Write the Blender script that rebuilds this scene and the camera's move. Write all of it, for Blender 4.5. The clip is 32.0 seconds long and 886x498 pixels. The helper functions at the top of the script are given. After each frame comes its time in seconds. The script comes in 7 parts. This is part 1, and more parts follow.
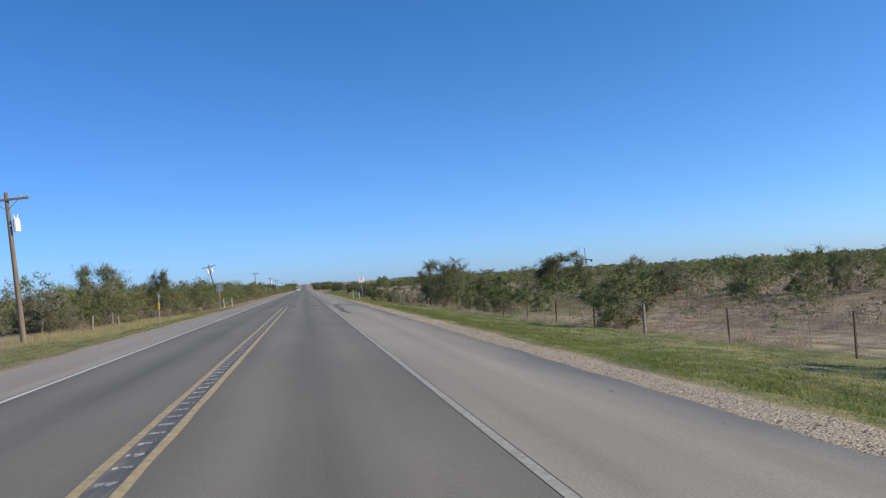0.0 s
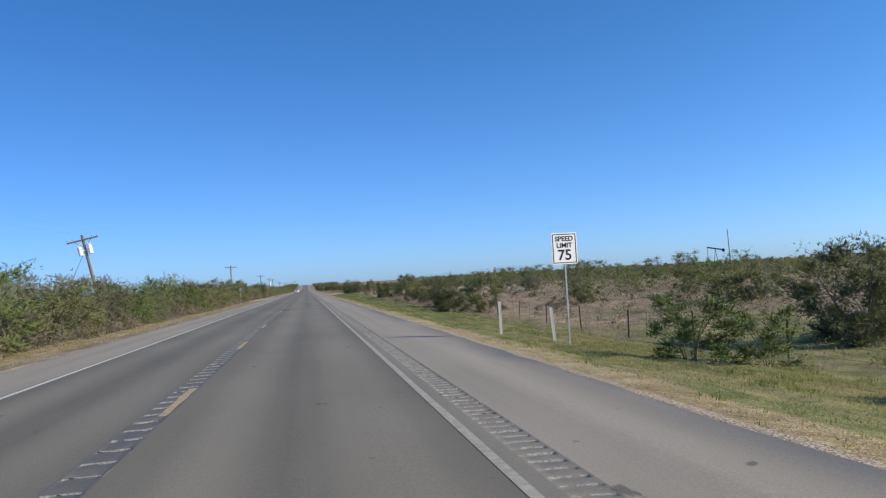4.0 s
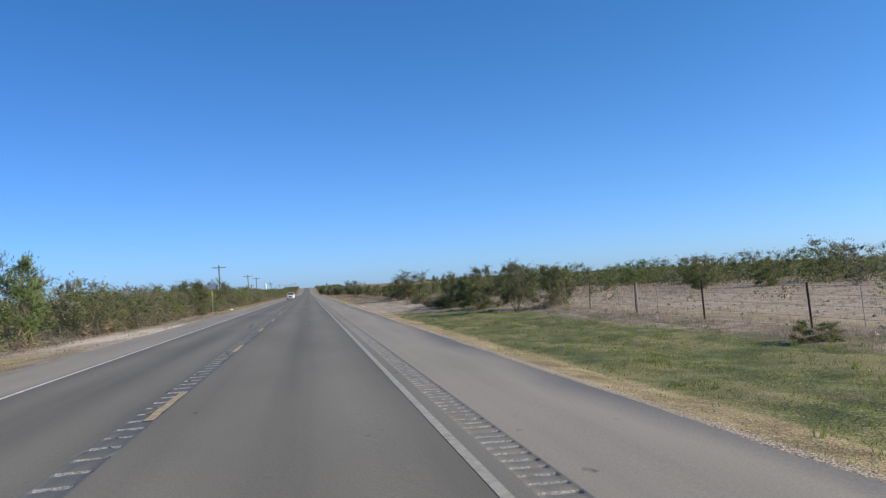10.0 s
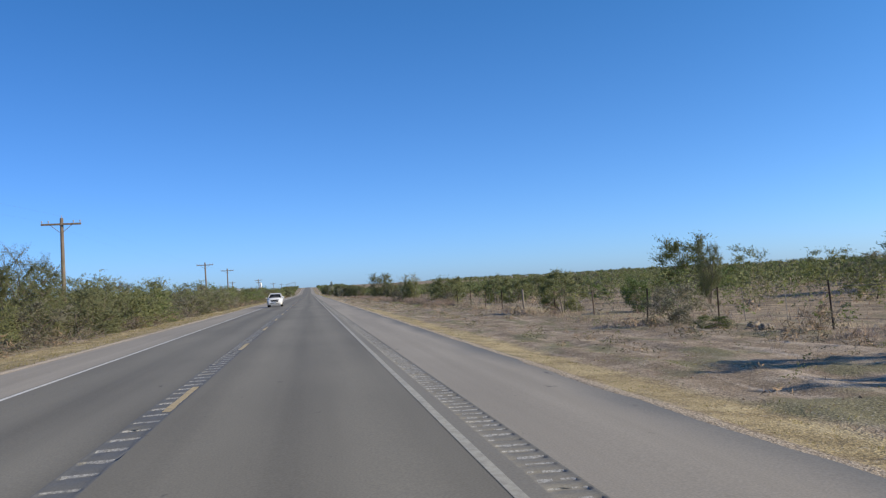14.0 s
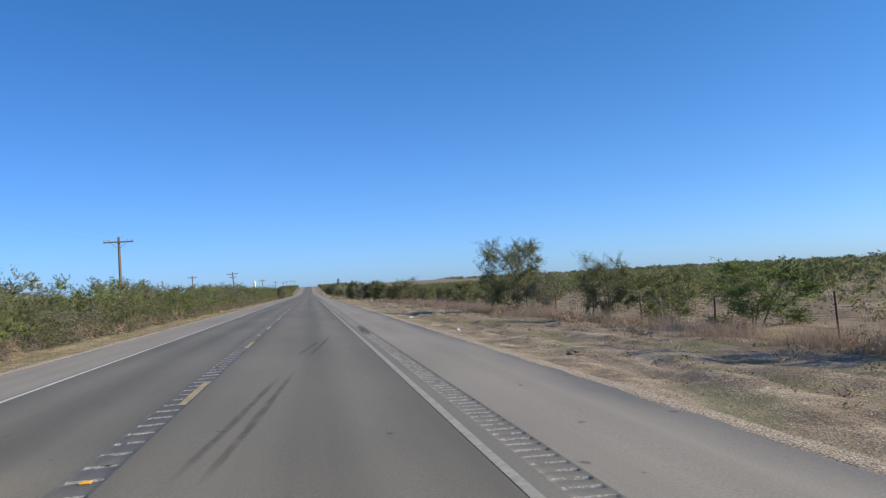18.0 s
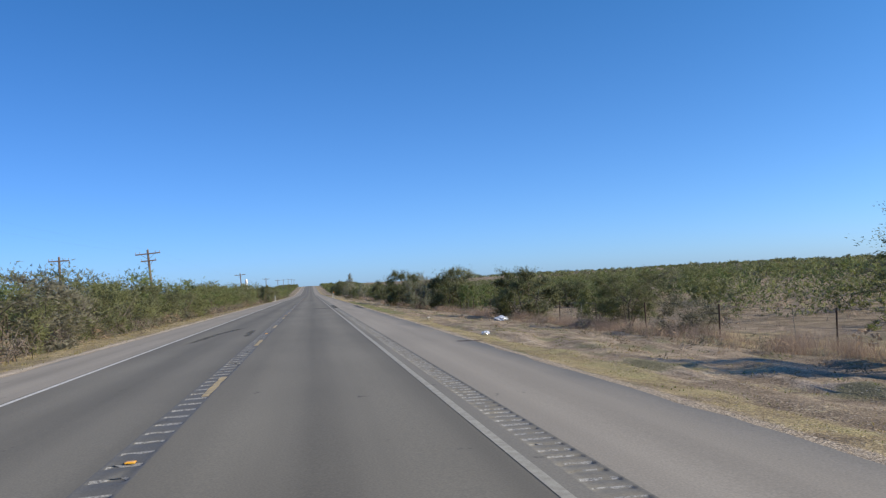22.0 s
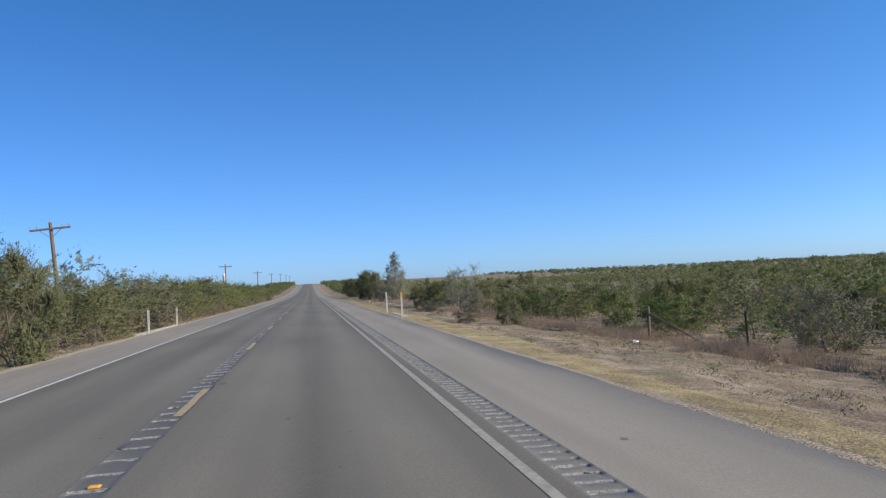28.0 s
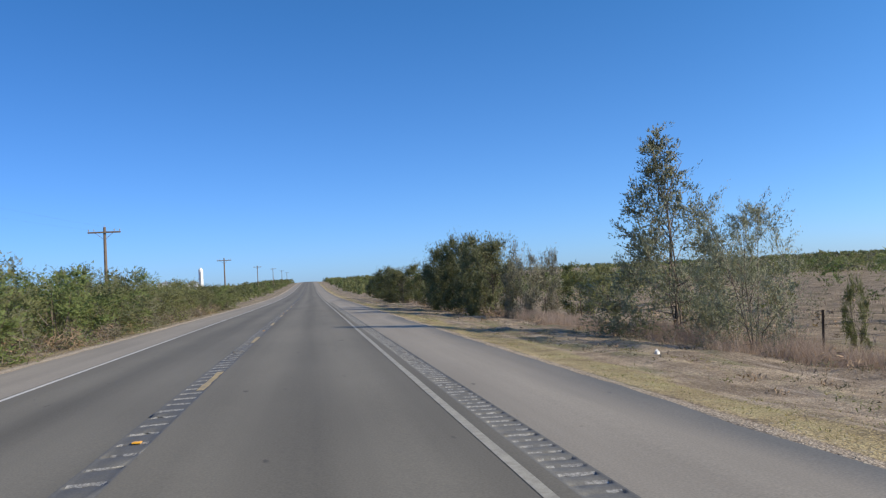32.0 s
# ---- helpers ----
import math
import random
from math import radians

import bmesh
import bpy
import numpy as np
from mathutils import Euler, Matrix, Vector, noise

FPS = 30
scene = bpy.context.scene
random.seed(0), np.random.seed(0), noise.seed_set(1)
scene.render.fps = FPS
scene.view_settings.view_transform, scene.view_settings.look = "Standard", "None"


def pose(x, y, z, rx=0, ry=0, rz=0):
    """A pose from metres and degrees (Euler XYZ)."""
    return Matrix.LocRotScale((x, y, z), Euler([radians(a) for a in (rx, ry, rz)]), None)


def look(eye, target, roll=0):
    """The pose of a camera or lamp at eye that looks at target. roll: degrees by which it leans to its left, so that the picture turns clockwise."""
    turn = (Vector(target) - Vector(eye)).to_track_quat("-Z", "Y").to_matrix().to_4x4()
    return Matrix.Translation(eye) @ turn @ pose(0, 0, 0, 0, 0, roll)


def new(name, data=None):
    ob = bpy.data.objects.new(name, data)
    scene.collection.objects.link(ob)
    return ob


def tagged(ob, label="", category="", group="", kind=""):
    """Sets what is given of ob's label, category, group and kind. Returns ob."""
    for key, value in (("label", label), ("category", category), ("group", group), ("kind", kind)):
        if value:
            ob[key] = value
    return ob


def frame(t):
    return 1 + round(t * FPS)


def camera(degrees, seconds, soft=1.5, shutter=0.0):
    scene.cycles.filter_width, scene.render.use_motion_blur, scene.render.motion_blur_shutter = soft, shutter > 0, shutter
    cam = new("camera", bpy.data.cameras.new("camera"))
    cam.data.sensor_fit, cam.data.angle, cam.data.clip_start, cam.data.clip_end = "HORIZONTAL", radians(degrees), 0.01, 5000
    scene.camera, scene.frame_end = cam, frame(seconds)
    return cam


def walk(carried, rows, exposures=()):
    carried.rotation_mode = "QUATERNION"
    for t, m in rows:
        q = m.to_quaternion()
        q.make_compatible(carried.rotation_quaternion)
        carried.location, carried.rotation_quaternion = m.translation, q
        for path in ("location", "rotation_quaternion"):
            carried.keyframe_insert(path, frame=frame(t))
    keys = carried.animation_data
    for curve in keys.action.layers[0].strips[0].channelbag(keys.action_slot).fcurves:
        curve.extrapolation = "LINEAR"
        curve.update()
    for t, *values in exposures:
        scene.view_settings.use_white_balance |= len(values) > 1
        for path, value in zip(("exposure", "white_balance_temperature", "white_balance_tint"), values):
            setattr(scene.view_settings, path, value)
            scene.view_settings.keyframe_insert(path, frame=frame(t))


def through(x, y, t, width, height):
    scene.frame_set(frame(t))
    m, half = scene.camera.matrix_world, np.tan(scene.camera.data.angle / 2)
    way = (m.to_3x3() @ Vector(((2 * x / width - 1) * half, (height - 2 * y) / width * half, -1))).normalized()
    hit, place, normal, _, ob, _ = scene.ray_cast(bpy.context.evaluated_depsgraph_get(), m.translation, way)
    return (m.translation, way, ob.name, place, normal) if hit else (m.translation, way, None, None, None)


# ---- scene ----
# Two-lane country highway through mesquite brush: x across the road (0 on the centre line), y along it, z up.

# ---- camera ----
PATH = [
    (0.0, pose(1.675, 0.00, 1.562, 92.152, 3.431, -9.622)),
    (1.0, pose(1.826, 21.90, 1.562, 92.186, 3.571, -9.635)),
    (2.0, pose(1.917, 44.00, 1.562, 92.204, 3.428, -9.568)),
    (3.0, pose(1.887, 66.30, 1.562, 92.174, 3.227, -9.516)),
    (4.0, pose(1.903, 88.80, 1.562, 92.252, 3.225, -9.513)),
    (5.0, pose(1.923, 111.50, 1.562, 92.335, 3.232, -9.511)),
    (6.0, pose(1.942, 134.40, 1.562, 92.413, 3.233, -9.507)),
    (7.0, pose(1.944, 157.53, 1.562, 92.431, 3.231, -9.480)),
    (8.0, pose(1.949, 180.93, 1.562, 92.471, 3.235, -9.458)),
    (9.0, pose(2.006, 204.60, 1.562, 92.463, 3.237, -9.433)),
    (10.0, pose(2.096, 228.51, 1.562, 92.492, 3.155, -9.375)),
    (11.0, pose(2.187, 252.65, 1.562, 92.463, 3.187, -9.394)),
    (12.0, pose(2.124, 276.90, 1.562, 92.498, 3.140, -9.398)),
    (13.0, pose(2.047, 301.15, 1.562, 92.513, 3.034, -9.365)),
    (14.0, pose(1.996, 325.40, 1.562, 92.510, 3.084, -9.331)),
    (15.0, pose(1.974, 349.65, 1.562, 92.495, 3.128, -9.319)),
    (16.0, pose(1.952, 373.90, 1.562, 92.478, 3.165, -9.307)),
    (17.0, pose(1.930, 398.15, 1.562, 92.464, 3.196, -9.295)),
    (18.0, pose(1.892, 422.40, 1.562, 92.487, 3.116, -9.284)),
    (19.0, pose(1.858, 446.65, 1.562, 92.484, 3.100, -9.247)),
    (20.0, pose(1.803, 470.90, 1.562, 92.444, 3.112, -9.250)),
    (21.0, pose(1.697, 495.09, 1.562, 92.446, 3.122, -9.276)),
    (22.0, pose(1.682, 519.18, 1.562, 92.493, 3.062, -9.234)),
    (23.0, pose(1.742, 543.14, 1.562, 92.410, 3.075, -9.260)),
    (24.0, pose(1.783, 567.00, 1.562, 92.416, 3.012, -9.241)),
    (25.0, pose(1.759, 590.76, 1.562, 92.463, 2.976, -9.223)),
    (26.0, pose(1.752, 614.45, 1.562, 92.463, 2.925, -9.240)),
    (27.0, pose(1.745, 638.06, 1.562, 92.462, 2.862, -9.257)),
    (28.0, pose(1.740, 661.60, 1.562, 92.456, 2.819, -9.275)),
    (29.0, pose(1.820, 685.10, 1.562, 92.383, 2.995, -9.287)),
    (30.0, pose(1.886, 708.60, 1.562, 92.432, 3.015, -9.222)),
    (31.0, pose(1.890, 732.10, 1.562, 92.417, 3.022, -9.205)),
    (32.0, pose(1.818, 755.60, 1.562, 92.346, 3.001, -9.226)),
]

cam = camera(57.13, 32.0, soft=1.25)
walk(cam, PATH, exposures=[(0.0, 0.3), (32.0, 0.3)])

# ---- daylight ----
SUN_EL, SUN_AZ = radians(27), math.atan2(0.87, -0.49)  # azimuth from +y towards +x
world = bpy.data.worlds.new("sky")
scene.world = world
world.use_nodes = True
wn, wl = world.node_tree.nodes, world.node_tree.links
sky = wn.new("ShaderNodeTexSky")
sky.sky_type = "NISHITA"
sky.sun_disc = False
sky.sun_elevation, sky.sun_rotation = SUN_EL, SUN_AZ
sky.altitude, sky.air_density, sky.dust_density, sky.ozone_density = 400, 0.7, 0.7, 7.5
clear = wn.new("ShaderNodeMix")  # the deep clear blue of a dry day
clear.data_type, clear.blend_type = "RGBA", "MULTIPLY"
clear.inputs["Factor"].default_value = 1.0
wl.new(sky.outputs["Color"], clear.inputs["A"])
wn["Background"].inputs["Strength"].default_value = 0.15
tint, height, level_of = wn.new("ShaderNodeMix"), wn.new("ShaderNodeMapRange"), wn.new("ShaderNodeSeparateXYZ")
tint.data_type = "RGBA"
tint.inputs["A"].default_value, tint.inputs["B"].default_value = (0.80, 0.87, 1.0, 1), (0.53, 0.90, 1.02, 1)  # pale haze low down, clear above
height.inputs["From Min"].default_value, height.inputs["From Max"].default_value = 0.0, 0.32
way, toward, tilt, side = wn.new("ShaderNodeTexCoord"), wn.new("ShaderNodeVectorMath"), wn.new("ShaderNodeMapRange"), wn.new("ShaderNodeMix")
toward.operation, toward.inputs[1].default_value = "DOT_PRODUCT", (math.sin(SUN_AZ), math.cos(SUN_AZ), 0)
tilt.inputs["From Min"].default_value, tilt.inputs["From Max"].default_value = -0.8, 0.3  # the sky pales towards the sun's side
side.data_type, side.blend_type = "RGBA", "MULTIPLY"
side.inputs["Factor"].default_value = 1.0
shade = wn.new("ShaderNodeMix")
shade.data_type = "RGBA"
shade.inputs["A"].default_value, shade.inputs["B"].default_value = (0.79, 0.79, 0.82, 1), (1.24, 1.2, 1.14, 1)
wl.new(way.outputs["Generated"], toward.inputs[0])
wl.new(way.outputs["Generated"], level_of.inputs[0])
wl.new(level_of.outputs["Z"], height.inputs["Value"])
wl.new(height.outputs["Result"], tint.inputs["Factor"])
wl.new(tint.outputs["Result"], clear.inputs["B"])
wl.new(toward.outputs["Value"], tilt.inputs["Value"])
wl.new(tilt.outputs["Result"], shade.inputs["Factor"])
wl.new(clear.outputs["Result"], side.inputs["A"])
wl.new(shade.outputs["Result"], side.inputs["B"])
wl.new(side.outputs["Result"], wn["Background"].inputs["Color"])

sun = new("sun", bpy.data.lights.new("sun", "SUN"))
sun.data.energy, sun.data.angle, sun.data.color = 5.0, radians(0.55), (1.0, 0.84, 0.60)
to_sun = Vector((math.sin(SUN_AZ) * math.cos(SUN_EL), math.cos(SUN_AZ) * math.cos(SUN_EL), math.sin(SUN_EL)))
sun.matrix_world = look((60, -40, 60), Vector((60, -40, 60)) - to_sun)


# ---- materials ----
def material(name, rough=0.85, metal=0.0):
    m = bpy.data.materials.new(name)
    m.use_nodes = True
    b = m.node_tree.nodes["Principled BSDF"]
    b.inputs["Roughness"].default_value, b.inputs["Metallic"].default_value = rough, metal
    b.inputs["Specular IOR Level"].default_value = 0.3
    return m, m.node_tree.nodes, m.node_tree.links, b


def noise_tex(n, l, scale, detail=4.0, stretch=(1, 1, 1), coords="Object"):
    c, mp, t = n.new("ShaderNodeTexCoord"), n.new("ShaderNodeMapping"), n.new("ShaderNodeTexNoise")
    mp.inputs["Scale"].default_value = stretch
    t.inputs["Scale"].default_value, t.inputs["Detail"].default_value = scale, detail
    l.new(c.outputs[coords], mp.inputs["Vector"])
    l.new(mp.outputs["Vector"], t.inputs["Vector"])
    return t.outputs["Fac"]


def ramp(n, l, fac, *stops):
    r = n.new("ShaderNodeValToRGB")
    e = r.color_ramp.elements
    while len(e) < len(stops):
        e.new(0.5)
    for el, (p, c) in zip(e, stops):
        el.position, el.color = p, (*c, 1) if len(c) == 3 else c
    l.new(fac, r.inputs["Fac"])
    return r.outputs["Color"]


def mix(n, l, fac, a, b, how="MIX"):
    m = n.new("ShaderNodeMix")
    m.data_type, m.blend_type = "RGBA", how
    for sock, v in ((m.inputs["Factor"], fac), (m.inputs["A"], a), (m.inputs["B"], b)):
        if isinstance(v, (int, float)):
            sock.default_value = v
        elif isinstance(v, tuple):
            sock.default_value = (*v, 1)
        else:
            l.new(v, sock)
    return m.outputs["Result"]


def calc(n, l, op, a, b=0.0, clamp=False):
    m = n.new("ShaderNodeMath")
    m.operation, m.use_clamp = op, clamp
    for sock, v in zip(m.inputs, (a, b)):
        if isinstance(v, (int, float)):
            sock.default_value = v
        else:
            l.new(v, sock)
    return m.outputs[0]


def bump(n, l, bsdf, height, strength=0.3, distance=0.02):
    b = n.new("ShaderNodeBump")
    b.inputs["Strength"].default_value, b.inputs["Distance"].default_value = strength, distance
    l.new(height, b.inputs["Height"])
    l.new(b.outputs["Normal"], bsdf.inputs["Normal"])


def simple(name, a, b, scale=6.0, rough=0.8, metal=0.0, relief=0.15, stretch=(1, 1, 1)):
    """Two tones of one surface, blended by large and fine grain."""
    m, n, l, s = material(name, rough, metal)
    f = calc(n, l, "ADD", calc(n, l, "MULTIPLY", noise_tex(n, l, scale, 5, stretch), 0.6),
             calc(n, l, "MULTIPLY", noise_tex(n, l, scale * 9, 3, stretch), 0.4))
    l.new(ramp(n, l, f, (0.36, a), (0.64, b)), s.inputs["Base Color"])
    bump(n, l, s, f, relief, 0.01)
    return m


def asphalt(name, dark, light, warm=(1, 1, 1), tracks=True, worn_edge=False):
    m, n, l, s = material(name, 0.82)
    geo = n.new("ShaderNodeTexCoord")
    xyz = n.new("ShaderNodeSeparateXYZ")
    l.new(geo.outputs["Object"], xyz.inputs["Vector"])
    streak = noise_tex(n, l, 1.6, 4, (1, 0.02, 1))
    blot = noise_tex(n, l, 0.35, 5, (1, 0.3, 1))
    fine = noise_tex(n, l, 45, 4)
    f = calc(n, l, "ADD", calc(n, l, "MULTIPLY", streak, 0.55), calc(n, l, "MULTIPLY", blot, 0.45))
    base = ramp(n, l, f, (0.34, dark), (0.66, light))
    if tracks:  # polished wheel paths, 1.8 m apart in each lane, and the oil line between them
        ph = calc(n, l, "COSINE", calc(n, l, "MULTIPLY", calc(n, l, "SUBTRACT", calc(n, l, "ABSOLUTE", xyz.outputs["X"]), 0.9), 2 * math.pi / 1.75))
        wheel = calc(n, l, "MULTIPLY", calc(n, l, "ADD", ph, 1.0), calc(n, l, "MULTIPLY", blot, 0.55))
        base = mix(n, l, wheel, base, tuple(1.22 * c for c in light))
    if worn_edge:  # the outer half metre has lost its pink chippings
        away = calc(n, l, "ADD", calc(n, l, "ABSOLUTE", xyz.outputs["X"]), calc(n, l, "MULTIPLY", calc(n, l, "SUBTRACT", blot, 0.5), 2.2))
        base = mix(n, l, calc(n, l, "DIVIDE", calc(n, l, "SUBTRACT", away, 5.6), 0.8, True), base, tuple(0.70 * v for v in (dark[1], dark[1], dark[1] * 0.95)))
    speck = ramp(n, l, fine, (0.32, (0.82, 0.82, 0.82)), (0.70, (1.2, 1.19, 1.17)))
    base = mix(n, l, 0.8, base, speck, "MULTIPLY")
    base = mix(n, l, 1.0, base, warm, "MULTIPLY")
    spots = noise_tex(n, l, 3.2, 3, (1, 0.5, 1))
    base = mix(n, l, ramp(n, l, spots, (0.71, (0, 0, 0)), (0.76, (0.6, 0.6, 0.6))), base, (0.035, 0.034, 0.034))
    l.new(base, s.inputs["Base Color"])
    bump(n, l, s, fine, 0.22, 0.006)
    return m


M_LANE = asphalt("lane_asphalt", (0.114, 0.108, 0.090), (0.173, 0.164, 0.137))
M_SHOULDER = asphalt("shoulder_asphalt", (0.230, 0.212, 0.180), (0.316, 0.290, 0.246), tracks=False, worn_edge=True)
M_STRIP = asphalt("sealed_strip", (0.098, 0.100, 0.100), (0.138, 0.140, 0.138), tracks=False)
M_RUMBLE = asphalt("shoulder_strip", (0.158, 0.151, 0.131), (0.218, 0.208, 0.180), tracks=False)
M_RUMBLE_DARK = asphalt("sealed_shoulder_strip", (0.132, 0.132, 0.124), (0.185, 0.184, 0.172), tracks=False)
# speckled far wall of the grooves, with its sunlit brightness put into the colour
M_SUNLIT_GROOVE = simple("sunlit_groove_wall", (0.10, 0.10, 0.10), (0.42, 0.42, 0.40), 34, 0.8, relief=0.6)
M_WHITE_LINE = simple("white_road_paint", (0.25, 0.238, 0.196), (0.400, 0.382, 0.316), 9, 0.6)
# brighter white for the west edge line
M_BRIGHT_LINE = simple("brighter_white_paint", (0.46, 0.45, 0.42), (0.68, 0.67, 0.63), 7, 0.6)
M_YELLOW_LINE = simple("yellow_road_paint", (0.27, 0.225, 0.140), (0.50, 0.385, 0.19), 7, 0.6)
M_TAR = simple("tar_patch", (0.155, 0.152, 0.134), (0.205, 0.198, 0.170), 3, 0.8)
M_TAR_THIN = simple("rubber_streak", (0.068, 0.067, 0.060), (0.114, 0.112, 0.096), 5, 0.75)
M_SHOULDER_OLD = asphalt("old_shoulder_asphalt", (0.185, 0.182, 0.158), (0.300, 0.288, 0.242), tracks=False, worn_edge=True)
M_TAR_FAINT = simple("faint_rubber_streak", (0.118, 0.115, 0.096), (0.165, 0.159, 0.132), 5, 0.75)
M_BROWN_STAIN = simple("brown_stain", (0.075, 0.052, 0.042), (0.120, 0.088, 0.072), 4, 0.8)
M_SEAL = simple("blue_grey_seal", (0.098, 0.104, 0.106), (0.135, 0.140, 0.138), 2, 0.75)
for worn in (M_TAR, M_TAR_THIN, M_TAR_FAINT, M_BROWN_STAIN, M_SEAL):  # stains thin out towards their edges and are worn through in places
    wt = worn.node_tree
    thin, gone, fade = wt.nodes.new("ShaderNodeMixShader"), wt.nodes.new("ShaderNodeBsdfTransparent"), wt.nodes.new("ShaderNodeAttribute")
    fade.attribute_name = "fade"
    holes = ramp(wt.nodes, wt.links, noise_tex(wt.nodes, wt.links, 6, 5, (1, 0.25, 1)), (0.30, (0.35, 0.35, 0.35)), (0.62, (1, 1, 1)))
    wt.links.new(mix(wt.nodes, wt.links, 1.0, holes, fade.outputs["Color"], "MULTIPLY"), thin.inputs[0])
    wt.links.new(gone.outputs[0], thin.inputs[1])
    wt.links.new(wt.nodes["Principled BSDF"].outputs[0], thin.inputs[2])
    wt.links.new(thin.outputs[0], wt.nodes["Material Output"].inputs["Surface"])
M_REFLECTOR = simple("amber_reflector", (0.75, 0.35, 0.03), (0.85, 0.45, 0.05), 30, 0.3)
M_WOOD = simple("weathered_pole_wood", (0.105, 0.080, 0.060), (0.205, 0.165, 0.130), 3, 0.9, stretch=(4, 4, 0.4))
M_GREYWOOD = simple("grey_fence_wood", (0.14, 0.12, 0.10), (0.27, 0.24, 0.21), 6, 0.9, stretch=(3, 3, 0.5))
M_RUST = simple("rusty_steel_post", (0.045, 0.035, 0.030), (0.10, 0.065, 0.045), 12, 0.75)
M_WIRE = simple("dull_wire", (0.10, 0.10, 0.10), (0.18, 0.18, 0.18), 10, 0.5, 0.6)
M_GALV = simple("galvanised_metal", (0.32, 0.34, 0.36), (0.45, 0.47, 0.49), 8, 0.45, 0.5)
M_WHITE = simple("white_paint", (0.68, 0.68, 0.66), (0.80, 0.80, 0.78), 6, 0.5)
M_SIGN = simple("sign_sheet_white", (0.72, 0.73, 0.74), (0.80, 0.81, 0.82), 4, 0.4)
M_SIGNBACK = simple("sign_back_aluminium", (0.16, 0.20, 0.25), (0.24, 0.28, 0.33), 5, 0.45, 0.4)
M_BLACK = simple("black_paint", (0.015, 0.015, 0.016), (0.03, 0.03, 0.03), 10, 0.5)
M_ORANGE = simple("orange_reflective", (0.62, 0.22, 0.03), (0.75, 0.30, 0.04), 10, 0.4)
M_CONCRETE = simple("concrete", (0.36, 0.34, 0.31), (0.50, 0.48, 0.44), 5, 0.9, relief=0.4)
M_STONE = simple("limestone_gravel", (0.14, 0.120, 0.092), (0.37, 0.325, 0.260), 4, 0.95)
M_CLOD = simple("dry_clod", (0.16, 0.105, 0.065), (0.36, 0.27, 0.185), 3, 0.95)
M_POST = simple("weathered_white_post", (0.36, 0.36, 0.34), (0.62, 0.62, 0.60), 5, 0.6, stretch=(14, 14, 0.35))
M_CERAMIC = simple("grey_ceramic", (0.20, 0.19, 0.19), (0.34, 0.33, 0.33), 20, 0.3)
M_PLASTIC = simple("silver_plastic_sheet", (0.45, 0.50, 0.58), (0.72, 0.75, 0.80), 9, 0.25, 0.3)
M_CARTON = simple("reddish_carton", (0.16, 0.07, 0.05), (0.34, 0.20, 0.14), 14, 0.8)
M_BARK = simple("brush_bark", (0.085, 0.070, 0.058), (0.21, 0.175, 0.145), 9, 0.95, stretch=(3, 3, 0.6))


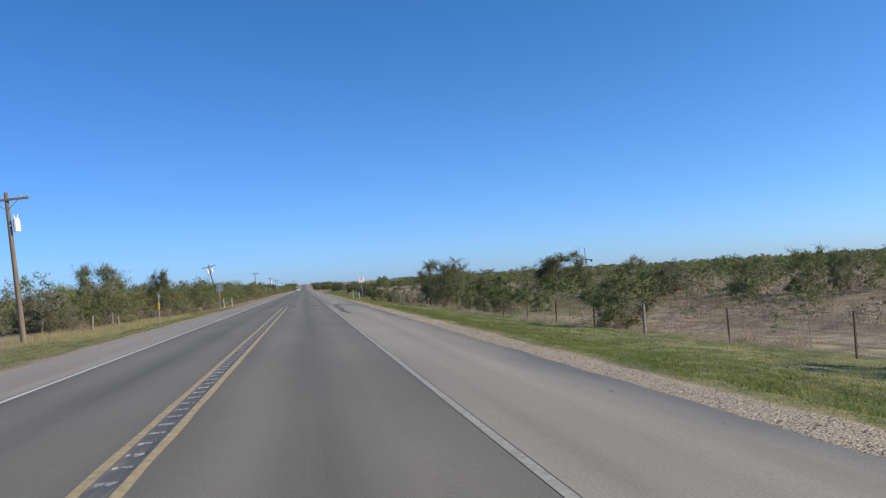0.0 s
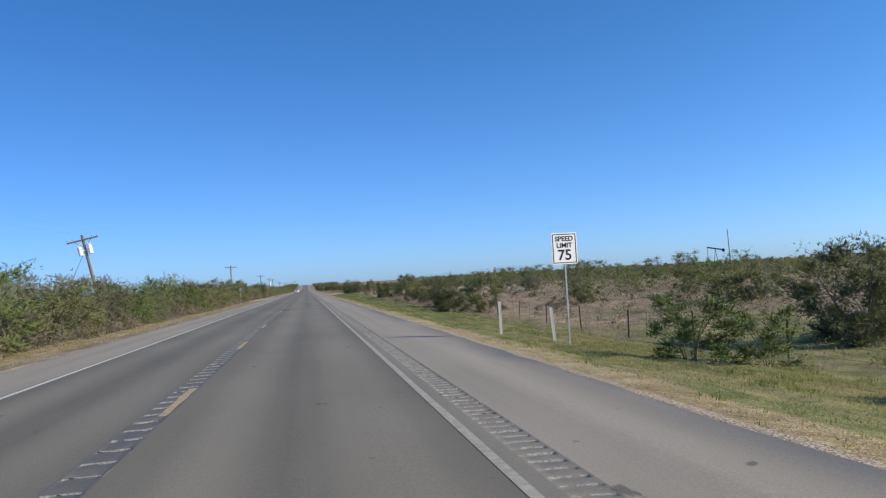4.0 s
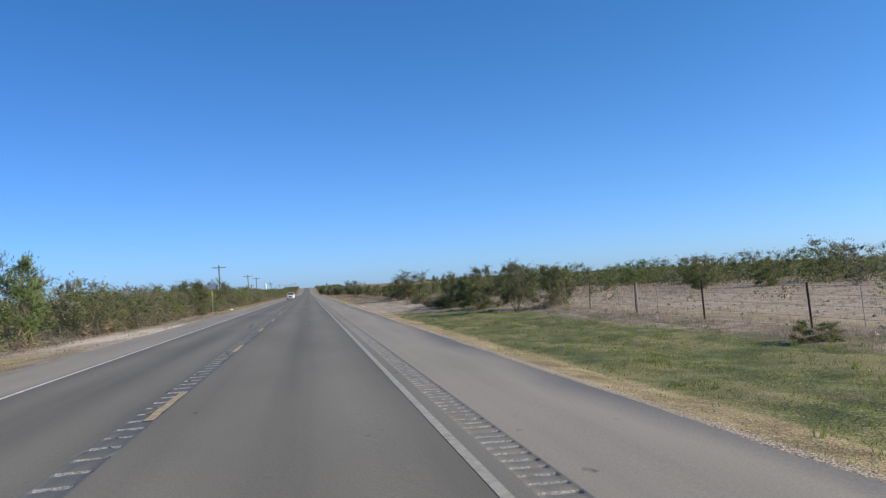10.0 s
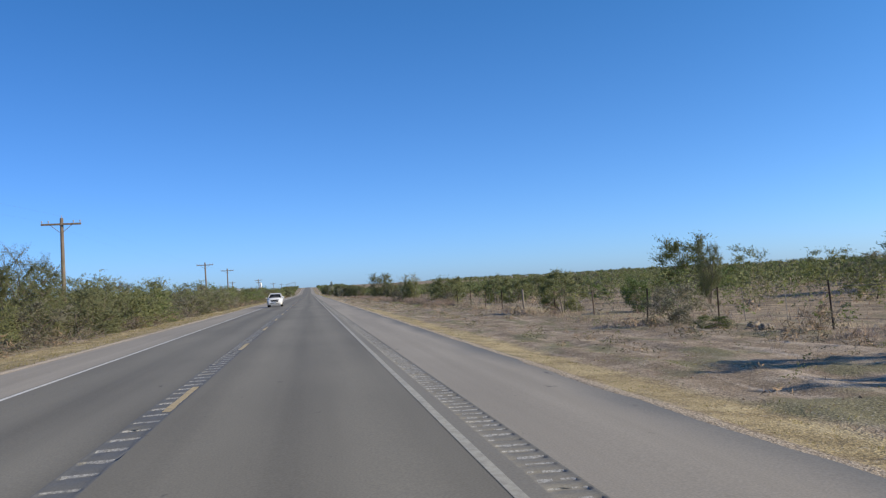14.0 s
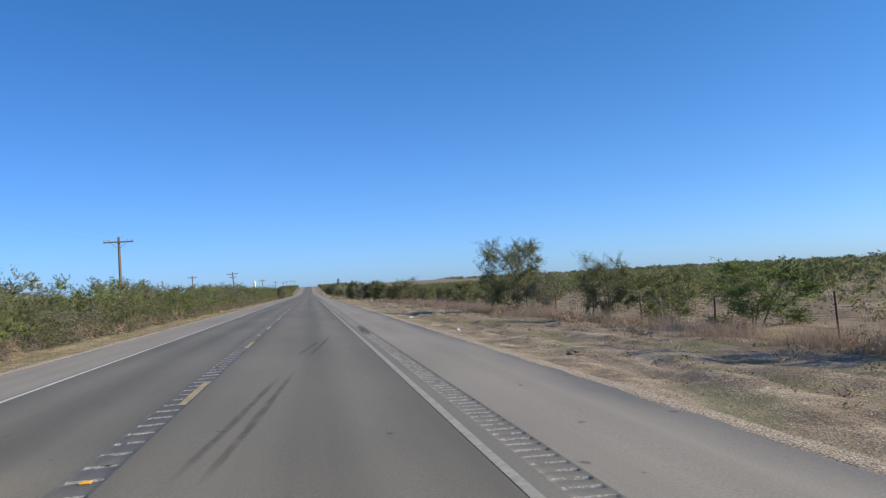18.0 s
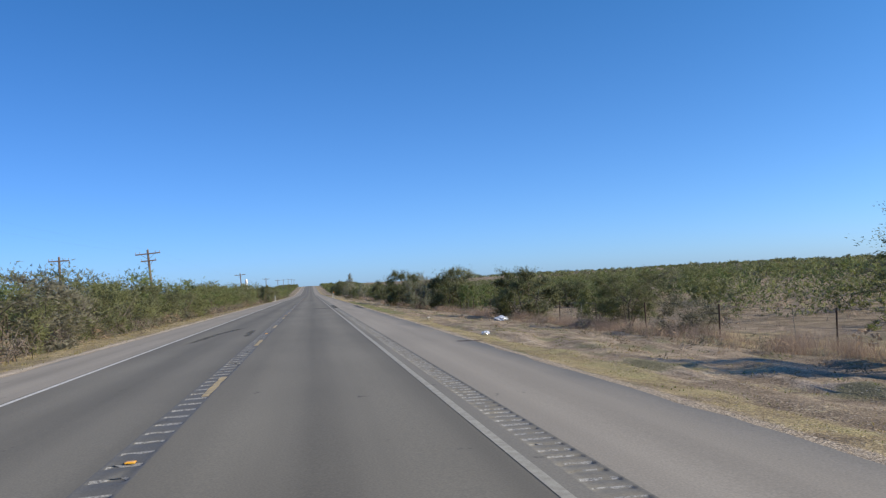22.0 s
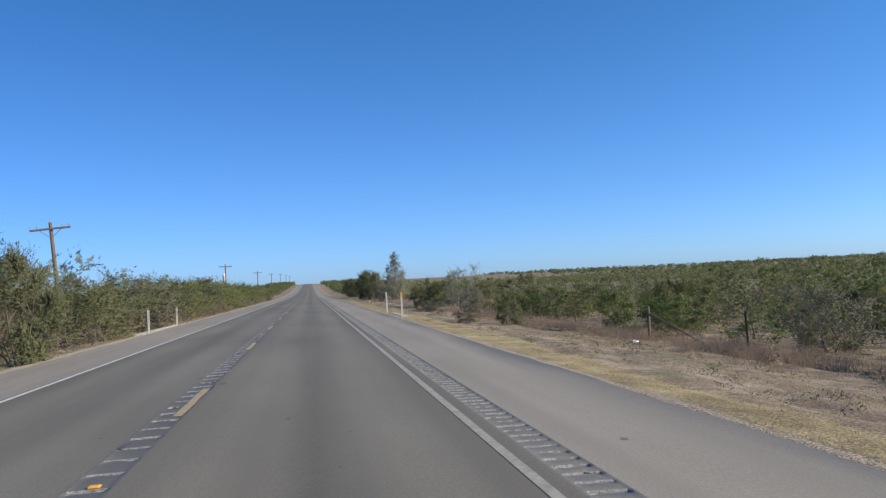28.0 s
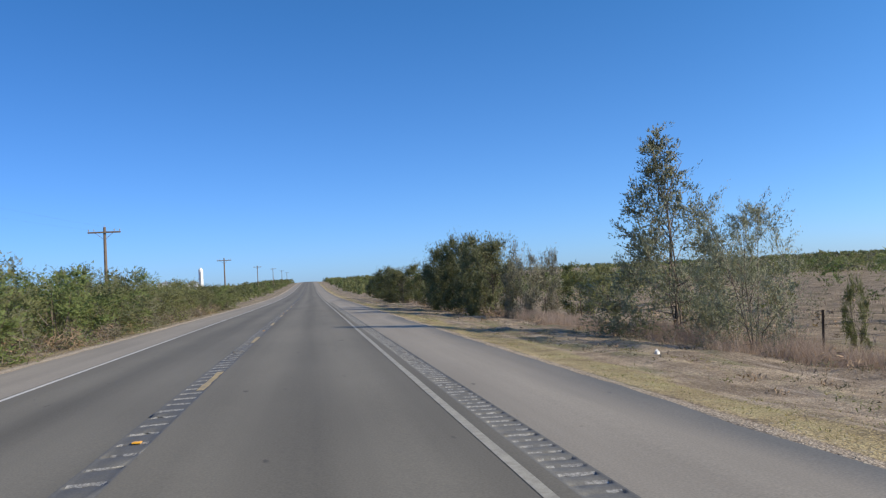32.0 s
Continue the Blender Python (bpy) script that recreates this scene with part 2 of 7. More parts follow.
def leafage(name, a, b, c, through=0.3, leaflet=0.0, glow=(1.1, 1.15, 0.7)):
    """Foliage: three tones, by the clump, the plant and the leaf, with some light coming through; leaves share the lie of their clump; sprays are cut into leaflets."""
    m, n, l, s = material(name, 0.62)
    g, o = n.new("ShaderNodeNewGeometry"), n.new("ShaderNodeObjectInfo")
    patch = n.new("ShaderNodeTexNoise")
    patch.inputs["Scale"].default_value, patch.inputs["Detail"].default_value = 1.3, 3.0
    l.new(g.outputs["Position"], patch.inputs["Vector"])
    f = calc(n, l, "ADD", calc(n, l, "MULTIPLY", g.outputs["Random Per Island"], 0.34), calc(n, l, "MULTIPLY", o.outputs["Random"], 0.30))
    f = calc(n, l, "ADD", f, calc(n, l, "MULTIPLY", calc(n, l, "SUBTRACT", patch.outputs["Fac"], 0.14), 0.5))
    col = ramp(n, l, f, (0.12, a), (0.5, b), (0.9, c))
    l.new(col, s.inputs["Base Color"])
    lie, world_lie, unit, big, sum_, norm = (n.new("ShaderNodeAttribute"), n.new("ShaderNodeVectorTransform"), n.new("ShaderNodeVectorMath"), n.new("ShaderNodeVectorMath"),
                                             n.new("ShaderNodeVectorMath"), n.new("ShaderNodeVectorMath"))
    lie.attribute_name = "lie"
    world_lie.vector_type, world_lie.convert_from, world_lie.convert_to = "VECTOR", "OBJECT", "WORLD"
    unit.operation, big.operation, sum_.operation, norm.operation = "NORMALIZE", "SCALE", "ADD", "NORMALIZE"
    big.inputs["Scale"].default_value = 0.9
    l.new(lie.outputs["Vector"], world_lie.inputs["Vector"])
    l.new(world_lie.outputs["Vector"], unit.inputs[0])
    l.new(unit.outputs["Vector"], big.inputs[0])
    l.new(big.outputs["Vector"], sum_.inputs[0])
    l.new(g.outputs["Normal"], sum_.inputs[1])
    l.new(sum_.outputs["Vector"], norm.inputs[0])
    l.new(norm.outputs["Vector"], s.inputs["Normal"])
    t, mx = n.new("ShaderNodeBsdfTranslucent"), n.new("ShaderNodeMixShader")
    l.new(mix(n, l, 1.0, col, glow, "MULTIPLY"), t.inputs["Color"])
    l.new(norm.outputs["Vector"], t.inputs["Normal"])
    mx.inputs[0].default_value = through
    l.new(s.outputs[0], mx.inputs[1])
    l.new(t.outputs[0], mx.inputs[2])
    if leaflet:
        v, tr, cut = n.new("ShaderNodeTexVoronoi"), n.new("ShaderNodeBsdfTransparent"), n.new("ShaderNodeMixShader")
        v.inputs["Scale"].default_value = 1 / leaflet
        l.new(g.outputs["Position"], v.inputs["Vector"])
        l.new(calc(n, l, "GREATER_THAN", v.outputs["Distance"], 0.60), cut.inputs[0])
        l.new(mx.outputs[0], cut.inputs[1])
        l.new(tr.outputs[0], cut.inputs[2])
        mx = cut
    l.new(mx.outputs[0], n["Material Output"].inputs["Surface"])
    return m


M_LEAF = leafage("mesquite_leaf", (0.110, 0.124, 0.053), (0.184, 0.200, 0.088), (0.300, 0.304, 0.160), 0.50, 0.030)
M_DARKLEAF = leafage("dark_brush_leaf", (0.094, 0.105, 0.052), (0.150, 0.161, 0.082), (0.232, 0.238, 0.135), 0.46, 0.030)
M_BRIGHTLEAF = leafage("fresh_leaf", (0.085, 0.122, 0.038), (0.140, 0.186, 0.060), (0.220, 0.262, 0.105), 0.40, 0.030)
M_GREYLEAF = leafage("grey_brush_leaf", (0.110, 0.106, 0.076), (0.178, 0.170, 0.124), (0.275, 0.260, 0.200), 0.36, 0.030)
M_TREELEAF = leafage("tree_leaf", (0.104, 0.116, 0.054), (0.172, 0.186, 0.090), (0.270, 0.276, 0.156), 0.50)
M_SILVERLEAF = leafage("silvery_leaf", (0.170, 0.178, 0.125), (0.265, 0.272, 0.200), (0.400, 0.400, 0.310), 0.45)
M_DRY = leafage("dry_brush", (0.20, 0.13, 0.085), (0.32, 0.23, 0.155), (0.44, 0.34, 0.25), 0.2)
M_GRASS = leafage("verge_grass", (0.098, 0.128, 0.036), (0.168, 0.196, 0.062), (0.290, 0.290, 0.125), 0.5)
M_STRAW = leafage("yellow_verge_grass", (0.240, 0.200, 0.105), (0.365, 0.312, 0.165), (0.500, 0.440, 0.265), 0.5)
M_TALLDRY = leafage("tall_dry_grass", (0.195, 0.146, 0.120), (0.315, 0.246, 0.206), (0.465, 0.386, 0.335), 0.36, glow=(1.06, 1.0, 0.84))
M_CACTUS = leafage("prickly_pear", (0.105, 0.118, 0.080), (0.150, 0.165, 0.112), (0.205, 0.215, 0.155), 0.05)


def ground_material():
    """Sandy soil; the mesh carries how much green grass, dry grass and gravel covers each spot."""
    m, n, l, s = material("verge_ground", 0.95)
    a = n.new("ShaderNodeAttribute")
    a.attribute_name = "cover"
    sep = n.new("ShaderNodeSeparateColor")
    l.new(a.outputs["Color"], sep.inputs["Color"])
    big, mid, fine = noise_tex(n, l, 0.12, 6), noise_tex(n, l, 1.1, 6), noise_tex(n, l, 14, 5)
    grit = noise_tex(n, l, 38, 3)
    rut = noise_tex(n, l, 2.2, 7, (1, 0.11, 1))
    weed = noise_tex(n, l, 0.75, 7, (1, 0.4, 1))
    mid2 = calc(n, l, "ADD", calc(n, l, "MULTIPLY", mid, 0.45), calc(n, l, "ADD", calc(n, l, "MULTIPLY", fine, 0.35), calc(n, l, "MULTIPLY", rut, 0.2)))
    soil = ramp(n, l, mid2, (0.38, (0.128, 0.098, 0.068)), (0.5, (0.265, 0.212, 0.152)), (0.62, (0.440, 0.375, 0.295)))
    soil = mix(n, l, ramp(n, l, rut, (0.50, (0, 0, 0)), (0.62, (0.75, 0.75, 0.75))), soil, (0.178, 0.140, 0.098))
    soil = mix(n, l, ramp(n, l, rut, (0.33, (0.6, 0.6, 0.6)), (0.41, (0, 0, 0))), soil, (0.470, 0.405, 0.335))
    soil = mix(n, l, ramp(n, l, weed, (0.53, (0, 0, 0)), (0.62, (0.85, 0.85, 0.85))), soil, (0.155, 0.150, 0.082))
    sand = n.new("ShaderNodeAttribute")
    sand.attribute_name = "sand"
    pale = ramp(n, l, mid2, (0.38, (0.300, 0.245, 0.182)), (0.5, (0.400, 0.338, 0.262)), (0.62, (0.520, 0.452, 0.368)))
    soil = mix(n, l, sand.outputs["Fac"], soil, pale)
    soil = mix(n, l, calc(n, l, "SUBTRACT", sand.outputs["Fac"], 1.0, True), soil, (0.640, 0.560, 0.450))
    green = ramp(n, l, mid2, (0.38, (0.058, 0.074, 0.024)), (0.5, (0.132, 0.150, 0.048)), (0.62, (0.255, 0.245, 0.100)))
    green = mix(n, l, ramp(n, l, weed, (0.40, (0.75, 0.75, 0.75)), (0.50, (0, 0, 0))), green, (0.255, 0.228, 0.105))
    dry = ramp(n, l, mid2, (0.36, (0.150, 0.116, 0.060)), (0.5, (0.305, 0.248, 0.135)), (0.64, (0.455, 0.385, 0.235)))
    stone = ramp(n, l, grit, (0.3, (0.200, 0.163, 0.122)), (0.5, (0.310, 0.260, 0.200)), (0.68, (0.440, 0.385, 0.312)))
    brush = ramp(n, l, mid2, (0.38, (0.110, 0.086, 0.055)), (0.5, (0.225, 0.178, 0.118)), (0.64, (0.380, 0.305, 0.215)))

    def where(sock, soft=0.22):
        e = calc(n, l, "SUBTRACT", sock, calc(n, l, "SUBTRACT", 1.0, mid2))
        return calc(n, l, "ADD", calc(n, l, "DIVIDE", e, soft), 0.5, True)

    col = mix(n, l, where(a.outputs["Alpha"], 0.5), soil, brush)
    col = mix(n, l, where(sep.outputs[1]), col, dry)
    col = mix(n, l, where(sep.outputs[0]), col, green)
    col = mix(n, l, where(sep.outputs[2]), col, stone)
    col = mix(n, l, 0.5, col, ramp(n, l, big, (0.35, (0.8, 0.8, 0.8)), (0.65, (1.18, 1.16, 1.14))), "MULTIPLY")
    col = mix(n, l, 0.85, col, ramp(n, l, grit, (0.38, (0.52, 0.52, 0.52)), (0.62, (1.44, 1.43, 1.40))), "MULTIPLY")
    vo, co = n.new("ShaderNodeTexVoronoi"), n.new("ShaderNodeTexCoord")  # pale pebbles and dark straw bits
    vo.inputs["Scale"].default_value = 17.0
    l.new(co.outputs["Object"], vo.inputs["Vector"])
    sc = n.new("ShaderNodeSeparateColor")
    l.new(vo.outputs["Color"], sc.inputs["Color"])
    stone_at = calc(n, l, "MULTIPLY", calc(n, l, "GREATER_THAN", sc.outputs[0], 0.72), calc(n, l, "LESS_THAN", vo.outputs["Distance"], 0.30))
    col = mix(n, l, calc(n, l, "MULTIPLY", stone_at, 0.55), col, (0.46, 0.42, 0.36))
    dark_at = calc(n, l, "MULTIPLY", calc(n, l, "LESS_THAN", sc.outputs[1], 0.26), calc(n, l, "LESS_THAN", vo.outputs["Distance"], 0.36))
    col = mix(n, l, calc(n, l, "MULTIPLY", dark_at, 0.5), col, (0.085, 0.070, 0.050))
    l.new(col, s.inputs["Base Color"])
    bump(n, l, s, calc(n, l, "ADD", mid2, calc(n, l, "MULTIPLY", grit, 0.30)), 0.9, 0.07)
    return m


M_GROUND = ground_material()


# ---- builders ----
def mesh_of(name, verts, faces, mats, smooth=False, index=None):
    me = bpy.data.meshes.new(name)
    me.from_pydata([tuple(v) for v in verts], [], [tuple(f) for f in faces])
    for m in mats if isinstance(mats, (list, tuple)) else [mats]:
        me.materials.append(m)
    if index is not None:
        me.polygons.foreach_set("material_index", np.asarray(index, dtype=np.int32))
    if smooth:
        me.polygons.foreach_set("use_smooth", np.ones(len(me.polygons), dtype=bool))
    me.update()
    return me


def triangles(name, pts, mat, lie=None):
    """Loose triangles from an array (n, 3, 3); lie: which way the clump of each one faces."""
    n = len(pts)
    me = bpy.data.meshes.new(name)
    me.vertices.add(3 * n)
    me.vertices.foreach_set("co", pts.reshape(-1).astype(np.float32))
    me.loops.add(3 * n)
    me.loops.foreach_set("vertex_index", np.arange(3 * n, dtype=np.int32))
    me.polygons.add(n)
    me.polygons.foreach_set("loop_start", np.arange(0, 3 * n, 3, dtype=np.int32))
    me.materials.append(mat)
    if lie is not None:
        me.attributes.new("lie", "FLOAT_VECTOR", "POINT").data.foreach_set("vector", np.repeat(lie, 3, 0).reshape(-1).astype(np.float32))
    me.update(calc_edges=True)
    return me


def grid_mesh(name, P, mat):
    """A sheet from an array of points (rows, columns, 3)."""
    r, c = P.shape[:2]
    i = np.arange(r * c).reshape(r, c)
    q = np.stack([i[:-1, :-1], i[:-1, 1:], i[1:, 1:], i[1:, :-1]], -1).reshape(-1, 4)
    me = bpy.data.meshes.new(name)
    me.vertices.add(r * c)
    me.vertices.foreach_set("co", P.reshape(-1).astype(np.float32))
    me.loops.add(4 * len(q))
    me.loops.foreach_set("vertex_index", q.reshape(-1).astype(np.int32))
    me.polygons.add(len(q))
    me.polygons.foreach_set("loop_start", np.arange(0, 4 * len(q), 4, dtype=np.int32))
    for m in mat if isinstance(mat, (list, tuple)) else [mat]:
        me.materials.append(m)
    me.update(calc_edges=True)
    return me


def part(name, bm, mat, parent, label="", smooth=False):
    me = bpy.data.meshes.new(name)
    bm.to_mesh(me)
    bm.free()
    me.materials.append(mat)
    if smooth:
        me.polygons.foreach_set("use_smooth", np.ones(len(me.polygons), dtype=bool))
    ob = new(name, me)
    ob.parent = parent
    return tagged(ob, label) if label else ob


def box(sx, sy, sz, at=(0, 0, 0), turn=(0, 0, 0), bevel=0.0, bm=None):
    b = bmesh.new()
    bmesh.ops.create_cube(b, size=1, matrix=Matrix.Diagonal((sx, sy, sz, 1)))
    if bevel:
        bmesh.ops.bevel(b, geom=b.edges[:], offset=bevel, segments=2, affect="EDGES")
    b.transform(pose(*at, *turn))
    return joined(bm, b) if bm else b


def joined(a, b):
    me = bpy.data.meshes.new("joint")
    b.to_mesh(me)
    b.free()
    a.from_mesh(me)
    bpy.data.meshes.remove(me)
    return a


def rod(p, q, r0, r1=None, sides=8, bm=None):
    """A tapered round bar from p to q."""
    p, q = Vector(p), Vector(q)
    b = bmesh.new()
    bmesh.ops.create_cone(b, cap_ends=True, segments=sides, radius1=r0, radius2=r0 if r1 is None else r1, depth=(q - p).length)
    b.transform(Matrix.Translation((p + q) / 2) @ (q - p).to_track_quat("Z", "Y").to_matrix().to_4x4())
    return joined(bm, b) if bm else b


def rise(y):
    """How the land and the road climb to the far crest."""
    y = np.asarray(y, float)
    s = 0.0177
    z = np.where(y < 850, 0, np.where(y < 1050, s * (y - 850) ** 2 / 400, s * (y - 950)))
    return np.where(y > 1330, s * 380 + s * (y - 1330) - (np.minimum(y, 1450) - 1330) ** 2 * s * 1.6 / 240 - np.maximum(y - 1450, 0) * s * 1.6, z)


FENCE_Y = (-100, 0, 25, 45, 110, 148, 165, 200, 235, 262, 300, 335, 358, 405, 430, 460, 515, 545, 575, 600, 640, 680, 735, 755, 820, 900)
FENCE_Z = (-1.0, -1.0, -1.05, -1.2, -1.3, -1.15, -0.88, -0.62, -0.25, 0.0, 0.05, 0.0, -0.3, -0.4, -0.38, -0.52, -0.6, -0.8, -1.0, -1.12, -1.22, -1.08, -1.08, -0.85, -0.85, -0.5)
EDGE_R, EDGE_L = 6.3, 5.75


def level(x, y):
    """Height of the land: crowned road, falling verge, the fence line, the plain."""
    x, y = np.broadcast_arrays(np.asarray(x, float), np.asarray(y, float))
    ax, right = np.abs(x), x > 0
    zf = np.where(right, np.interp(y, FENCE_Y, FENCE_Z), -0.6)
    e = np.where(right, EDGE_R, EDGE_L)
    near = -0.02 * e - 0.1 * (ax - e)
    b = -0.02 * e - 0.13
    u = np.clip((ax - e - 1.3) / (15.2 - e - 1.3), 0, 1)
    verge = b + (zf - b) * np.where(right, u, u * (2 - u))
    w = np.clip((ax - 15.2) / 45, 0, 1)
    plain = zf + (np.where(right, 0.25, 0.0) - zf) * w * w * (3 - 2 * w)
    z = np.where(ax <= e, -0.02 * ax, np.where(ax < e + 1.3, near, np.where(ax < 15.2, verge, plain)))
    return z + rise(y)


def land(x, y):
    return float(level(x, y))


# ---- road ----
def strip(name, x0, x1, y0, y1, step, mat, lift=0.0, cols=2, rag=0.0):
    ys = np.arange(y0, y1 + step / 2, step)
    xs = np.linspace(x0, x1, cols)
    X, Y = np.meshgrid(xs, ys)
    if rag:
        j = rag * np.array([noise.noise((0.0, y * 0.55, x1)) + 0.5 * noise.noise((3.0, y * 2.1, x1)) for y in ys])
        k = -1 if abs(x1) > abs(x0) else 0
        X[:, k] += j
    Z = -0.02 * np.abs(X) + rise(Y) + lift
    return tagged(new(name, grid_mesh(name, np.stack([X, Y, Z], -1), mat)), kind="structure")


ROAD_END = 1640
tagged(strip("road_lane_north", 0.05, 3.72, -60, ROAD_END, 4, M_LANE, cols=6), "worn grey asphalt traffic lane with darker wheel paths", "road")
tagged(strip("road_lane_south", -3.62, -0.36, -60, ROAD_END, 4, M_LANE, cols=6), "worn grey asphalt oncoming lane", "road")
tagged(strip("road_shoulder_start", 4.13, EDGE_R, -60, 61.8, 0.6, M_SHOULDER, cols=5, rag=0.11), "pale pinkish asphalt shoulder beside gravel", "road shoulder")
tagged(strip("road_shoulder_old", 4.13, EDGE_R, 61.8, 75.6, 0.6, M_SHOULDER_OLD, cols=5, rag=0.11), "older dark blotched asphalt shoulder", "road shoulder")
tagged(strip("road_shoulder_east", 4.13, EDGE_R, 75.6, ROAD_END, 0.6, M_SHOULDER, cols=5, rag=0.11), "pale pinkish asphalt shoulder with ragged edge", "road shoulder")
tagged(strip("road_shoulder_west", -3.62, -EDGE_L, -60, ROAD_END, 0.6, M_SHOULDER, cols=5, rag=0.11), "pale asphalt shoulder beside the oncoming lane", "road shoulder")
strip("road_strip_far", -0.36, 0.05, 850, ROAD_END, 5, M_STRIP)
strip("road_edge_far", 3.72, 4.13, 850, ROAD_END, 5, M_SHOULDER)
strip("road_strip_start", -0.36, -0.22, -60, 71.0, 4, M_LANE)
strip("road_edge_start", 3.57, 4.13, -60, 61.8, 0.6, M_SHOULDER, lift=0.003)
strip("road_edge_old", 3.57, 4.13, 61.8, 74.4, 0.6, M_SHOULDER_OLD, lift=0.003)
strip("road_edge_seam", 3.54, 3.725, 74.4, 568.4, 2.0, M_RUMBLE, lift=0.0015)


def rumble(name, x0, x1, y0, y1, pitch, depth, mats):
    """Milled grooves across a strip: each a dip with square ends and a chipped far wall, coloured pale as if sunlit."""
    prof = ((0.0, 0.0, 0), (0.10, -0.9, 0), (0.21, -1.0, 1), (0.28, 0.0, 0)) if pitch > 0.5 else ((0.0, 0.0, 0), (0.14, -0.9, 0), (0.32, -1.0, 1), (0.42, 0.0, 0))
    k = int((y1 - y0) / pitch)
    rnd = random.Random(7)
    ys, zs, idx = [], [], []
    for i in range(k):
        d = depth * rnd.uniform(0.6, 1.2)
        off = rnd.uniform(-0.03, 0.03)
        for f, z, m in prof:
            ys.append(y0 + (i + f + off * (z != 0)) * pitch)
            zs.append(z * d)
            idx.append(m)
    ys.append(y0 + k * pitch)
    zs.append(0.0)
    ys, zs = np.array(ys), np.array(zs)
    xs = np.array([x0, x0 + 0.03, *np.linspace(x0 + 0.040, x1 - 0.040, 6), x1 - 0.03, x1])
    c = len(xs)
    X, Y = np.meshgrid(xs, ys)
    wob = rng_road.normal(0, 0.045, X.shape) * pitch * (zs < 0)[:, None]
    env = np.ones(c)
    env[[0, 1, -2, -1]] = 0.0
    Z = -0.02 * np.abs(X) + zs[:, None] * env * rng_road.uniform(0.65, 1.15, X.shape) + rise(Y)
    me = grid_mesh(name, np.stack([X, Y + wob, Z], -1), mats)
    face = np.repeat(np.array(idx, dtype=np.int32), c - 1).reshape(-1, c - 1)
    face[:, :2] = 0
    face[:, -2:] = 0
    chip = rng_road.uniform(0, 1, face.shape) < (0.02 if pitch > 0.5 else 0.2)
    face[chip] = 0
    me.polygons.foreach_set("material_index", face.reshape(-1))
    me.update()
    return tagged(new(name, me), "milled grooves with chipped edges, far walls coloured sunlit pale, in darker sealed asphalt", "rumble strip", kind="structure")


rng_road = np.random.default_rng(3)
rumble("rumble_strip_centre", -0.36, 0.05, 71.0, 850, 0.62, 0.017, [M_STRIP, M_SUNLIT_GROOVE])
rumble("rumble_strip_double_line", -0.22, 0.05, -20, 71.0, 0.62, 0.017, [M_STRIP, M_SUNLIT_GROOVE])
rumble("rumble_strip_shoulder", 3.72, 4.13, 74.4, 568.5, 0.305, 0.014, [M_RUMBLE, M_SUNLIT_GROOVE])
rumble("rumble_strip_sealed", 3.72, 4.13, 568.4, 850, 0.305, 0.016, [M_RUMBLE_DARK, M_SUNLIT_GROOVE])

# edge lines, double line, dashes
for nm, x, paint in (("edge_line_east", 3.5, M_WHITE_LINE), ("edge_line_west", -3.5, M_BRIGHT_LINE)):
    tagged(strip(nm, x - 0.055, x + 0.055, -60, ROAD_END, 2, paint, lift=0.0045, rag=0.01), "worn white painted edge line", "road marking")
for nm, x in (("yellow_line_east", 0.115), ("yellow_line_west", -0.26)):
    tagged(strip(nm, x - 0.055, x + 0.055, -60, 69.5 if x > 0 else 70.5, 0.8, M_YELLOW_LINE, lift=0.004, rag=0.02), "scuffed solid yellow centre line", "road marking")


tagged(strip("edge_line_ghost", 3.60, 3.68, 52, 79, 0.7, M_WHITE_LINE, lift=0.0065, rag=0.025), "rough grey remains of an older edge line", "road marking")


def paint_bar(name, x, y0, length, width, mat, label):
    ys = np.linspace(y0, y0 + length, 9)
    rnd = random.Random(int(y0 * 10))
    P = np.array([[(x + s * width / 2 + rnd.uniform(-0.012, 0.012), y, -0.02 * abs(x) + 0.004 + float(rise(y))) for s in (-1, 1)] for y in ys])
    return tagged(new(name, grid_mesh(name, P, mat)), label, "road marking", "yellow centre dashes", "structure")


dash_starts = [75.6 + 12.19 * k for k in range(5)] + [147.6 + 12.15 * k for k in range(5)]
dash_starts += [215.3 + 12.2 * k for k in range(36)] + [660.7 + 12.09 * k for k in range(60)]
for y in dash_starts:
    paint_bar("yellow_dash", -0.045, y, 3.05, 0.12, M_YELLOW_LINE, "worn yellow dash between the lanes")
for y in [74.1] + [430.0 + 24.38 * k for k in range(8)] + [668.9 + 24.0 * k for k in range(8)]:
    b = bmesh.new()
    box(0.10, 0.10, 0.018, (0, 0, 0.009), bevel=0.006, bm=b)
    for v in b.verts:
        if v.co.z > 0.012:
            v.co.x *= 0.8
            v.co.y *= 0.6
    r = part("road_reflector", b, M_REFLECTOR, None)
    r.location = (-0.11, y, 0.0)
    tagged(r, "small amber raised reflector on the centre strip", "road reflector", "centre reflectors")


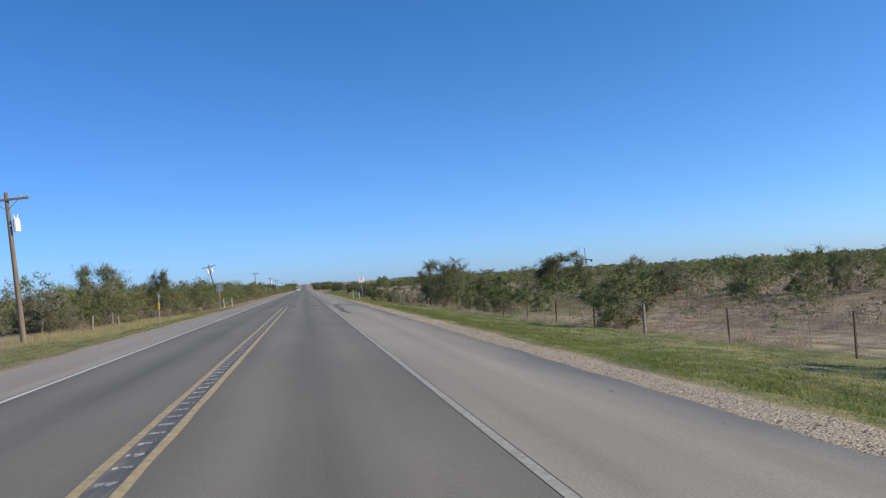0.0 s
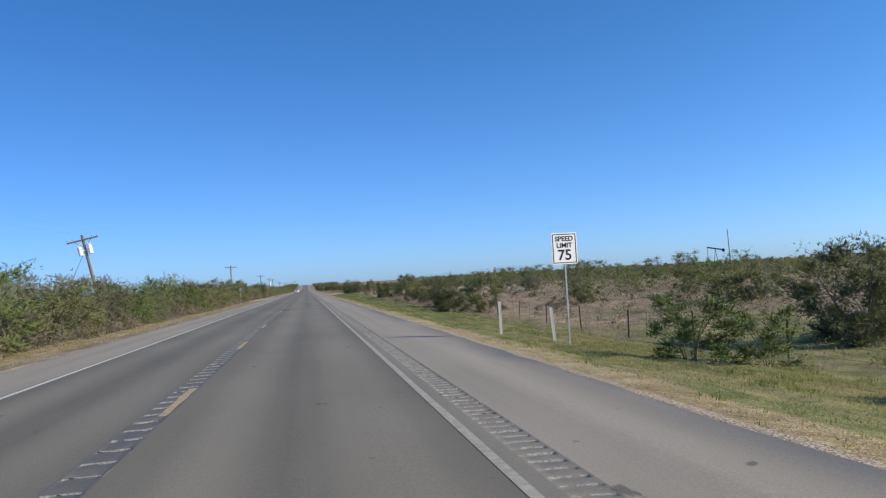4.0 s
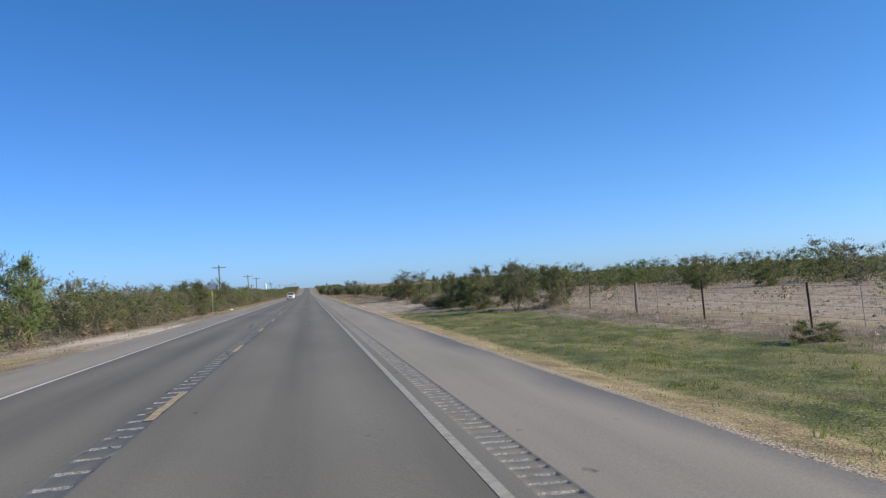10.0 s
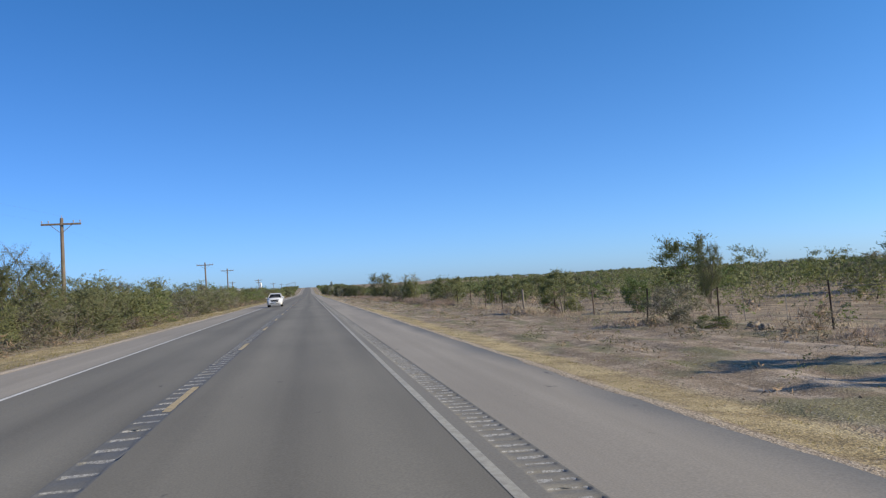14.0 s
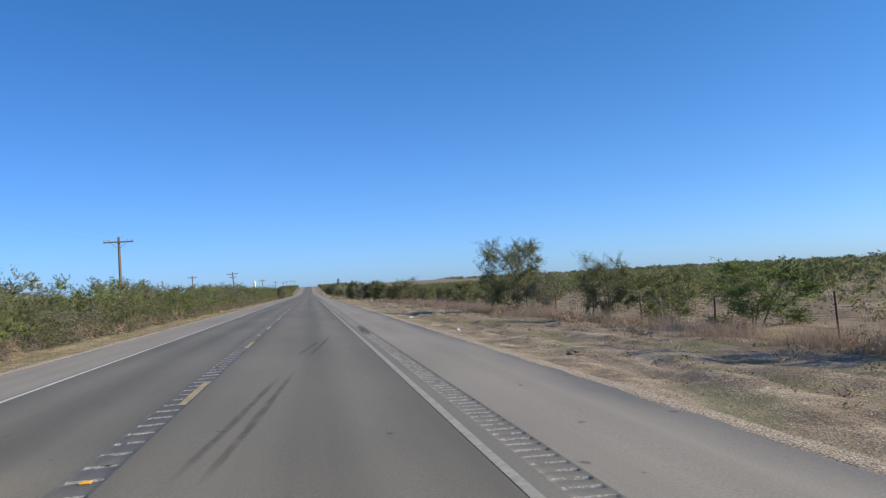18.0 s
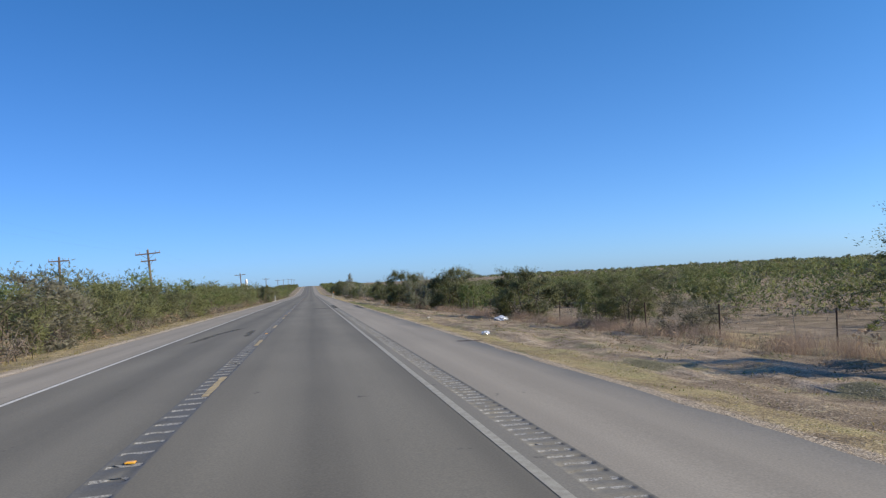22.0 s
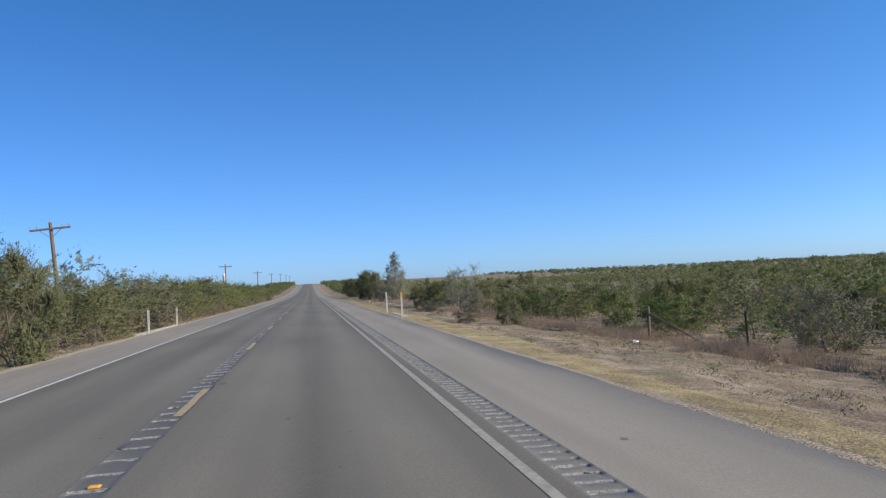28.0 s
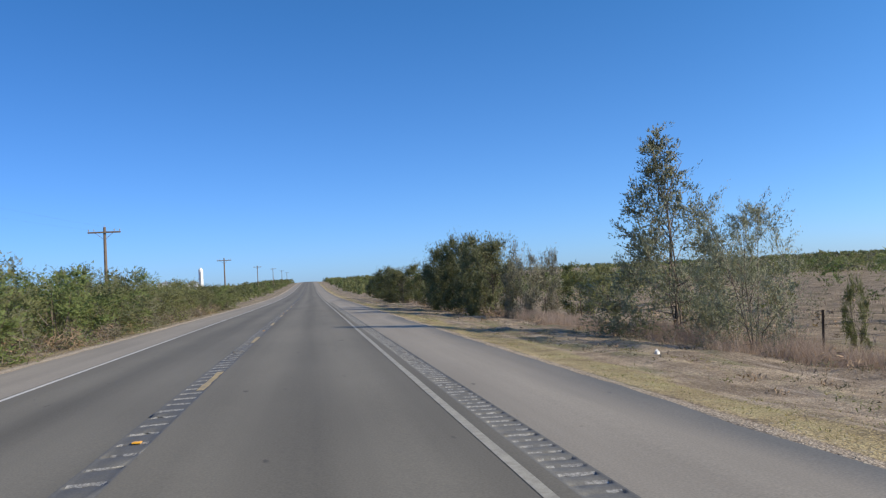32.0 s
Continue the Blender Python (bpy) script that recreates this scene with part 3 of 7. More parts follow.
def stain(name, points, width, mat, label, strength=0.8, soft=0.3, taper=0.18):
    """A dark smear on the asphalt along a line, thinning out at its sides and ends."""
    P = [Vector((x, y)) for x, y in points]
    mids = [a.lerp(b, f) for a, b in zip(P, P[1:]) for f in np.linspace(0, 1, 12, endpoint=False)] + [P[-1]]
    rows, fades = [], []
    for i, m in enumerate(mids):
        d = (mids[min(i + 1, len(mids) - 1)] - mids[max(i - 1, 0)]).normalized()
        side = Vector((d.y, -d.x))
        q = i / (len(mids) - 1)
        end = min(1.0, q / taper, (1 - q) / taper)
        w = width * (0.55 + 0.45 * end) * (0.85 + 0.35 * noise.noise((m.x * 1.3, m.y * 1.3, 2.0)))
        row = [m + side * (k * w / 2 + 0.05 * width * noise.noise((m.x * 3, m.y * 3, k))) for k in (-1, -1 + soft, -0.3, 0.3, 1 - soft, 1)]
        rows.append([(p.x, p.y, -0.02 * abs(p.x) + 0.0035 + float(rise(p.y))) for p in row])
        fades.append([strength * end * f for f in (0, 0.8, 1, 1, 0.8, 0)])
    me = grid_mesh(name, np.array(rows), mat)
    f = np.array(fades, dtype=np.float32).reshape(-1)
    me.attributes.new("fade", "FLOAT_COLOR", "POINT").data.foreach_set("color", np.repeat(f, 4))
    return tagged(new(name, me), label, name.replace("_", " "), kind="structure")


stain("tar_patch", ((3.0, 195.9), (3.0, 197.2)), 0.7, M_TAR_THIN, "dark tar stain on the asphalt", 0.5)
stain("tar_patch", ((-0.55, 152.6), (0.75, 151.2)), 1.5, M_TAR_THIN, "dark old repair across the centre strip", 0.6)
stain("sealed_band", ((4.35, 46.0), (4.1, 51.0), (4.02, 55.5), (4.16, 58.5), (4.1, 62.5), (3.9, 70.0)), 0.5, M_SEAL, "blue-grey sealed band curving along the shoulder", 0.65)
stain("sealed_band", ((4.15, 65.0), (4.3, 70.5), (4.4, 75.6)), 0.85, M_SEAL, "blue-grey sealed patch beside the edge line", 0.45)
stain("sealed_band", ((5.3, 69.0), (5.5, 72.0), (5.2, 75.0)), 0.8, M_SEAL, "blue-grey blotch on the old shoulder", 0.4)
stain("dark_stain", ((1.7, 594.8), (2.9, 595.0), (4.9, 595.2)), 2.7, M_TAR_THIN, "dark spill across the lane and shoulder", 0.75, 0.6)
stain("dark_stain", ((3.92, 593.5), (3.95, 603.0), (3.98, 612.0)), 0.55, M_TAR_THIN, "dark spill along the milled strip", 0.8)
stain("dark_stain", ((4.6, 727.1), (5.4, 727.3), (6.2, 727.4)), 0.42, M_TAR_FAINT, "faint dark smear across the shoulder", 0.8)
stain("brown_stain", ((5.75, 542.7), (6.2, 542.7), (6.65, 542.5)), 0.8, M_BROWN_STAIN, "brown stain at the edge of the shoulder", 0.85)
stain("dark_stain", ((6.15, 588.0), (6.1, 597.0), (6.2, 606.0)), 0.55, M_TAR_THIN, "dark worn edge of the pavement", 0.75)

for x, y0, y1 in ((2.95, 688, 711), (-1.05, 540, 600)):
    tagged(strip("lane_crack", x - 0.006, x + 0.006, y0, y1, 1.0, M_TAR, lift=0.003, rag=0.012), "fine dark crack along the lane", "road crack")


def tyre_mark(points, width):
    """A rubber streak along the lane."""
    o = stain("tyre_mark", points, width, M_TAR_THIN, "faint dark tyre mark on the lane", 0.62 if width > 0.4 else 0.34, 0.5)
    tagged(o, group="tyre marks")


tyre_mark(((0.62, 429.70), (0.83, 432.28), (1.26, 438.50)), 0.16)
tyre_mark(((0.88, 429.50), (1.09, 432.19), (1.53, 439.52)), 0.16)
tyre_mark(((2.41, 50.25), (2.43, 51.61), (2.38, 53.88)), 0.1)
tyre_mark(((2.49, 50.23), (2.48, 51.55), (2.45, 53.62)), 0.08)
tyre_mark(((2.76, 50.14), (2.79, 51.59), (2.79, 52.60)), 0.12)
tyre_mark(((2.86, 50.12), (2.87, 51.48), (2.86, 52.49)), 0.1)
tyre_mark(((1.49, 480.20), (1.92, 481.54), (2.50, 484.01)), 0.3)
tyre_mark(((0.76, 52.44), (0.78, 52.89), (0.79, 53.09)), 0.12)
tyre_mark(((0.48, 52.44), (0.49, 52.84), (0.49, 53.09)), 0.12)
tyre_mark(((0.36, 408.41), (0.42, 412.38), (0.73, 421.54)), 0.15)
stain("sealed_patch", ((0.70, 71.6), (0.70, 73.0), (0.68, 74.75)), 0.46, M_TAR_THIN, "dark square-ended sealed patch in the wheel path", 0.85, 0.1, 0.02)
stain("sealed_patch", ((2.38, 71.6), (2.42, 73.0), (2.48, 74.8)), 0.44, M_TAR_THIN, "faint square-ended sealed patch in the wheel path", 0.5, 0.15, 0.03)
stain("lane_joint", ((0.9, 74.78), (1.5, 74.84), (2.3, 74.9)), 0.05, M_TAR_THIN, "fine dark joint across the lane", 0.8, 0.2)
tyre_mark(((-0.78, 550.69), (-0.86, 552.92), (-0.90, 556.85)), 0.42)
tyre_mark(((-2.66, 548.16), (-2.27, 554.94), (-1.49, 560.10)), 0.5)
tyre_mark(((-0.70, 267.82), (-0.90, 271.08), (-0.97, 274.01)), 0.2)
tyre_mark(((1.50, 443.4), (1.80, 446.0), (2.11, 448.9)), 0.14)
tyre_mark(((1.80, 442.9), (2.15, 447.0), (2.52, 451.6)), 0.14)
stain("dark_stain", ((3.85, 451.5), (3.92, 455.0), (3.95, 459.0)), 0.4, M_TAR_THIN, "dark smear along the milled strip", 0.6)

# ---- land ----
def smooth(a, b, v):
    t = np.clip((v - a) / (b - a), 0, 1)
    return t * t * (3 - 2 * t)


def cover(x, y):
    """Green grass, dry grass, gravel, far brush: the share of each, by place."""
    ax = np.abs(x)
    right = x > 0
    d = ax - np.where(right, EDGE_R, EDGE_L)
    stony = smooth(392, 408, y) - smooth(505, 540, y)
    late = smooth(655, 690, y) * (1 - smooth(722, 740, y))
    lush = 1 - smooth(245, 300, y) * 0.75
    lush = np.maximum(lush, 0.75 * (smooth(555, 585, y) - smooth(625, 660, y)) + 0.45 * (smooth(490, 505, y) - smooth(555, 570, y)) + 0.45 * smooth(700, 720, y))
    drive = smooth(281, 291, y) * (1 - smooth(318, 334, y))
    bare = smooth(330, 380, y)
    band = smooth(0.9, 1.8, d) * (1 - smooth(5.2 + 3.0 * (y < 150), 7.5 + 3.5 * (y < 150), d)) * (1 - smooth(320, 350, y)) + smooth(0.1, 0.5, d) * (1 - smooth(1.3, 2.6, d)) * smooth(330, 360, y)
    green = np.where(right, lush * (0.85 * band + 0.25 * smooth(0.5, 0.9, d) * (1 - smooth(8, 11, d)) * (1 - 0.6 * smooth(320, 350, y))), np.maximum(0.30 * (1 - smooth(230, 250, y) * 0.7), 0.66 * (1 - smooth(95, 130, y))) * smooth(0.6, 1.6, d) * (1 - smooth(3 + 4 * (y < 110), 5 + 4 * (y < 110), d)))
    green = np.maximum(green, 0.68 * right * np.exp(-((ax - 12.6) / 0.9) ** 2) * (smooth(395, 405, y) - smooth(428, 445, y)))
    green = np.maximum(green, 0.40 * right * np.exp(-((ax - 9.6) / 0.8) ** 2) * bare * (1 - late))
    green = np.maximum(green, 0.62 * right * smooth(14.2, 16.0, ax) * (1 - smooth(24, 34, ax)) * smooth(46, 58, y) * (1 - smooth(122, 140, y)))
    green = green * (1 - drive)
    edge = smooth(0.1, 0.45, d) * (1 - smooth(1.0, 2.3, d))
    dry = np.where(right, (0.9 - 0.45 * smooth(555, 585, y) * (1 - smooth(625, 660, y))) * edge * np.maximum(lush, 0.75) * (1 - 0.4 * stony) + 0.50 * smooth(1.5, 3, d) * (1 - smooth(9, 13, d)) * (0.4 + 0.3 * lush) * (1 - 0.5 * smooth(630, 690, y)) + 0.45 * np.exp(-((d - 8.9) / 1.3) ** 2) * bare, (0.66 - 0.2 * smooth(560, 640, y)) * smooth(0.5, 1.3, d) * (1 - smooth(4, 6, d)))
    dry = np.maximum(dry, 0.66 * right * smooth(0.2, 0.5, d) * (1 - smooth(1.7, 3.2, d)) * late)
    dry = np.maximum(dry, 0.36 * right * smooth(0.2, 0.5, d) * (1 - smooth(4.5, 7.0, d)) * bare)
    dry = dry * (1 - 0.95 * drive) + 0.32 * (ax > 16) * (1 - smooth(30, 70, ax))
    wide = np.where(y < 75, 1.25, 0.34) + 0.9 * drive + 0.22 * stony
    gravel = (1 - smooth(wide * 0.5, wide * 1.3, d)) * np.where(right, 1.0, 0.7)
    left_drive = np.exp(-((y - 277) / 13) ** 2) * (~right)
    dry, green = dry * (1 - left_drive), green * (1 - left_drive)
    brush = np.maximum(0.8 * smooth(15.2, 21, ax), smooth(30, 75, ax)) * np.where(right, 1 - 0.85 * np.exp(-((y - 250) / 48) ** 2) * (1 - smooth(60, 90, ax)) - 0.5 * np.exp(-((y - 40) / 30) ** 2) * (1 - smooth(24, 34, ax)), 1.0)
    litter = 0.55 * np.exp(-((ax - 13.6) / 1.7) ** 2) * right * smooth(300, 360, y) + 0.35 * np.exp(-((ax - 10.2) / 0.7) ** 2) * right * smooth(340, 380, y)
    brush = np.maximum(np.maximum(brush, litter), 0.8 * right * smooth(4.0, 5.5, d) * late)
    return np.stack([np.clip(green, 0, 1), np.clip(dry, 0, 1), np.clip(gravel, 0, 1), np.clip(brush, 0, 1)], -1)


def relief(x, y):
    """Ruts along the verge, humps and clods, fading out at the pavement."""
    x, y = np.asarray(x, float), np.asarray(y, float)
    fade = (smooth(EDGE_R - 0.2, EDGE_R + 2.2, np.abs(x)) * (0.5 + 0.35 * smooth(380, 420, y) - 0.2 * smooth(560, 600, y))).reshape(-1)
    z = np.zeros(x.size)
    for i, (u, v, f) in enumerate(zip(x.flat, y.flat, fade)):
        if f:
            z[i] = f * (noise.noise((u * 0.33, v * 0.33, 0.0)) * 0.12 + noise.noise((u * 1.1, v * 0.8, 4.0)) * 0.08
                        + noise.noise((u * 1.25, v * 0.20, 8.0)) * 0.17 + noise.noise((u * 2.3, v * 0.45, 2.0)) * 0.11)
    return z.reshape(x.shape)


xs = np.concatenate([-np.geomspace(2600, 16, 26), np.arange(-15.2, -5.6, 0.4), [-5.2, 0.0, 5.8], np.arange(6.0, 15.6, 0.22), [16.0, 16.6, 17.3], np.geomspace(18.2, 2600, 34)])
ys = np.concatenate([[-400, -150], np.arange(-60, 0, 2.0), np.arange(0, 860, 1.2), np.arange(860, 1500, 12), np.geomspace(1510, 4800, 16)])
GX, GY = np.meshgrid(xs, ys)
GZ = level(GX, GY)
GZ = GZ + relief(GX, GY)
GZ = np.where(np.abs(GX) < EDGE_L - 0.1, GZ - 0.25, GZ - 0.015)
GZ = np.where((GX > 0) & (GX < EDGE_R - 0.1), GZ - 0.2, GZ)
gm = grid_mesh("ground", np.stack([GX, GY, GZ], -1), M_GROUND)
att = gm.attributes.new("cover", "FLOAT_COLOR", "POINT")
att.data.foreach_set("color", cover(GX, GY).reshape(-1).astype(np.float32))
sandy = smooth(280, 291, GY) * (1 - smooth(314, 332, GY)) * (GX > 0) * (1 - smooth(13.5, 16, GX))
sandy = np.maximum(0.95 * sandy, 0.6 * np.exp(-((GY - 250) / 48) ** 2) * smooth(15, 18, GX) * (1 - smooth(55, 80, GX)))
west = 1.9 * np.exp(-((GY - 277) / 13) ** 2) * (1 - smooth(9.5, 12.5, -GX)) + 1.5 * np.exp(-((GX + 6.25) / 0.5) ** 2) * smooth(275, 290, GY)
sandy = np.where(GX < 0, west, sandy)
gm.attributes.new("sand", "FLOAT", "POINT").data.foreach_set("value", sandy.reshape(-1).astype(np.float32))
tagged(new("ground", gm), "sandy pinkish soil with patches of green and dry grass", "ground", kind="structure")


# ---- grass and gravel ----
rng = np.random.default_rng(5)


def blades(name, x, y, n_blade, height, width, lean, mat, label, category, wide=0.06):
    """Tufts of thin grass blades at the given places."""
    k = len(x)
    lift = np.repeat(relief(x, y), n_blade)
    x = np.repeat(x, n_blade) + rng.normal(0, wide, k * n_blade)
    y = np.repeat(y, n_blade) + rng.normal(0, wide, k * n_blade)
    h = np.repeat(rng.uniform(0.5, 1.0, k) * height, n_blade) * rng.uniform(0.6, 1.15, k * n_blade)
    a = rng.uniform(0, 2 * np.pi, k * n_blade)
    b = rng.uniform(0, 2 * np.pi, k * n_blade)
    z = level(x, y) - 0.03 + lift
    foot = np.stack([x, y, z], -1)
    side = np.stack([np.cos(a), np.sin(a), 0 * a], -1) * width / 2
    tip = foot + np.stack([np.cos(b) * h * lean * rng.uniform(0, 1, len(h)), np.sin(b) * h * lean * rng.uniform(0, 1, len(h)), h], -1)
    me = triangles(name, np.stack([foot - side, foot + side, tip], 1), mat)
    return tagged(new(name, me), label, category, kind="stuff")


def scatter(k, x0, x1, y0, y1, channel, floor=0.0, power=1.0):
    x, y = rng.uniform(x0, x1, k), rng.uniform(y0, y1, k)
    c = cover(x, y)[:, channel] * (1 - cover(x, y)[:, 2])
    patch = np.array([noise.noise((px * 0.35, py * 0.35, 9.0)) for px, py in zip(x, y)])
    keep = rng.uniform(0, 1, k) < np.clip((c + 0.6 * patch) ** power + floor, 0, 1)
    return x[keep], y[keep]


gx, gy = scatter(56000, 6.6, 14.5, 0, 330, 0)
blades("green_grass", gx, gy, 5, 0.085, 0.015, 1.3, M_GRASS, "short green grass on the roadside verge", "grass")
gx, gy = scatter(30000, 6.6, 13, 330, 850, 0)
blades("green_grass", gx, gy, 5, 0.055, 0.016, 1.5, M_GRASS, "patchy green grass on the roadside verge", "grass")
gx, gy = scatter(42000, 6.4, 10.5, 60, 850, 1)
blades("yellow_grass", gx, gy, 6, 0.05, 0.015, 2.0, M_STRAW, "yellowed grass along the pavement edge", "grass")
gx, gy = rng.uniform(8.2, 13.5, 9000), rng.uniform(68, 122, 9000)
ok = np.array([noise.noise((u * 0.4, v * 0.15, 71.0)) > -0.12 for u, v in zip(gx, gy)])
blades("yellow_grass", gx[ok], gy[ok], 6, 0.10, 0.013, 1.4, M_STRAW, "yellowed grass on the verge before the gate", "grass")
gx, gy = scatter(12000, -13, -6.2, 0, 130, 0)
blades("green_grass", gx, gy, 5, 0.09, 0.02, 1.2, M_GRASS, "green and yellow grass before the old wooden fence", "grass")
gx, gy = rng.uniform(-17, -9, 2600), rng.uniform(44, 82, 2600)
blades("yellow_grass", gx, gy, 9, 0.34, 0.014, 0.9, M_STRAW, "tall yellowed grass round the old wooden posts", "grass", 0.12)
gx, gy = scatter(15000, -11, -6.2, 20, 850, 1)
blades("yellow_grass", gx, gy, 5, 0.15, 0.022, 0.9, M_STRAW, "dry yellow grass at the foot of the brush", "grass")
gx, gy = rng.uniform(7.2, 15.0, 7000), rng.uniform(75, 300, 7000)
ok = (np.array([noise.noise((u * 0.7, v * 0.35, 21.0)) for u, v in zip(gx, gy)]) > 0.16) & (cover(gx, gy)[:, 0] > 0.15)
blades("grass_tussocks", gx[ok], gy[ok], 12, 0.17, 0.014, 1.0, M_GRASS, "coarse green tussocks on the verge", "grass")
gx, gy = 8.0 + np.abs(rng.normal(0, 1.5, 16000)), rng.uniform(-5, 72, 16000)
blades("long_green_grass", gx, gy, 5, 0.09, 0.018, 1.0, M_GRASS, "long green grass along the gravel edge", "grass")
gx, gy = rng.normal(14.2, 0.9, 9000), rng.uniform(400, 850, 9000)
ok = np.array([noise.noise((u * 0.4, v * 0.22, 5.0)) > -0.10 - 0.15 * (v > 680) for u, v in zip(gx, gy)])
blades("tall_dry_grass", gx[ok], gy[ok], 13, 0.40, 0.008, 1.1, M_TALLDRY, "tall tan dry grass along the fence", "grass", 0.12)
# rounded pinkish clumps massed at the foot of the fence
for y0, y1, k, xm in ((400, 560, 700, 14.4), (560, 730, 480, 14.3), (730, 800, 620, 13.9), (160, 200, 110, 13.8), (800, 850, 150, 13.8)):
    gx, gy = rng.normal(xm, 0.62, k), rng.uniform(y0, y1, k)
    ok = np.array([noise.noise((0.0, v * 0.25, 51.0)) > -0.22 for u, v in zip(gx, gy)])
    blades("dry_grass_clumps", gx[ok], gy[ok], 110, 0.76, 0.007, 0.8, M_TALLDRY, "pinkish tan dry grass massed along the fence", "grass", 0.24)
gx, gy = rng.normal(14.6, 1.0, 4600), rng.uniform(20, 400, 4600)
ok = np.array([noise.noise((u * 0.4, v * 0.25, 8.0)) > 0.0 for u, v in zip(gx, gy)])
blades("tall_dry_grass", gx[ok], gy[ok], 12, 0.42, 0.010, 1.0, M_TALLDRY, "tan dry grass clumps along the fence", "grass")
gx, gy = rng.uniform(15.5, 30, 420), rng.uniform(18, 80, 420)
ok = np.array([noise.noise((u * 0.3, v * 0.2, 61.0)) > -0.05 for u, v in zip(gx, gy)])
blades("dry_grass_clumps", gx[ok], gy[ok], 80, 0.55, 0.010, 1.0, M_TALLDRY, "tan dry grass clumps on the field behind the fence", "grass", 0.26)
gx, gy = rng.uniform(15.5, 40, 16000), rng.uniform(10, 850, 16000)
blades("field_dry_grass", gx, gy, 4, 0.28, 0.03, 0.6, M_TALLDRY, "sparse dry grass on the sandy field", "grass")


gx, gy = rng.uniform(7.4, 15.5, 26000), rng.uniform(120, 830, 26000)
ok = np.array([noise.noise((u * 0.5, v * 0.25, 12.0)) > -0.05 for u, v in zip(gx, gy)]) & (cover(gx, gy)[:, 2] < 0.4)
blades("verge_stubble", gx[ok], gy[ok], 5, 0.05, 0.014, 2.4, M_TALLDRY, "dry brown stubble on the bare verge", "grass")


def stones(name, x, y, size, mat, label):
    k = len(x)
    z = level(x, y) + relief(x, y) - 0.012
    s = size * rng.uniform(0.45, 1.3, k)
    o = np.array([(1, 0, 0), (-1, 0, 0), (0, 1, 0), (0, -1, 0), (0, 0, 1), (0, 0, -1)], float)
    V = o[None] * s[:, None, None] * rng.uniform(0.6, 1.1, (k, 6, 3)) + rng.normal(0, 0.18, (k, 6, 3)) * s[:, None, None]
    V[..., 2] *= 0.5
    V += np.stack([x, y, z + 0.1 * s], -1)[:, None]
    f = np.array([(0, 2, 4), (2, 1, 4), (1, 3, 4), (3, 0, 4)])
    tagged(new(name, triangles(name, V[:, f].reshape(-1, 3, 3), mat)), label, "gravel", kind="stuff")


sx, sy = 6.3 + np.abs(rng.normal(0.55, 0.45, 9000)), rng.uniform(0, 75, 9000)
stones("gravel", sx, sy, 0.020, M_STONE, "pale crushed stone beside the pavement")
sx, sy = 6.25 + np.abs(rng.normal(0.10, 0.55, 26000)), rng.uniform(75, 800, 26000)
ok = np.array([noise.noise((0.0, v * 0.3, 31.0)) > -0.12 for v in sy])
sx, sy = sx[ok], sy[ok]
stones("gravel", sx, sy, 0.013, M_STONE, "thin line of crushed stone at the pavement edge")
sx, sy = rng.uniform(6.5, 16, 4500), rng.uniform(268, 330, 4500)
stones("gravel", sx, sy, 0.025, M_STONE, "loose stones on the sandy turnout")
sx, sy = rng.uniform(14, 45, 8000), rng.uniform(165, 345, 8000)
stones("field_stones", sx, sy, 0.10, M_STONE, "scattered pale stones on the sandy field")
sx, sy = rng.uniform(7.6, 14.5, 5200), rng.uniform(335, 830, 5200)
stones("clods", sx, sy, 0.035, M_CLOD, "crumbled brown clods on the bare verge")
sx, sy = rng.uniform(4.2, 6.3, 1500), rng.uniform(0, 790, 1500)
stones("pebbles", sx, sy, 0.016, M_STONE, "loose pebbles on the paved shoulder")


# ---- brush and trees ----
def tube(pts, r0, r1, sides=4):
    """Vertices and quads of a tapered, bent branch."""
    pts = np.asarray(pts, float)
    V, F = [], []
    for i, p in enumerate(pts):
        d = pts[min(i + 1, len(pts) - 1)] - pts[max(i - 1, 0)]
        d = d / (np.linalg.norm(d) + 1e-9)
        u = np.cross(d, (0.3, 0.5, 0.81))
        u /= np.linalg.norm(u) + 1e-9
        w = np.cross(d, u)
        r = r0 + (r1 - r0) * i / (len(pts) - 1)
        for k in range(sides):
            a = 2 * math.pi * k / sides
            V.append(p + r * (math.cos(a) * u + math.sin(a) * w))
    for i in range(len(pts) - 1):
        for k in range(sides):
            F.append((i * sides + k, i * sides + (k + 1) % sides, (i + 1) * sides + (k + 1) % sides, (i + 1) * sides + k))
    return V, F


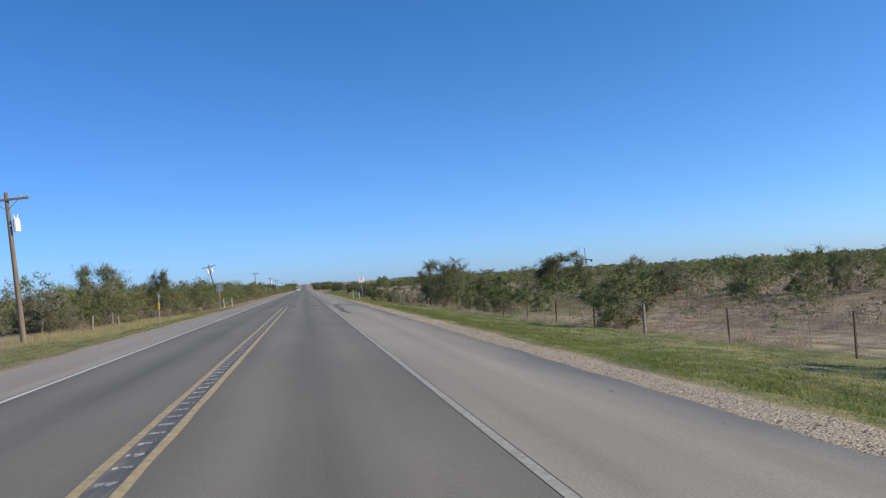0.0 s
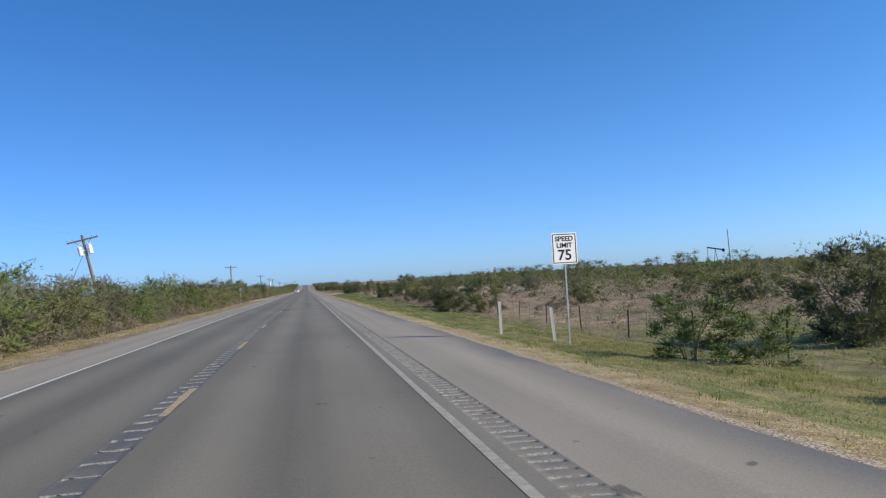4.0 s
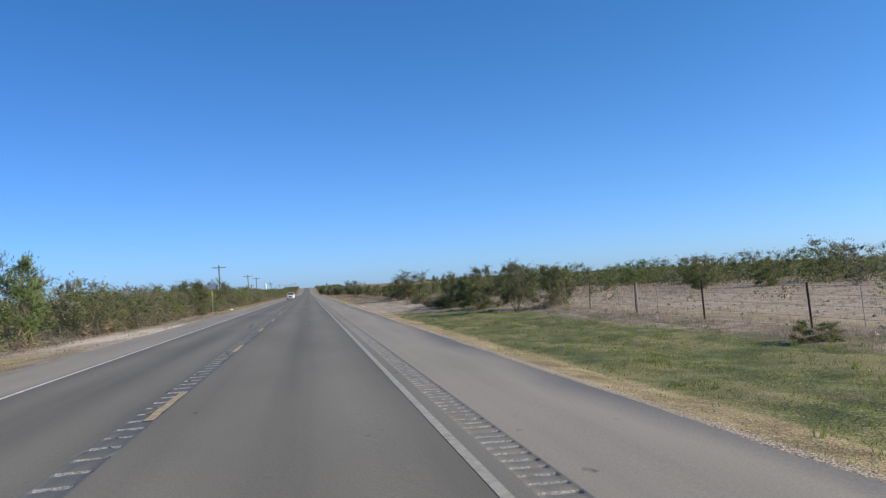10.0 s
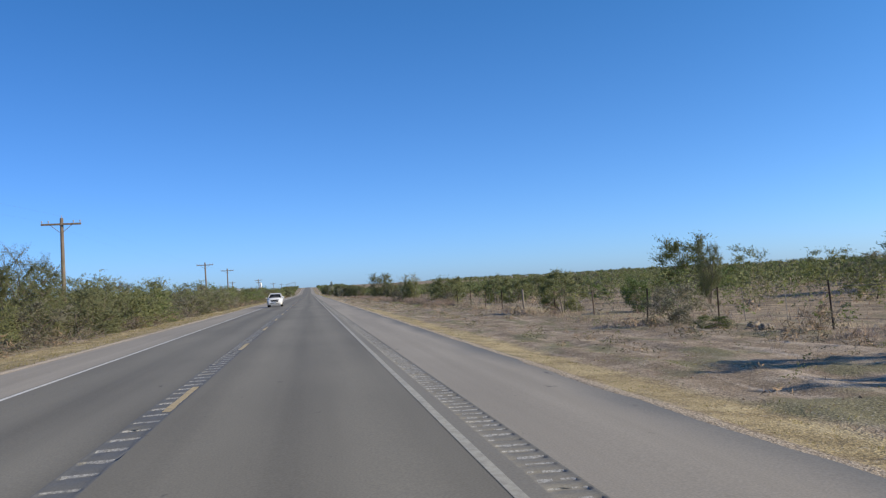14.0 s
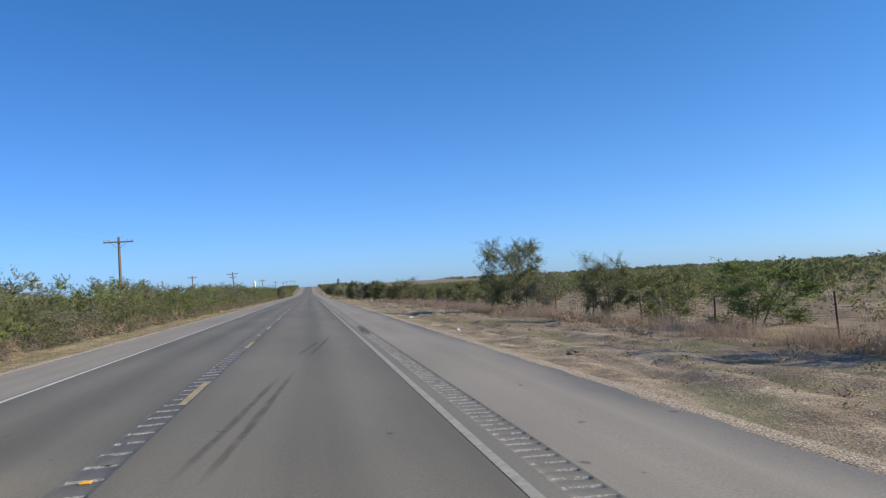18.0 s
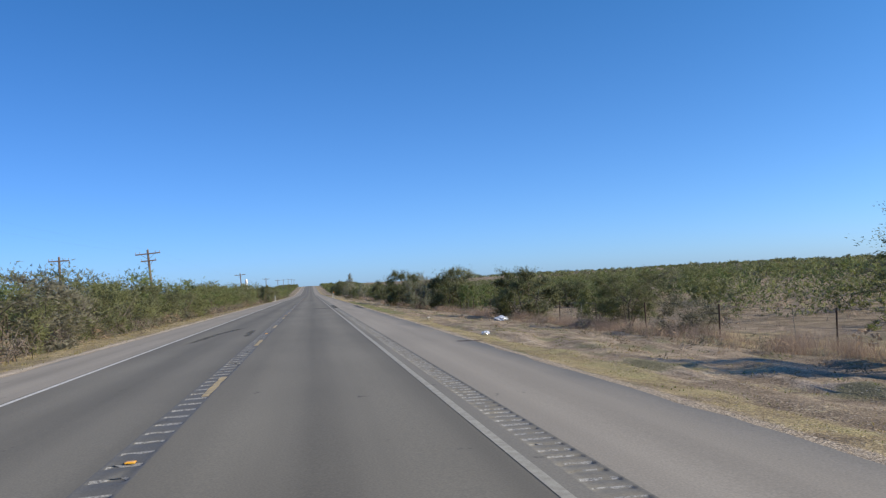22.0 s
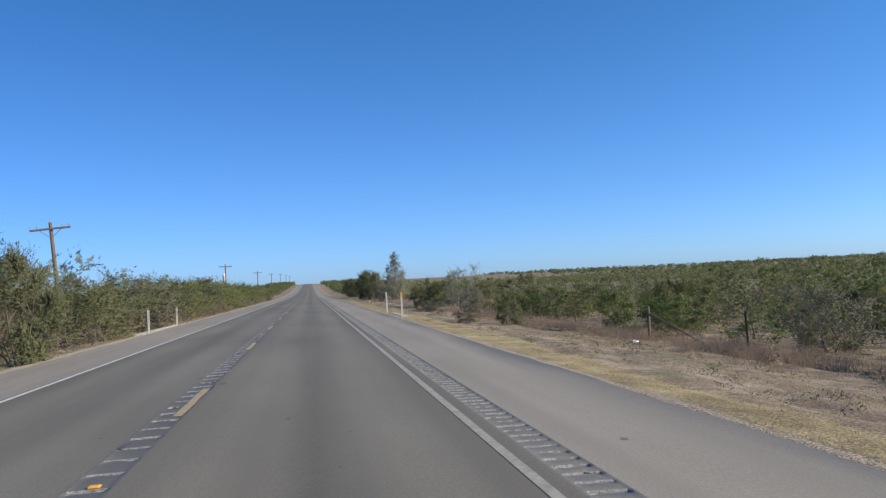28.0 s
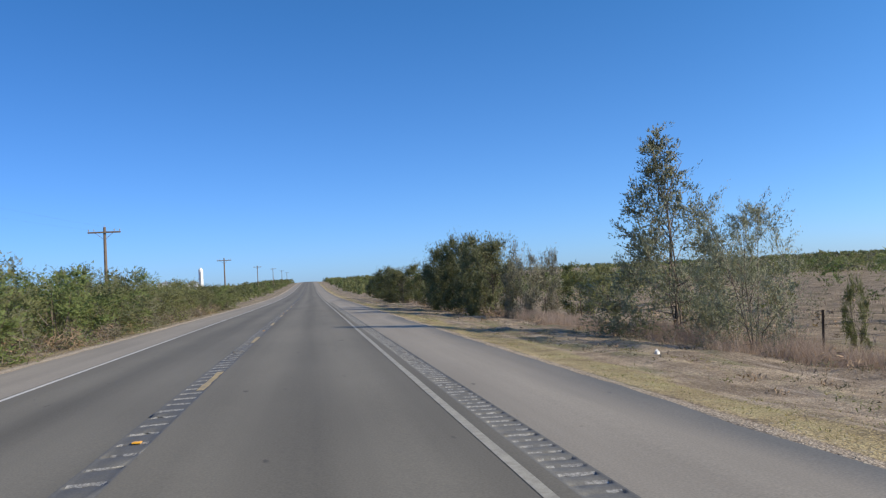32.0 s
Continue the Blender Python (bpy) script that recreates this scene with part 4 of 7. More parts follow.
# lumps, clusters per lump, leaves per cluster, leaf length, leaf width, lowest and widest level, foot spread, trunk radius, twigs
STYLES = {
    "mesquite": (21, 13, 20, 0.036, 0.0105, 0.05, 0.46, 0.07, 0.009, 6),
    "tree": (32, 17, 62, 0.0125, 0.0034, 0.20, 0.60, 0.03, 0.009, 13),
    "silver": (28, 14, 50, 0.0135, 0.0036, 0.08, 0.50, 0.06, 0.006, 7),
    "dark": (30, 15, 30, 0.0250, 0.0105, 0.03, 0.46, 0.12, 0.009, 6),
    "grey": (22, 14, 24, 0.034, 0.0090, 0.03, 0.44, 0.12, 0.006, 8),
    "bright": (19, 13, 20, 0.038, 0.0105, 0.04, 0.46, 0.08, 0.009, 4),
    "dry": (9, 9, 14, 0.080, 0.0070, 0.10, 0.40, 0.12, 0.010, 5),
    "tall": (44, 15, 42, 0.0120, 0.0036, 0.05, 0.36, 0.05, 0.0045, 6),
    "hedge": (15, 10, 21, 0.026, 0.0100, 0.02, 0.42, 0.10, 0.009, 5),
    "hedge_back": (15, 8, 9, 0.042, 0.0150, 0.02, 0.30, 0.12, 0.008, 2),
    "scrub": (8, 5, 7, 0.080, 0.0280, 0.02, 0.36, 0.12, 0.010, 0),
}


def grow(style, seed):
    """Trunk and crown of one plant of height 1 and width 1, its foot at the origin."""
    lumps, clus, leaves, ll, lw, low, wide, foot, rad, twigs = STYLES[style]
    r = np.random.default_rng(seed)
    TV, TF, tris, lies = [], [], [], []

    def limb(pts, a, b, sides=4):
        v, f = tube(pts, a, b, sides)
        o = len(TV)
        TV.extend(v)
        TF.extend([tuple(i + o for i in q) for q in f])

    tip = []
    lean = r.normal(0, 0.10, 2)
    for i in range(lumps):
        z = low + (1 - low) * (i + 0.5) / lumps * r.uniform(0.86, 1.0)
        reach = 0.42 * (max(0.1, 1 - abs(z - wide) / (1.06 - low)) ** 0.55)
        if style not in ("tree", "silver", "tall") and z < wide:
            reach = max(reach, 0.36)
        if style == "tall":
            z = low + (1 - low) * ((i + 0.5) / lumps) ** 1.2
            reach = 0.36 * max(0.05, 1 - z) ** 1.1 + 0.015
        a = i * 2.4 + r.uniform(-0.6, 0.6)
        q = reach * r.uniform(0.55, 1.05)
        c = np.array([math.cos(a) * q + lean[0] * z, math.sin(a) * q + lean[1] * z, z])
        tip.append(c)
        f0 = np.array([math.cos(a) * foot * r.uniform(0, 1), math.sin(a) * foot * r.uniform(0, 1), -0.03])
        if style == "tall":
            st = np.array([lean[0] * 0.5, lean[1] * 0.5, 1.0]) * min(0.85, z * 0.7)
            mid = st + (c - st) * 0.5 + r.normal(0, 0.035, 3)
            if i % 6 == 0:
                limb([f0 * 0.6, (f0 * 0.3 + st) * 0.5 + r.normal(0, 0.012, 3), st], rad, rad * 0.75, 5)
            limb([st, mid, c], rad * 0.6, rad * 0.2)
        else:
            root = i % (5 if style == "tree" else 3) == 0
            if not root:
                f0 = crook + (0, 0, 0)
            mid = f0 + (c - f0) * np.array([0.42, 0.42, 0.55]) + r.normal(0, 0.03, 3)
            if root:
                crook = mid
            if i % 3 == 0 or style != "scrub":
                limb([f0, mid, c], rad * (r.uniform(0.8, 1.3) if root else r.uniform(0.4, 0.6)), rad * 0.22, 4 if i % 2 else 5)
        size = r.uniform(0.10, 0.17) * (0.95 - 0.65 * z if style == "tall" else 1)
        ends = c + np.clip(r.normal(0, 1, (clus, 3)), -1.3, 1.3) * size * np.array([0.95, 0.95, 1.0])
        ends[:, 2] = np.clip(ends[:, 2], low * 0.6, None)
        # loose sprays at the top give the ragged outline
        up = r.integers(0, clus, 2)
        ends[up, 2] += r.uniform(0.005, 0.04, 2) * (z > 0.4)
        for k in [*up, *r.choice(clus, min(twigs, clus), replace=False)]:
            e = c + (ends[k] - c) * r.uniform(0.65, 1.05)
            limb([c, e], rad * 0.22, rad * 0.07, 3)
        # leaves sit along each twig, from its middle to its tip
        k = clus * leaves
        u = r.uniform(0.3, 1.02, (k, 1))
        e = np.repeat(ends, leaves, 0)
        p = c + (e - c) * u + np.clip(r.normal(0, 1, (k, 3)), -1.2, 1.2) * size * np.array([0.26, 0.26, 0.30]) * (0.5 if style in ("tree", "silver", "tall") else 1)
        p[:, 2] = np.abs(p[:, 2])
        away = e - c
        away /= np.linalg.norm(away, axis=1)[:, None] + 1e-6
        d = r.normal(0, 0.55, (k, 3)) + 0.6 * away + (p - np.array([0, 0, 0.25])) * np.array([0.8, 0.8, 0.4]) + np.array([0, 0, -0.35 if style == "tree" else 0.55])
        d /= np.linalg.norm(d, axis=1)[:, None]
        s = np.cross(d, r.normal(0, 1, (k, 3)))
        s /= np.linalg.norm(s, axis=1)[:, None]
        g = r.uniform(0.7, 1.3, (k, 1)) * (1.15 - 0.45 * u)
        if style not in ("tall", "dry", "silver", "grey"):
            core = r.uniform(0, 1, k) < (0.12 if style == "tree" else 0.25)
            p[core] = c + (p[core] - c) * 0.5
            g[core] *= 1.5
        keep = r.uniform(0, 1, k) < 1.25 - 0.95 * z if style == "tall" else np.ones(k, bool)
        tris.append(np.stack([p - s * lw * g, p + s * lw * g, p + d * ll * 1.6 * g], 1)[keep])
        hub = p - np.array([lean[0] * z, lean[1] * z, min(0.35, 0.8 * z)])
        lies.append((0.7 * (p - c) / size + 1.6 * hub / (np.linalg.norm(hub, axis=1)[:, None] + 0.05) + np.array([0, 0, 0.25]))[keep])
    T = np.concatenate(tris)
    # true height 1 and width 1
    sz = 1 / np.percentile(T[..., 2], 99.5)
    sr = 0.5 / np.percentile(np.hypot(T[..., 0], T[..., 1]), 91)
    k = np.array([sr, sr, sz])
    L = np.concatenate(lies) / k
    return (np.array(TV) * k, TF), T * k, L / np.linalg.norm(L, axis=1)[:, None]


LOOK = {
    "mesquite": (M_LEAF, "olive-green feathery mesquite bush on sandy soil", "bush"),
    "tree": (M_TREELEAF, "open mesquite tree with bent dark stems by the fence", "tree"),
    "dark": (M_DARKLEAF, "dense dark green brush by the roadside fence", "bush"),
    "grey": (M_GREYLEAF, "grey half-bare thorn bush on dry soil", "bush"),
    "bright": (M_BRIGHTLEAF, "fresh bright green bush in dry grass", "bush"),
    "dry": (M_DRY, "small dry tan shrub on bare ground", "shrub"),
    "tall": (M_SILVERLEAF, "tall slender tree with thin silvery leaves", "tree"),
    "silver": (M_SILVERLEAF, "grey-green half-bare tree with many thin stems", "tree"),
    "scrub": (M_LEAF, "", ""),
    "hedge_back": (M_LEAF, "", ""),
    "hedge": (M_LEAF, "green mesquite bush in the roadside thicket", "bush"),
}
stock = {}
for style, count in (("mesquite", 5), ("tree", 4), ("dark", 3), ("grey", 3), ("bright", 2), ("dry", 2), ("tall", 1), ("silver", 3), ("hedge", 7), ("hedge_back", 7), ("scrub", 7)):
    mat = LOOK[style][0]
    for i in range(count):
        (tv, tf), T, L = grow(style, 40 + 7 * i + 100 * len(style))
        if style in ("hedge", "hedge_back", "scrub"):
            mat = (M_LEAF, M_LEAF, M_DARKLEAF, M_BRIGHTLEAF, M_LEAF, M_GREYLEAF, M_DARKLEAF)[i]
        stock.setdefault(style, []).append((mesh_of("trunk", tv, tf, M_BARK, smooth=True), triangles("crown", T, mat, L), T, mat, L))
pick = random.Random(21)


def plant(style, x, y, w, h, which=None, label="", group=""):
    """One bush or tree of that width and height, standing on the land."""
    tm, cm, _, _, _ = stock[style][pick.randrange(len(stock[style])) if which is None else which]
    name = "tree" if style in ("tree", "tall", "silver") else "bush"
    e = new(name)
    e.location = (x, y, land(x, y) - 0.03)
    e.rotation_euler = (0, 0, pick.uniform(0, 6.28))
    w *= 1.12
    e.scale = (w, w, h)
    for nm, me in (("trunk", tm), ("crown", cm)):
        new(nm, me).parent = e
    return tagged(e, label or LOOK[style][1], LOOK[style][2], group)


# bushes and trees along the fence, from the start onwards
plant('mesquite', 15.9, 35.7, 2.9, 2.6)
plant('mesquite', 16.0, 12.6, 3.0, 2.8)
plant('dry', 15.7, 39.7, 0.9, 0.4)
plant('tree', 31.7, 41.9, 1.3, 2.7)
plant('mesquite', 33.6, 48.2, 2.6, 3.0)
plant('mesquite', 32.6, 53.9, 2.2, 2.6)
plant('bright', 18.7, 58.0, 1.5, 1.5)
plant('bright', 24.9, 58.2, 1.4, 0.6)
plant('bright', 25.0, 61.2, 1.8, 0.9)
plant('mesquite', 16.8, 61.7, 1.7, 1.3)
plant('grey', 30.5, 62.5, 3.3, 2.6)
plant('dark', 15.9, 63.8, 0.5, 0.4)
plant('bright', 24.8, 64.6, 2.2, 0.9)
plant('dark', 16.2, 66.6, 1.1, 1.3)
plant('bright', 20.4, 69.1, 1.7, 1.7)
plant('bright', 20.0, 71.0, 1.6, 1.7)
plant('mesquite', 15.9, 72.1, 1.2, 1.2)
plant('mesquite', 32.2, 72.2, 2.7, 3.5)
plant('bright', 19.2, 73.0, 2.2, 1.8)
plant('dark', 34.0, 100.0, 5.8, 4.8, label="large dark mesquite standing far back in the field")
plant('mesquite', 17.6, 78.1, 1.6, 1.6)
plant('dark', 18.7, 93.4, 2.2, 4.3)
plant('mesquite', 23.2, 93.9, 3.3, 2.9)
plant('tree', 35.5, 95.4, 2.0, 2.3)
plant('grey', 12.3, 99.2, 1.7, 1.4)
plant('bright', 18.4, 100.0, 4.0, 1.9)
plant('grey', 14.5, 101.0, 1.3, 1.5)
plant('grey', 15.9, 101.3, 1.3, 1.4)
plant('bright', 12.9, 107.2, 1.7, 1.5)
plant('bright', 11.0, 107.3, 2.0, 1.7)
plant('dark', 20.3, 113.4, 4.0, 3.5)
plant('mesquite', 29.4, 139.3, 3.2, 1.9)
plant('dry', 13.8, 143.0, 1.2, 0.6)
plant('mesquite', 19.4, 149.3, 0.6, 0.4)
plant('dark', 13.0, 150.2, 2.6, 1.8)
plant('mesquite', 15.7, 151.1, 2.9, 3.3)
plant('tree', 13.8, 159.4, 2.4, 3.0)
plant('grey', 14.6, 159.7, 1.6, 1.3)
plant('grey', 13.2, 161.7, 1.7, 0.4)
plant('mesquite', 13.7, 171.9, 1.7, 1.9)
plant('dark', 15.2, 172.1, 2.1, 1.9)
plant('dry', 36.5, 172.8, 1.1, 0.8)
plant('mesquite', 15.1, 179.5, 1.7, 1.9)
plant('mesquite', 14.1, 182.1, 2.1, 1.8)
plant('grey', 12.8, 187.8, 1.2, 0.6)
plant('mesquite', 15.5, 188.2, 2.0, 1.7)
plant('mesquite', 15.3, 197.7, 2.2, 2.6)
plant('mesquite', 13.5, 198.2, 2.0, 2.4)
plant('dark', 13.1, 208.8, 2.2, 2.4)
plant('mesquite', 14.4, 214.9, 1.2, 1.6)
plant('mesquite', 13.4, 215.5, 1.2, 1.9)
plant('mesquite', 16.9, 225.9, 1.0, 0.6)
plant('mesquite', 18.6, 239.0, 1.5, 0.9)
plant('grey', 14.3, 239.6, 0.8, 0.9)
plant('mesquite', 13.3, 245.2, 1.0, 0.5)
plant('grey', 14.8, 271.1, 1.6, 0.8)
plant('tree', 13.3, 272.1, 2.1, 2.7)
plant('mesquite', 15.9, 272.4, 1.6, 2.3)
plant('mesquite', 12.8, 278.2, 2.7, 2.0)
plant('grey', 13.4, 280.0, 0.8, 0.3)
plant('dark', 13.6, 284.9, 1.9, 2.2)
plant('dark', 12.0, 285.2, 2.3, 0.9)
plant('mesquite', 13.0, 286.2, 1.8, 2.3)
plant('mesquite', 17.7, 287.3, 2.2, 2.0)
plant('grey', 12.6, 289.8, 1.6, 1.1)
plant('mesquite', 14.0, 290.4, 1.8, 1.5)
plant('grey', 11.5, 290.2, 1.5, 0.5)
plant('grey', 11.7, 291.9, 1.4, 0.5)
plant('dark', 13.5, 293.8, 1.4, 0.9, label="low dark grey-green bush on the sandy turnout")
plant('grey', 12.0, 293.9, 1.3, 0.4)
plant('grey', 14.4, 294.8, 1.2, 0.6)
plant('grey', 15.6, 298.3, 1.0, 0.6)
plant('grey', 13.1, 300.2, 1.4, 0.6)
plant('grey', 14.0, 303.0, 1.1, 0.5)
plant('bright', 17.7, 304.0, 1.7, 1.5)
plant('mesquite', 12.3, 304.9, 1.3, 1.0)
plant('bright', 26.4, 329.6, 2.2, 1.3)
plant('bright', 28.2, 331.4, 2.2, 1.5)
plant('grey', 12.4, 303.3, 1.4, 0.5)
plant('mesquite', 13.0, 306.2, 1.2, 0.8)
plant('grey', 12.8, 308.0, 0.7, 0.3)
plant('bright', 20.4, 308.7, 1.8, 1.2)
plant('grey', 16.6, 309.0, 0.8, 0.3)
plant('grey', 12.9, 311.1, 0.7, 0.3)
plant('bright', 19.9, 312.3, 1.9, 1.3)
plant('tree', 14.4, 327.8, 3.8, 3.5, 2, "wide open mesquite tree with bent stems at the sandy turnout")
plant('dark', 31.9, 328.3, 2.7, 3.1)
plant('mesquite', 13.5, 328.8, 0.8, 0.3)
plant('bright', 29.4, 329.4, 2.5, 1.1)
plant('mesquite', 14.6, 331.4, 1.8, 2.0)
plant('mesquite', 13.5, 331.3, 1.1, 1.6)
plant('mesquite', 13.6, 334.5, 1.6, 2.4)
plant('bright', 29.6, 334.6, 2.7, 1.3)
plant('mesquite', 13.5, 337.3, 1.6, 2.4)
plant('mesquite', 33.2, 339.5, 4.9, 3.5)
plant('tree', 21.2, 340.2, 1.9, 3.4)
plant('dry', 15.0, 344.9, 0.9, 0.7)
plant('bright', 14.1, 348.5, 1.0, 0.4)
plant('grey', 14.4, 352.0, 1.7, 1.4)
plant('bright', 18.3, 364.3, 1.5, 1.8)
plant('mesquite', 36.7, 366.2, 4.0, 4.6)
plant('tree', 23.7, 367.3, 1.4, 3.5)
plant('dry', 15.0, 368.9, 0.7, 0.6)
plant('mesquite', 15.9, 369.3, 2.4, 2.4)
plant('mesquite', 19.7, 394.3, 2.4, 2.2)
plant('mesquite', 18.9, 398.1, 2.2, 2.6)
plant('mesquite', 39.0, 402.8, 5.6, 5.3)
plant('grey', 15.6, 405.7, 1.4, 1.3)
plant('mesquite', 16.0, 408.6, 3.4, 2.8)
plant('mesquite', 18.1, 418.1, 2.9, 2.1)
plant('mesquite', 29.6, 422.6, 2.5, 2.4)
plant('mesquite', 15.0, 428.1, 1.5, 2.7)
plant('mesquite', 14.3, 428.7, 1.4, 2.9)
plant('mesquite', 15.1, 432.3, 1.2, 2.3)
plant('grey', 14.5, 434.8, 2.4, 1.7)
plant('silver', 15.3, 436.3, 2.9, 3.7)
plant('bright', 16.8, 448.0, 3.3, 2.3)
plant('mesquite', 16.2, 454.5, 0.9, 1.5)
plant('mesquite', 17.5, 456.7, 2.5, 2.2)
plant('tree', 15.4, 458.0, 2.3, 3.1)
plant('grey', 16.3, 471.5, 1.9, 2.5)
plant('grey', 14.5, 471.5, 1.1, 0.6)
plant('tree', 14.9, 473.7, 4.0, 4.8)
plant('mesquite', 16.3, 486.7, 2.5, 2.2)
plant('mesquite', 24.3, 496.1, 2.0, 1.5)
plant('mesquite', 16.6, 500.3, 3.0, 2.4)
plant('dark', 17.4, 515.2, 2.0, 1.9)
plant('mesquite', 24.1, 518.0, 3.2, 1.8)
plant('mesquite', 16.8, 524.0, 2.1, 2.0)
plant('mesquite', 17.2, 529.0, 1.0, 2.0)
plant('mesquite', 16.0, 532.4, 0.6, 0.8)
plant('grey', 17.4, 532.4, 1.3, 1.7)
plant('grey', 15.6, 547.1, 2.3, 1.6)
plant('tree', 15.5, 553.5, 2.9, 2.6)
plant('mesquite', 16.7, 561.0, 2.0, 2.0)
plant('dark', 15.2, 569.5, 3.6, 3.3)
plant('bright', 16.3, 594.4, 1.7, 2.6)
plant('silver', 12.2, 599.0, 2.4, 3.6)
plant('dark', 15.3, 600.0, 4.4, 4.3)
plant('grey', 13.4, 601.5, 2.2, 3.3)
plant('bright', 16.5, 603.0, 1.8, 3.1)
plant('dry', 12.1, 609.1, 1.5, 0.5)
plant('dark', 13.0, 618.2, 4.4, 4.4)
plant('bright', 16.2, 621.5, 2.2, 2.9)
plant('mesquite', 13.8, 636.7, 2.0, 2.3)
plant('bright', 16.5, 636.9, 2.0, 2.7)
plant('dark', 14.2, 663.5, 3.9, 3.9)
plant('grey', 12.0, 667.7, 0.9, 0.4)
plant('mesquite', 16.0, 668.8, 1.5, 2.9)
plant('mesquite', 15.8, 670.6, 1.3, 3.0)
plant('mesquite', 16.4, 674.2, 1.8, 2.5)
plant('mesquite', 16.7, 678.0, 2.1, 2.4)
plant('grey', 17.0, 683.8, 2.2, 2.0)
plant('bright', 17.3, 694.5, 2.6, 1.7)
plant('bright', 15.9, 697.5, 1.8, 2.3)
plant('mesquite', 20.2, 698.5, 1.7, 2.3)
plant('mesquite', 19.2, 699.7, 1.6, 2.4)
plant('mesquite', 11.5, 701.3, 1.2, 1.6)
plant('grey', 9.8, 703.7, 1.3, 0.6)
plant('mesquite', 21.4, 717.7, 2.3, 2.3)
plant('mesquite', 17.9, 718.0, 2.7, 2.2)
plant('bright', 16.6, 721.4, 1.9, 1.8)
plant('grey', 13.9, 721.8, 1.7, 2.4)
plant('grey', 11.6, 728.7, 2.6, 0.9)
plant('mesquite', 17.7, 735.5, 2.2, 2.7)
plant('silver', 15.4, 736.4, 3.1, 4.3)
plant('mesquite', 14.1, 739.4, 2.7, 3.2)
plant('dark', 13.0, 743.3, 2.4, 2.3)
plant('mesquite', 16.0, 763.0, 2.2, 2.2)
plant('mesquite', 17.6, 766.4, 2.2, 2.5)
plant('bright', 17.8, 760.8, 1.2, 0.9)
plant('mesquite', 26.2, 771.5, 3.0, 2.5)
plant('mesquite', 28.6, 772.4, 2.8, 2.6)
plant('mesquite', 31.0, 770.4, 2.4, 3.3)
plant('bright', 30.0, 784.3, 1.5, 1.2)
plant('grey', 26.9, 808.7, 1.4, 2.4)
plant('mesquite', 15.9, 775.0, 0.6, 2.1)
plant('silver', 14.0, 776.8, 2.8, 4.5)
plant('mesquite', 16.8, 798.2, 2.8, 3.1)
plant('grey', 13.5, 800.2, 2.2, 4.4)
plant('grey', 16.3, 803.5, 1.4, 4.1)
plant('dark', 12.6, 804.6, 3.6, 5.0)
plant('dark', 12.8, 812.0, 3.8, 5.4)
plant('dark', 12.0, 817.2, 3.0, 5.2)
plant('dark', 13.2, 826.0, 3.6, 4.6)
plant('mesquite', 13.6, 838.0, 3.6, 4.2)
plant('dark', 12.6, 848.0, 4.0, 4.2)
plant('dark', 12.4, 858.0, 4.0, 4.4)
plant('mesquite', 12.8, 870.0, 4.2, 4.0)
plant('dark', 12.8, 884.0, 4.2, 4.0)

# single trees in the thicket on the oncoming side
plant('dark', -21.8, 100.4, 5.4, 6.3, label="tall dark tree behind the old wooden fence")
plant('dark', -14.0, 92.0, 2.6, 5.0, label="narrow dark green tree in the thicket")
plant('mesquite', -17.6, 80.0, 3.4, 3.4)
plant('dark', -18.6, 74.0, 3.2, 3.0)
plant('mesquite', -16.0, 86.5, 2.8, 3.4)
plant('grey', -19.0, 67.0, 3.2, 2.8)
plant('mesquite', -16.8, 97.0, 2.8, 3.8)
plant('mesquite', -20.5, 84.0, 3.6, 3.6)
plant('dark', -11.3, 328.7, 3.6, 4.2)
plant('tree', -12.8, 371.7, 3.7, 5.2)
plant('dark', -7.1, 688.3, 2.2, 3.6)

plant("tall", 14.3, 782.2, 5.0, 7.3)
plant("tree", 14.2, 532.5, 3.6, 3.4, 2, "wide mesquite tree with stems spreading from its foot")
plant("tree", 16.2, 84.2, 4.6, 5.0, 3, "tall open mesquite tree with slender bent stems by the gate")
plant("mesquite", -11.6, 258.2, 3.6, 4.4, label="broad olive mesquite at the corner of the driveway")
plant("mesquite", -14.2, 255.0, 3.2, 4.6)
plant("mesquite", -11.8, 252.8, 3.0, 4.0)
plant("bright", -13.7, 275.6, 3.8, 5.2, 0, "yellow-green mesquite tree beside the sandy driveway")

# more brush behind the fence, thinning where the field lies open
for _ in range(95):
    x, y = 21 + 24 * pick.random() ** 1.3, pick.uniform(20, 740)
    open_field = 0.9 * math.exp(-((y - 250) / 36) ** 2) * (x < 44) + 0.35 * math.exp(-((y - 55) / 26) ** 2) * (x < 30) + 0.3
    if pick.random() < open_field:
        continue
    s = pick.choice(("mesquite", "mesquite", "mesquite", "dark", "grey", "bright"))
    h = pick.uniform(1.2, 2.5)
    plant(s, round(x, 1), round(y, 1), h * pick.uniform(0.9, 1.4), h, group="brush behind the fence")

behind, facing = {}, {}
stem_rng = np.random.default_rng(17)


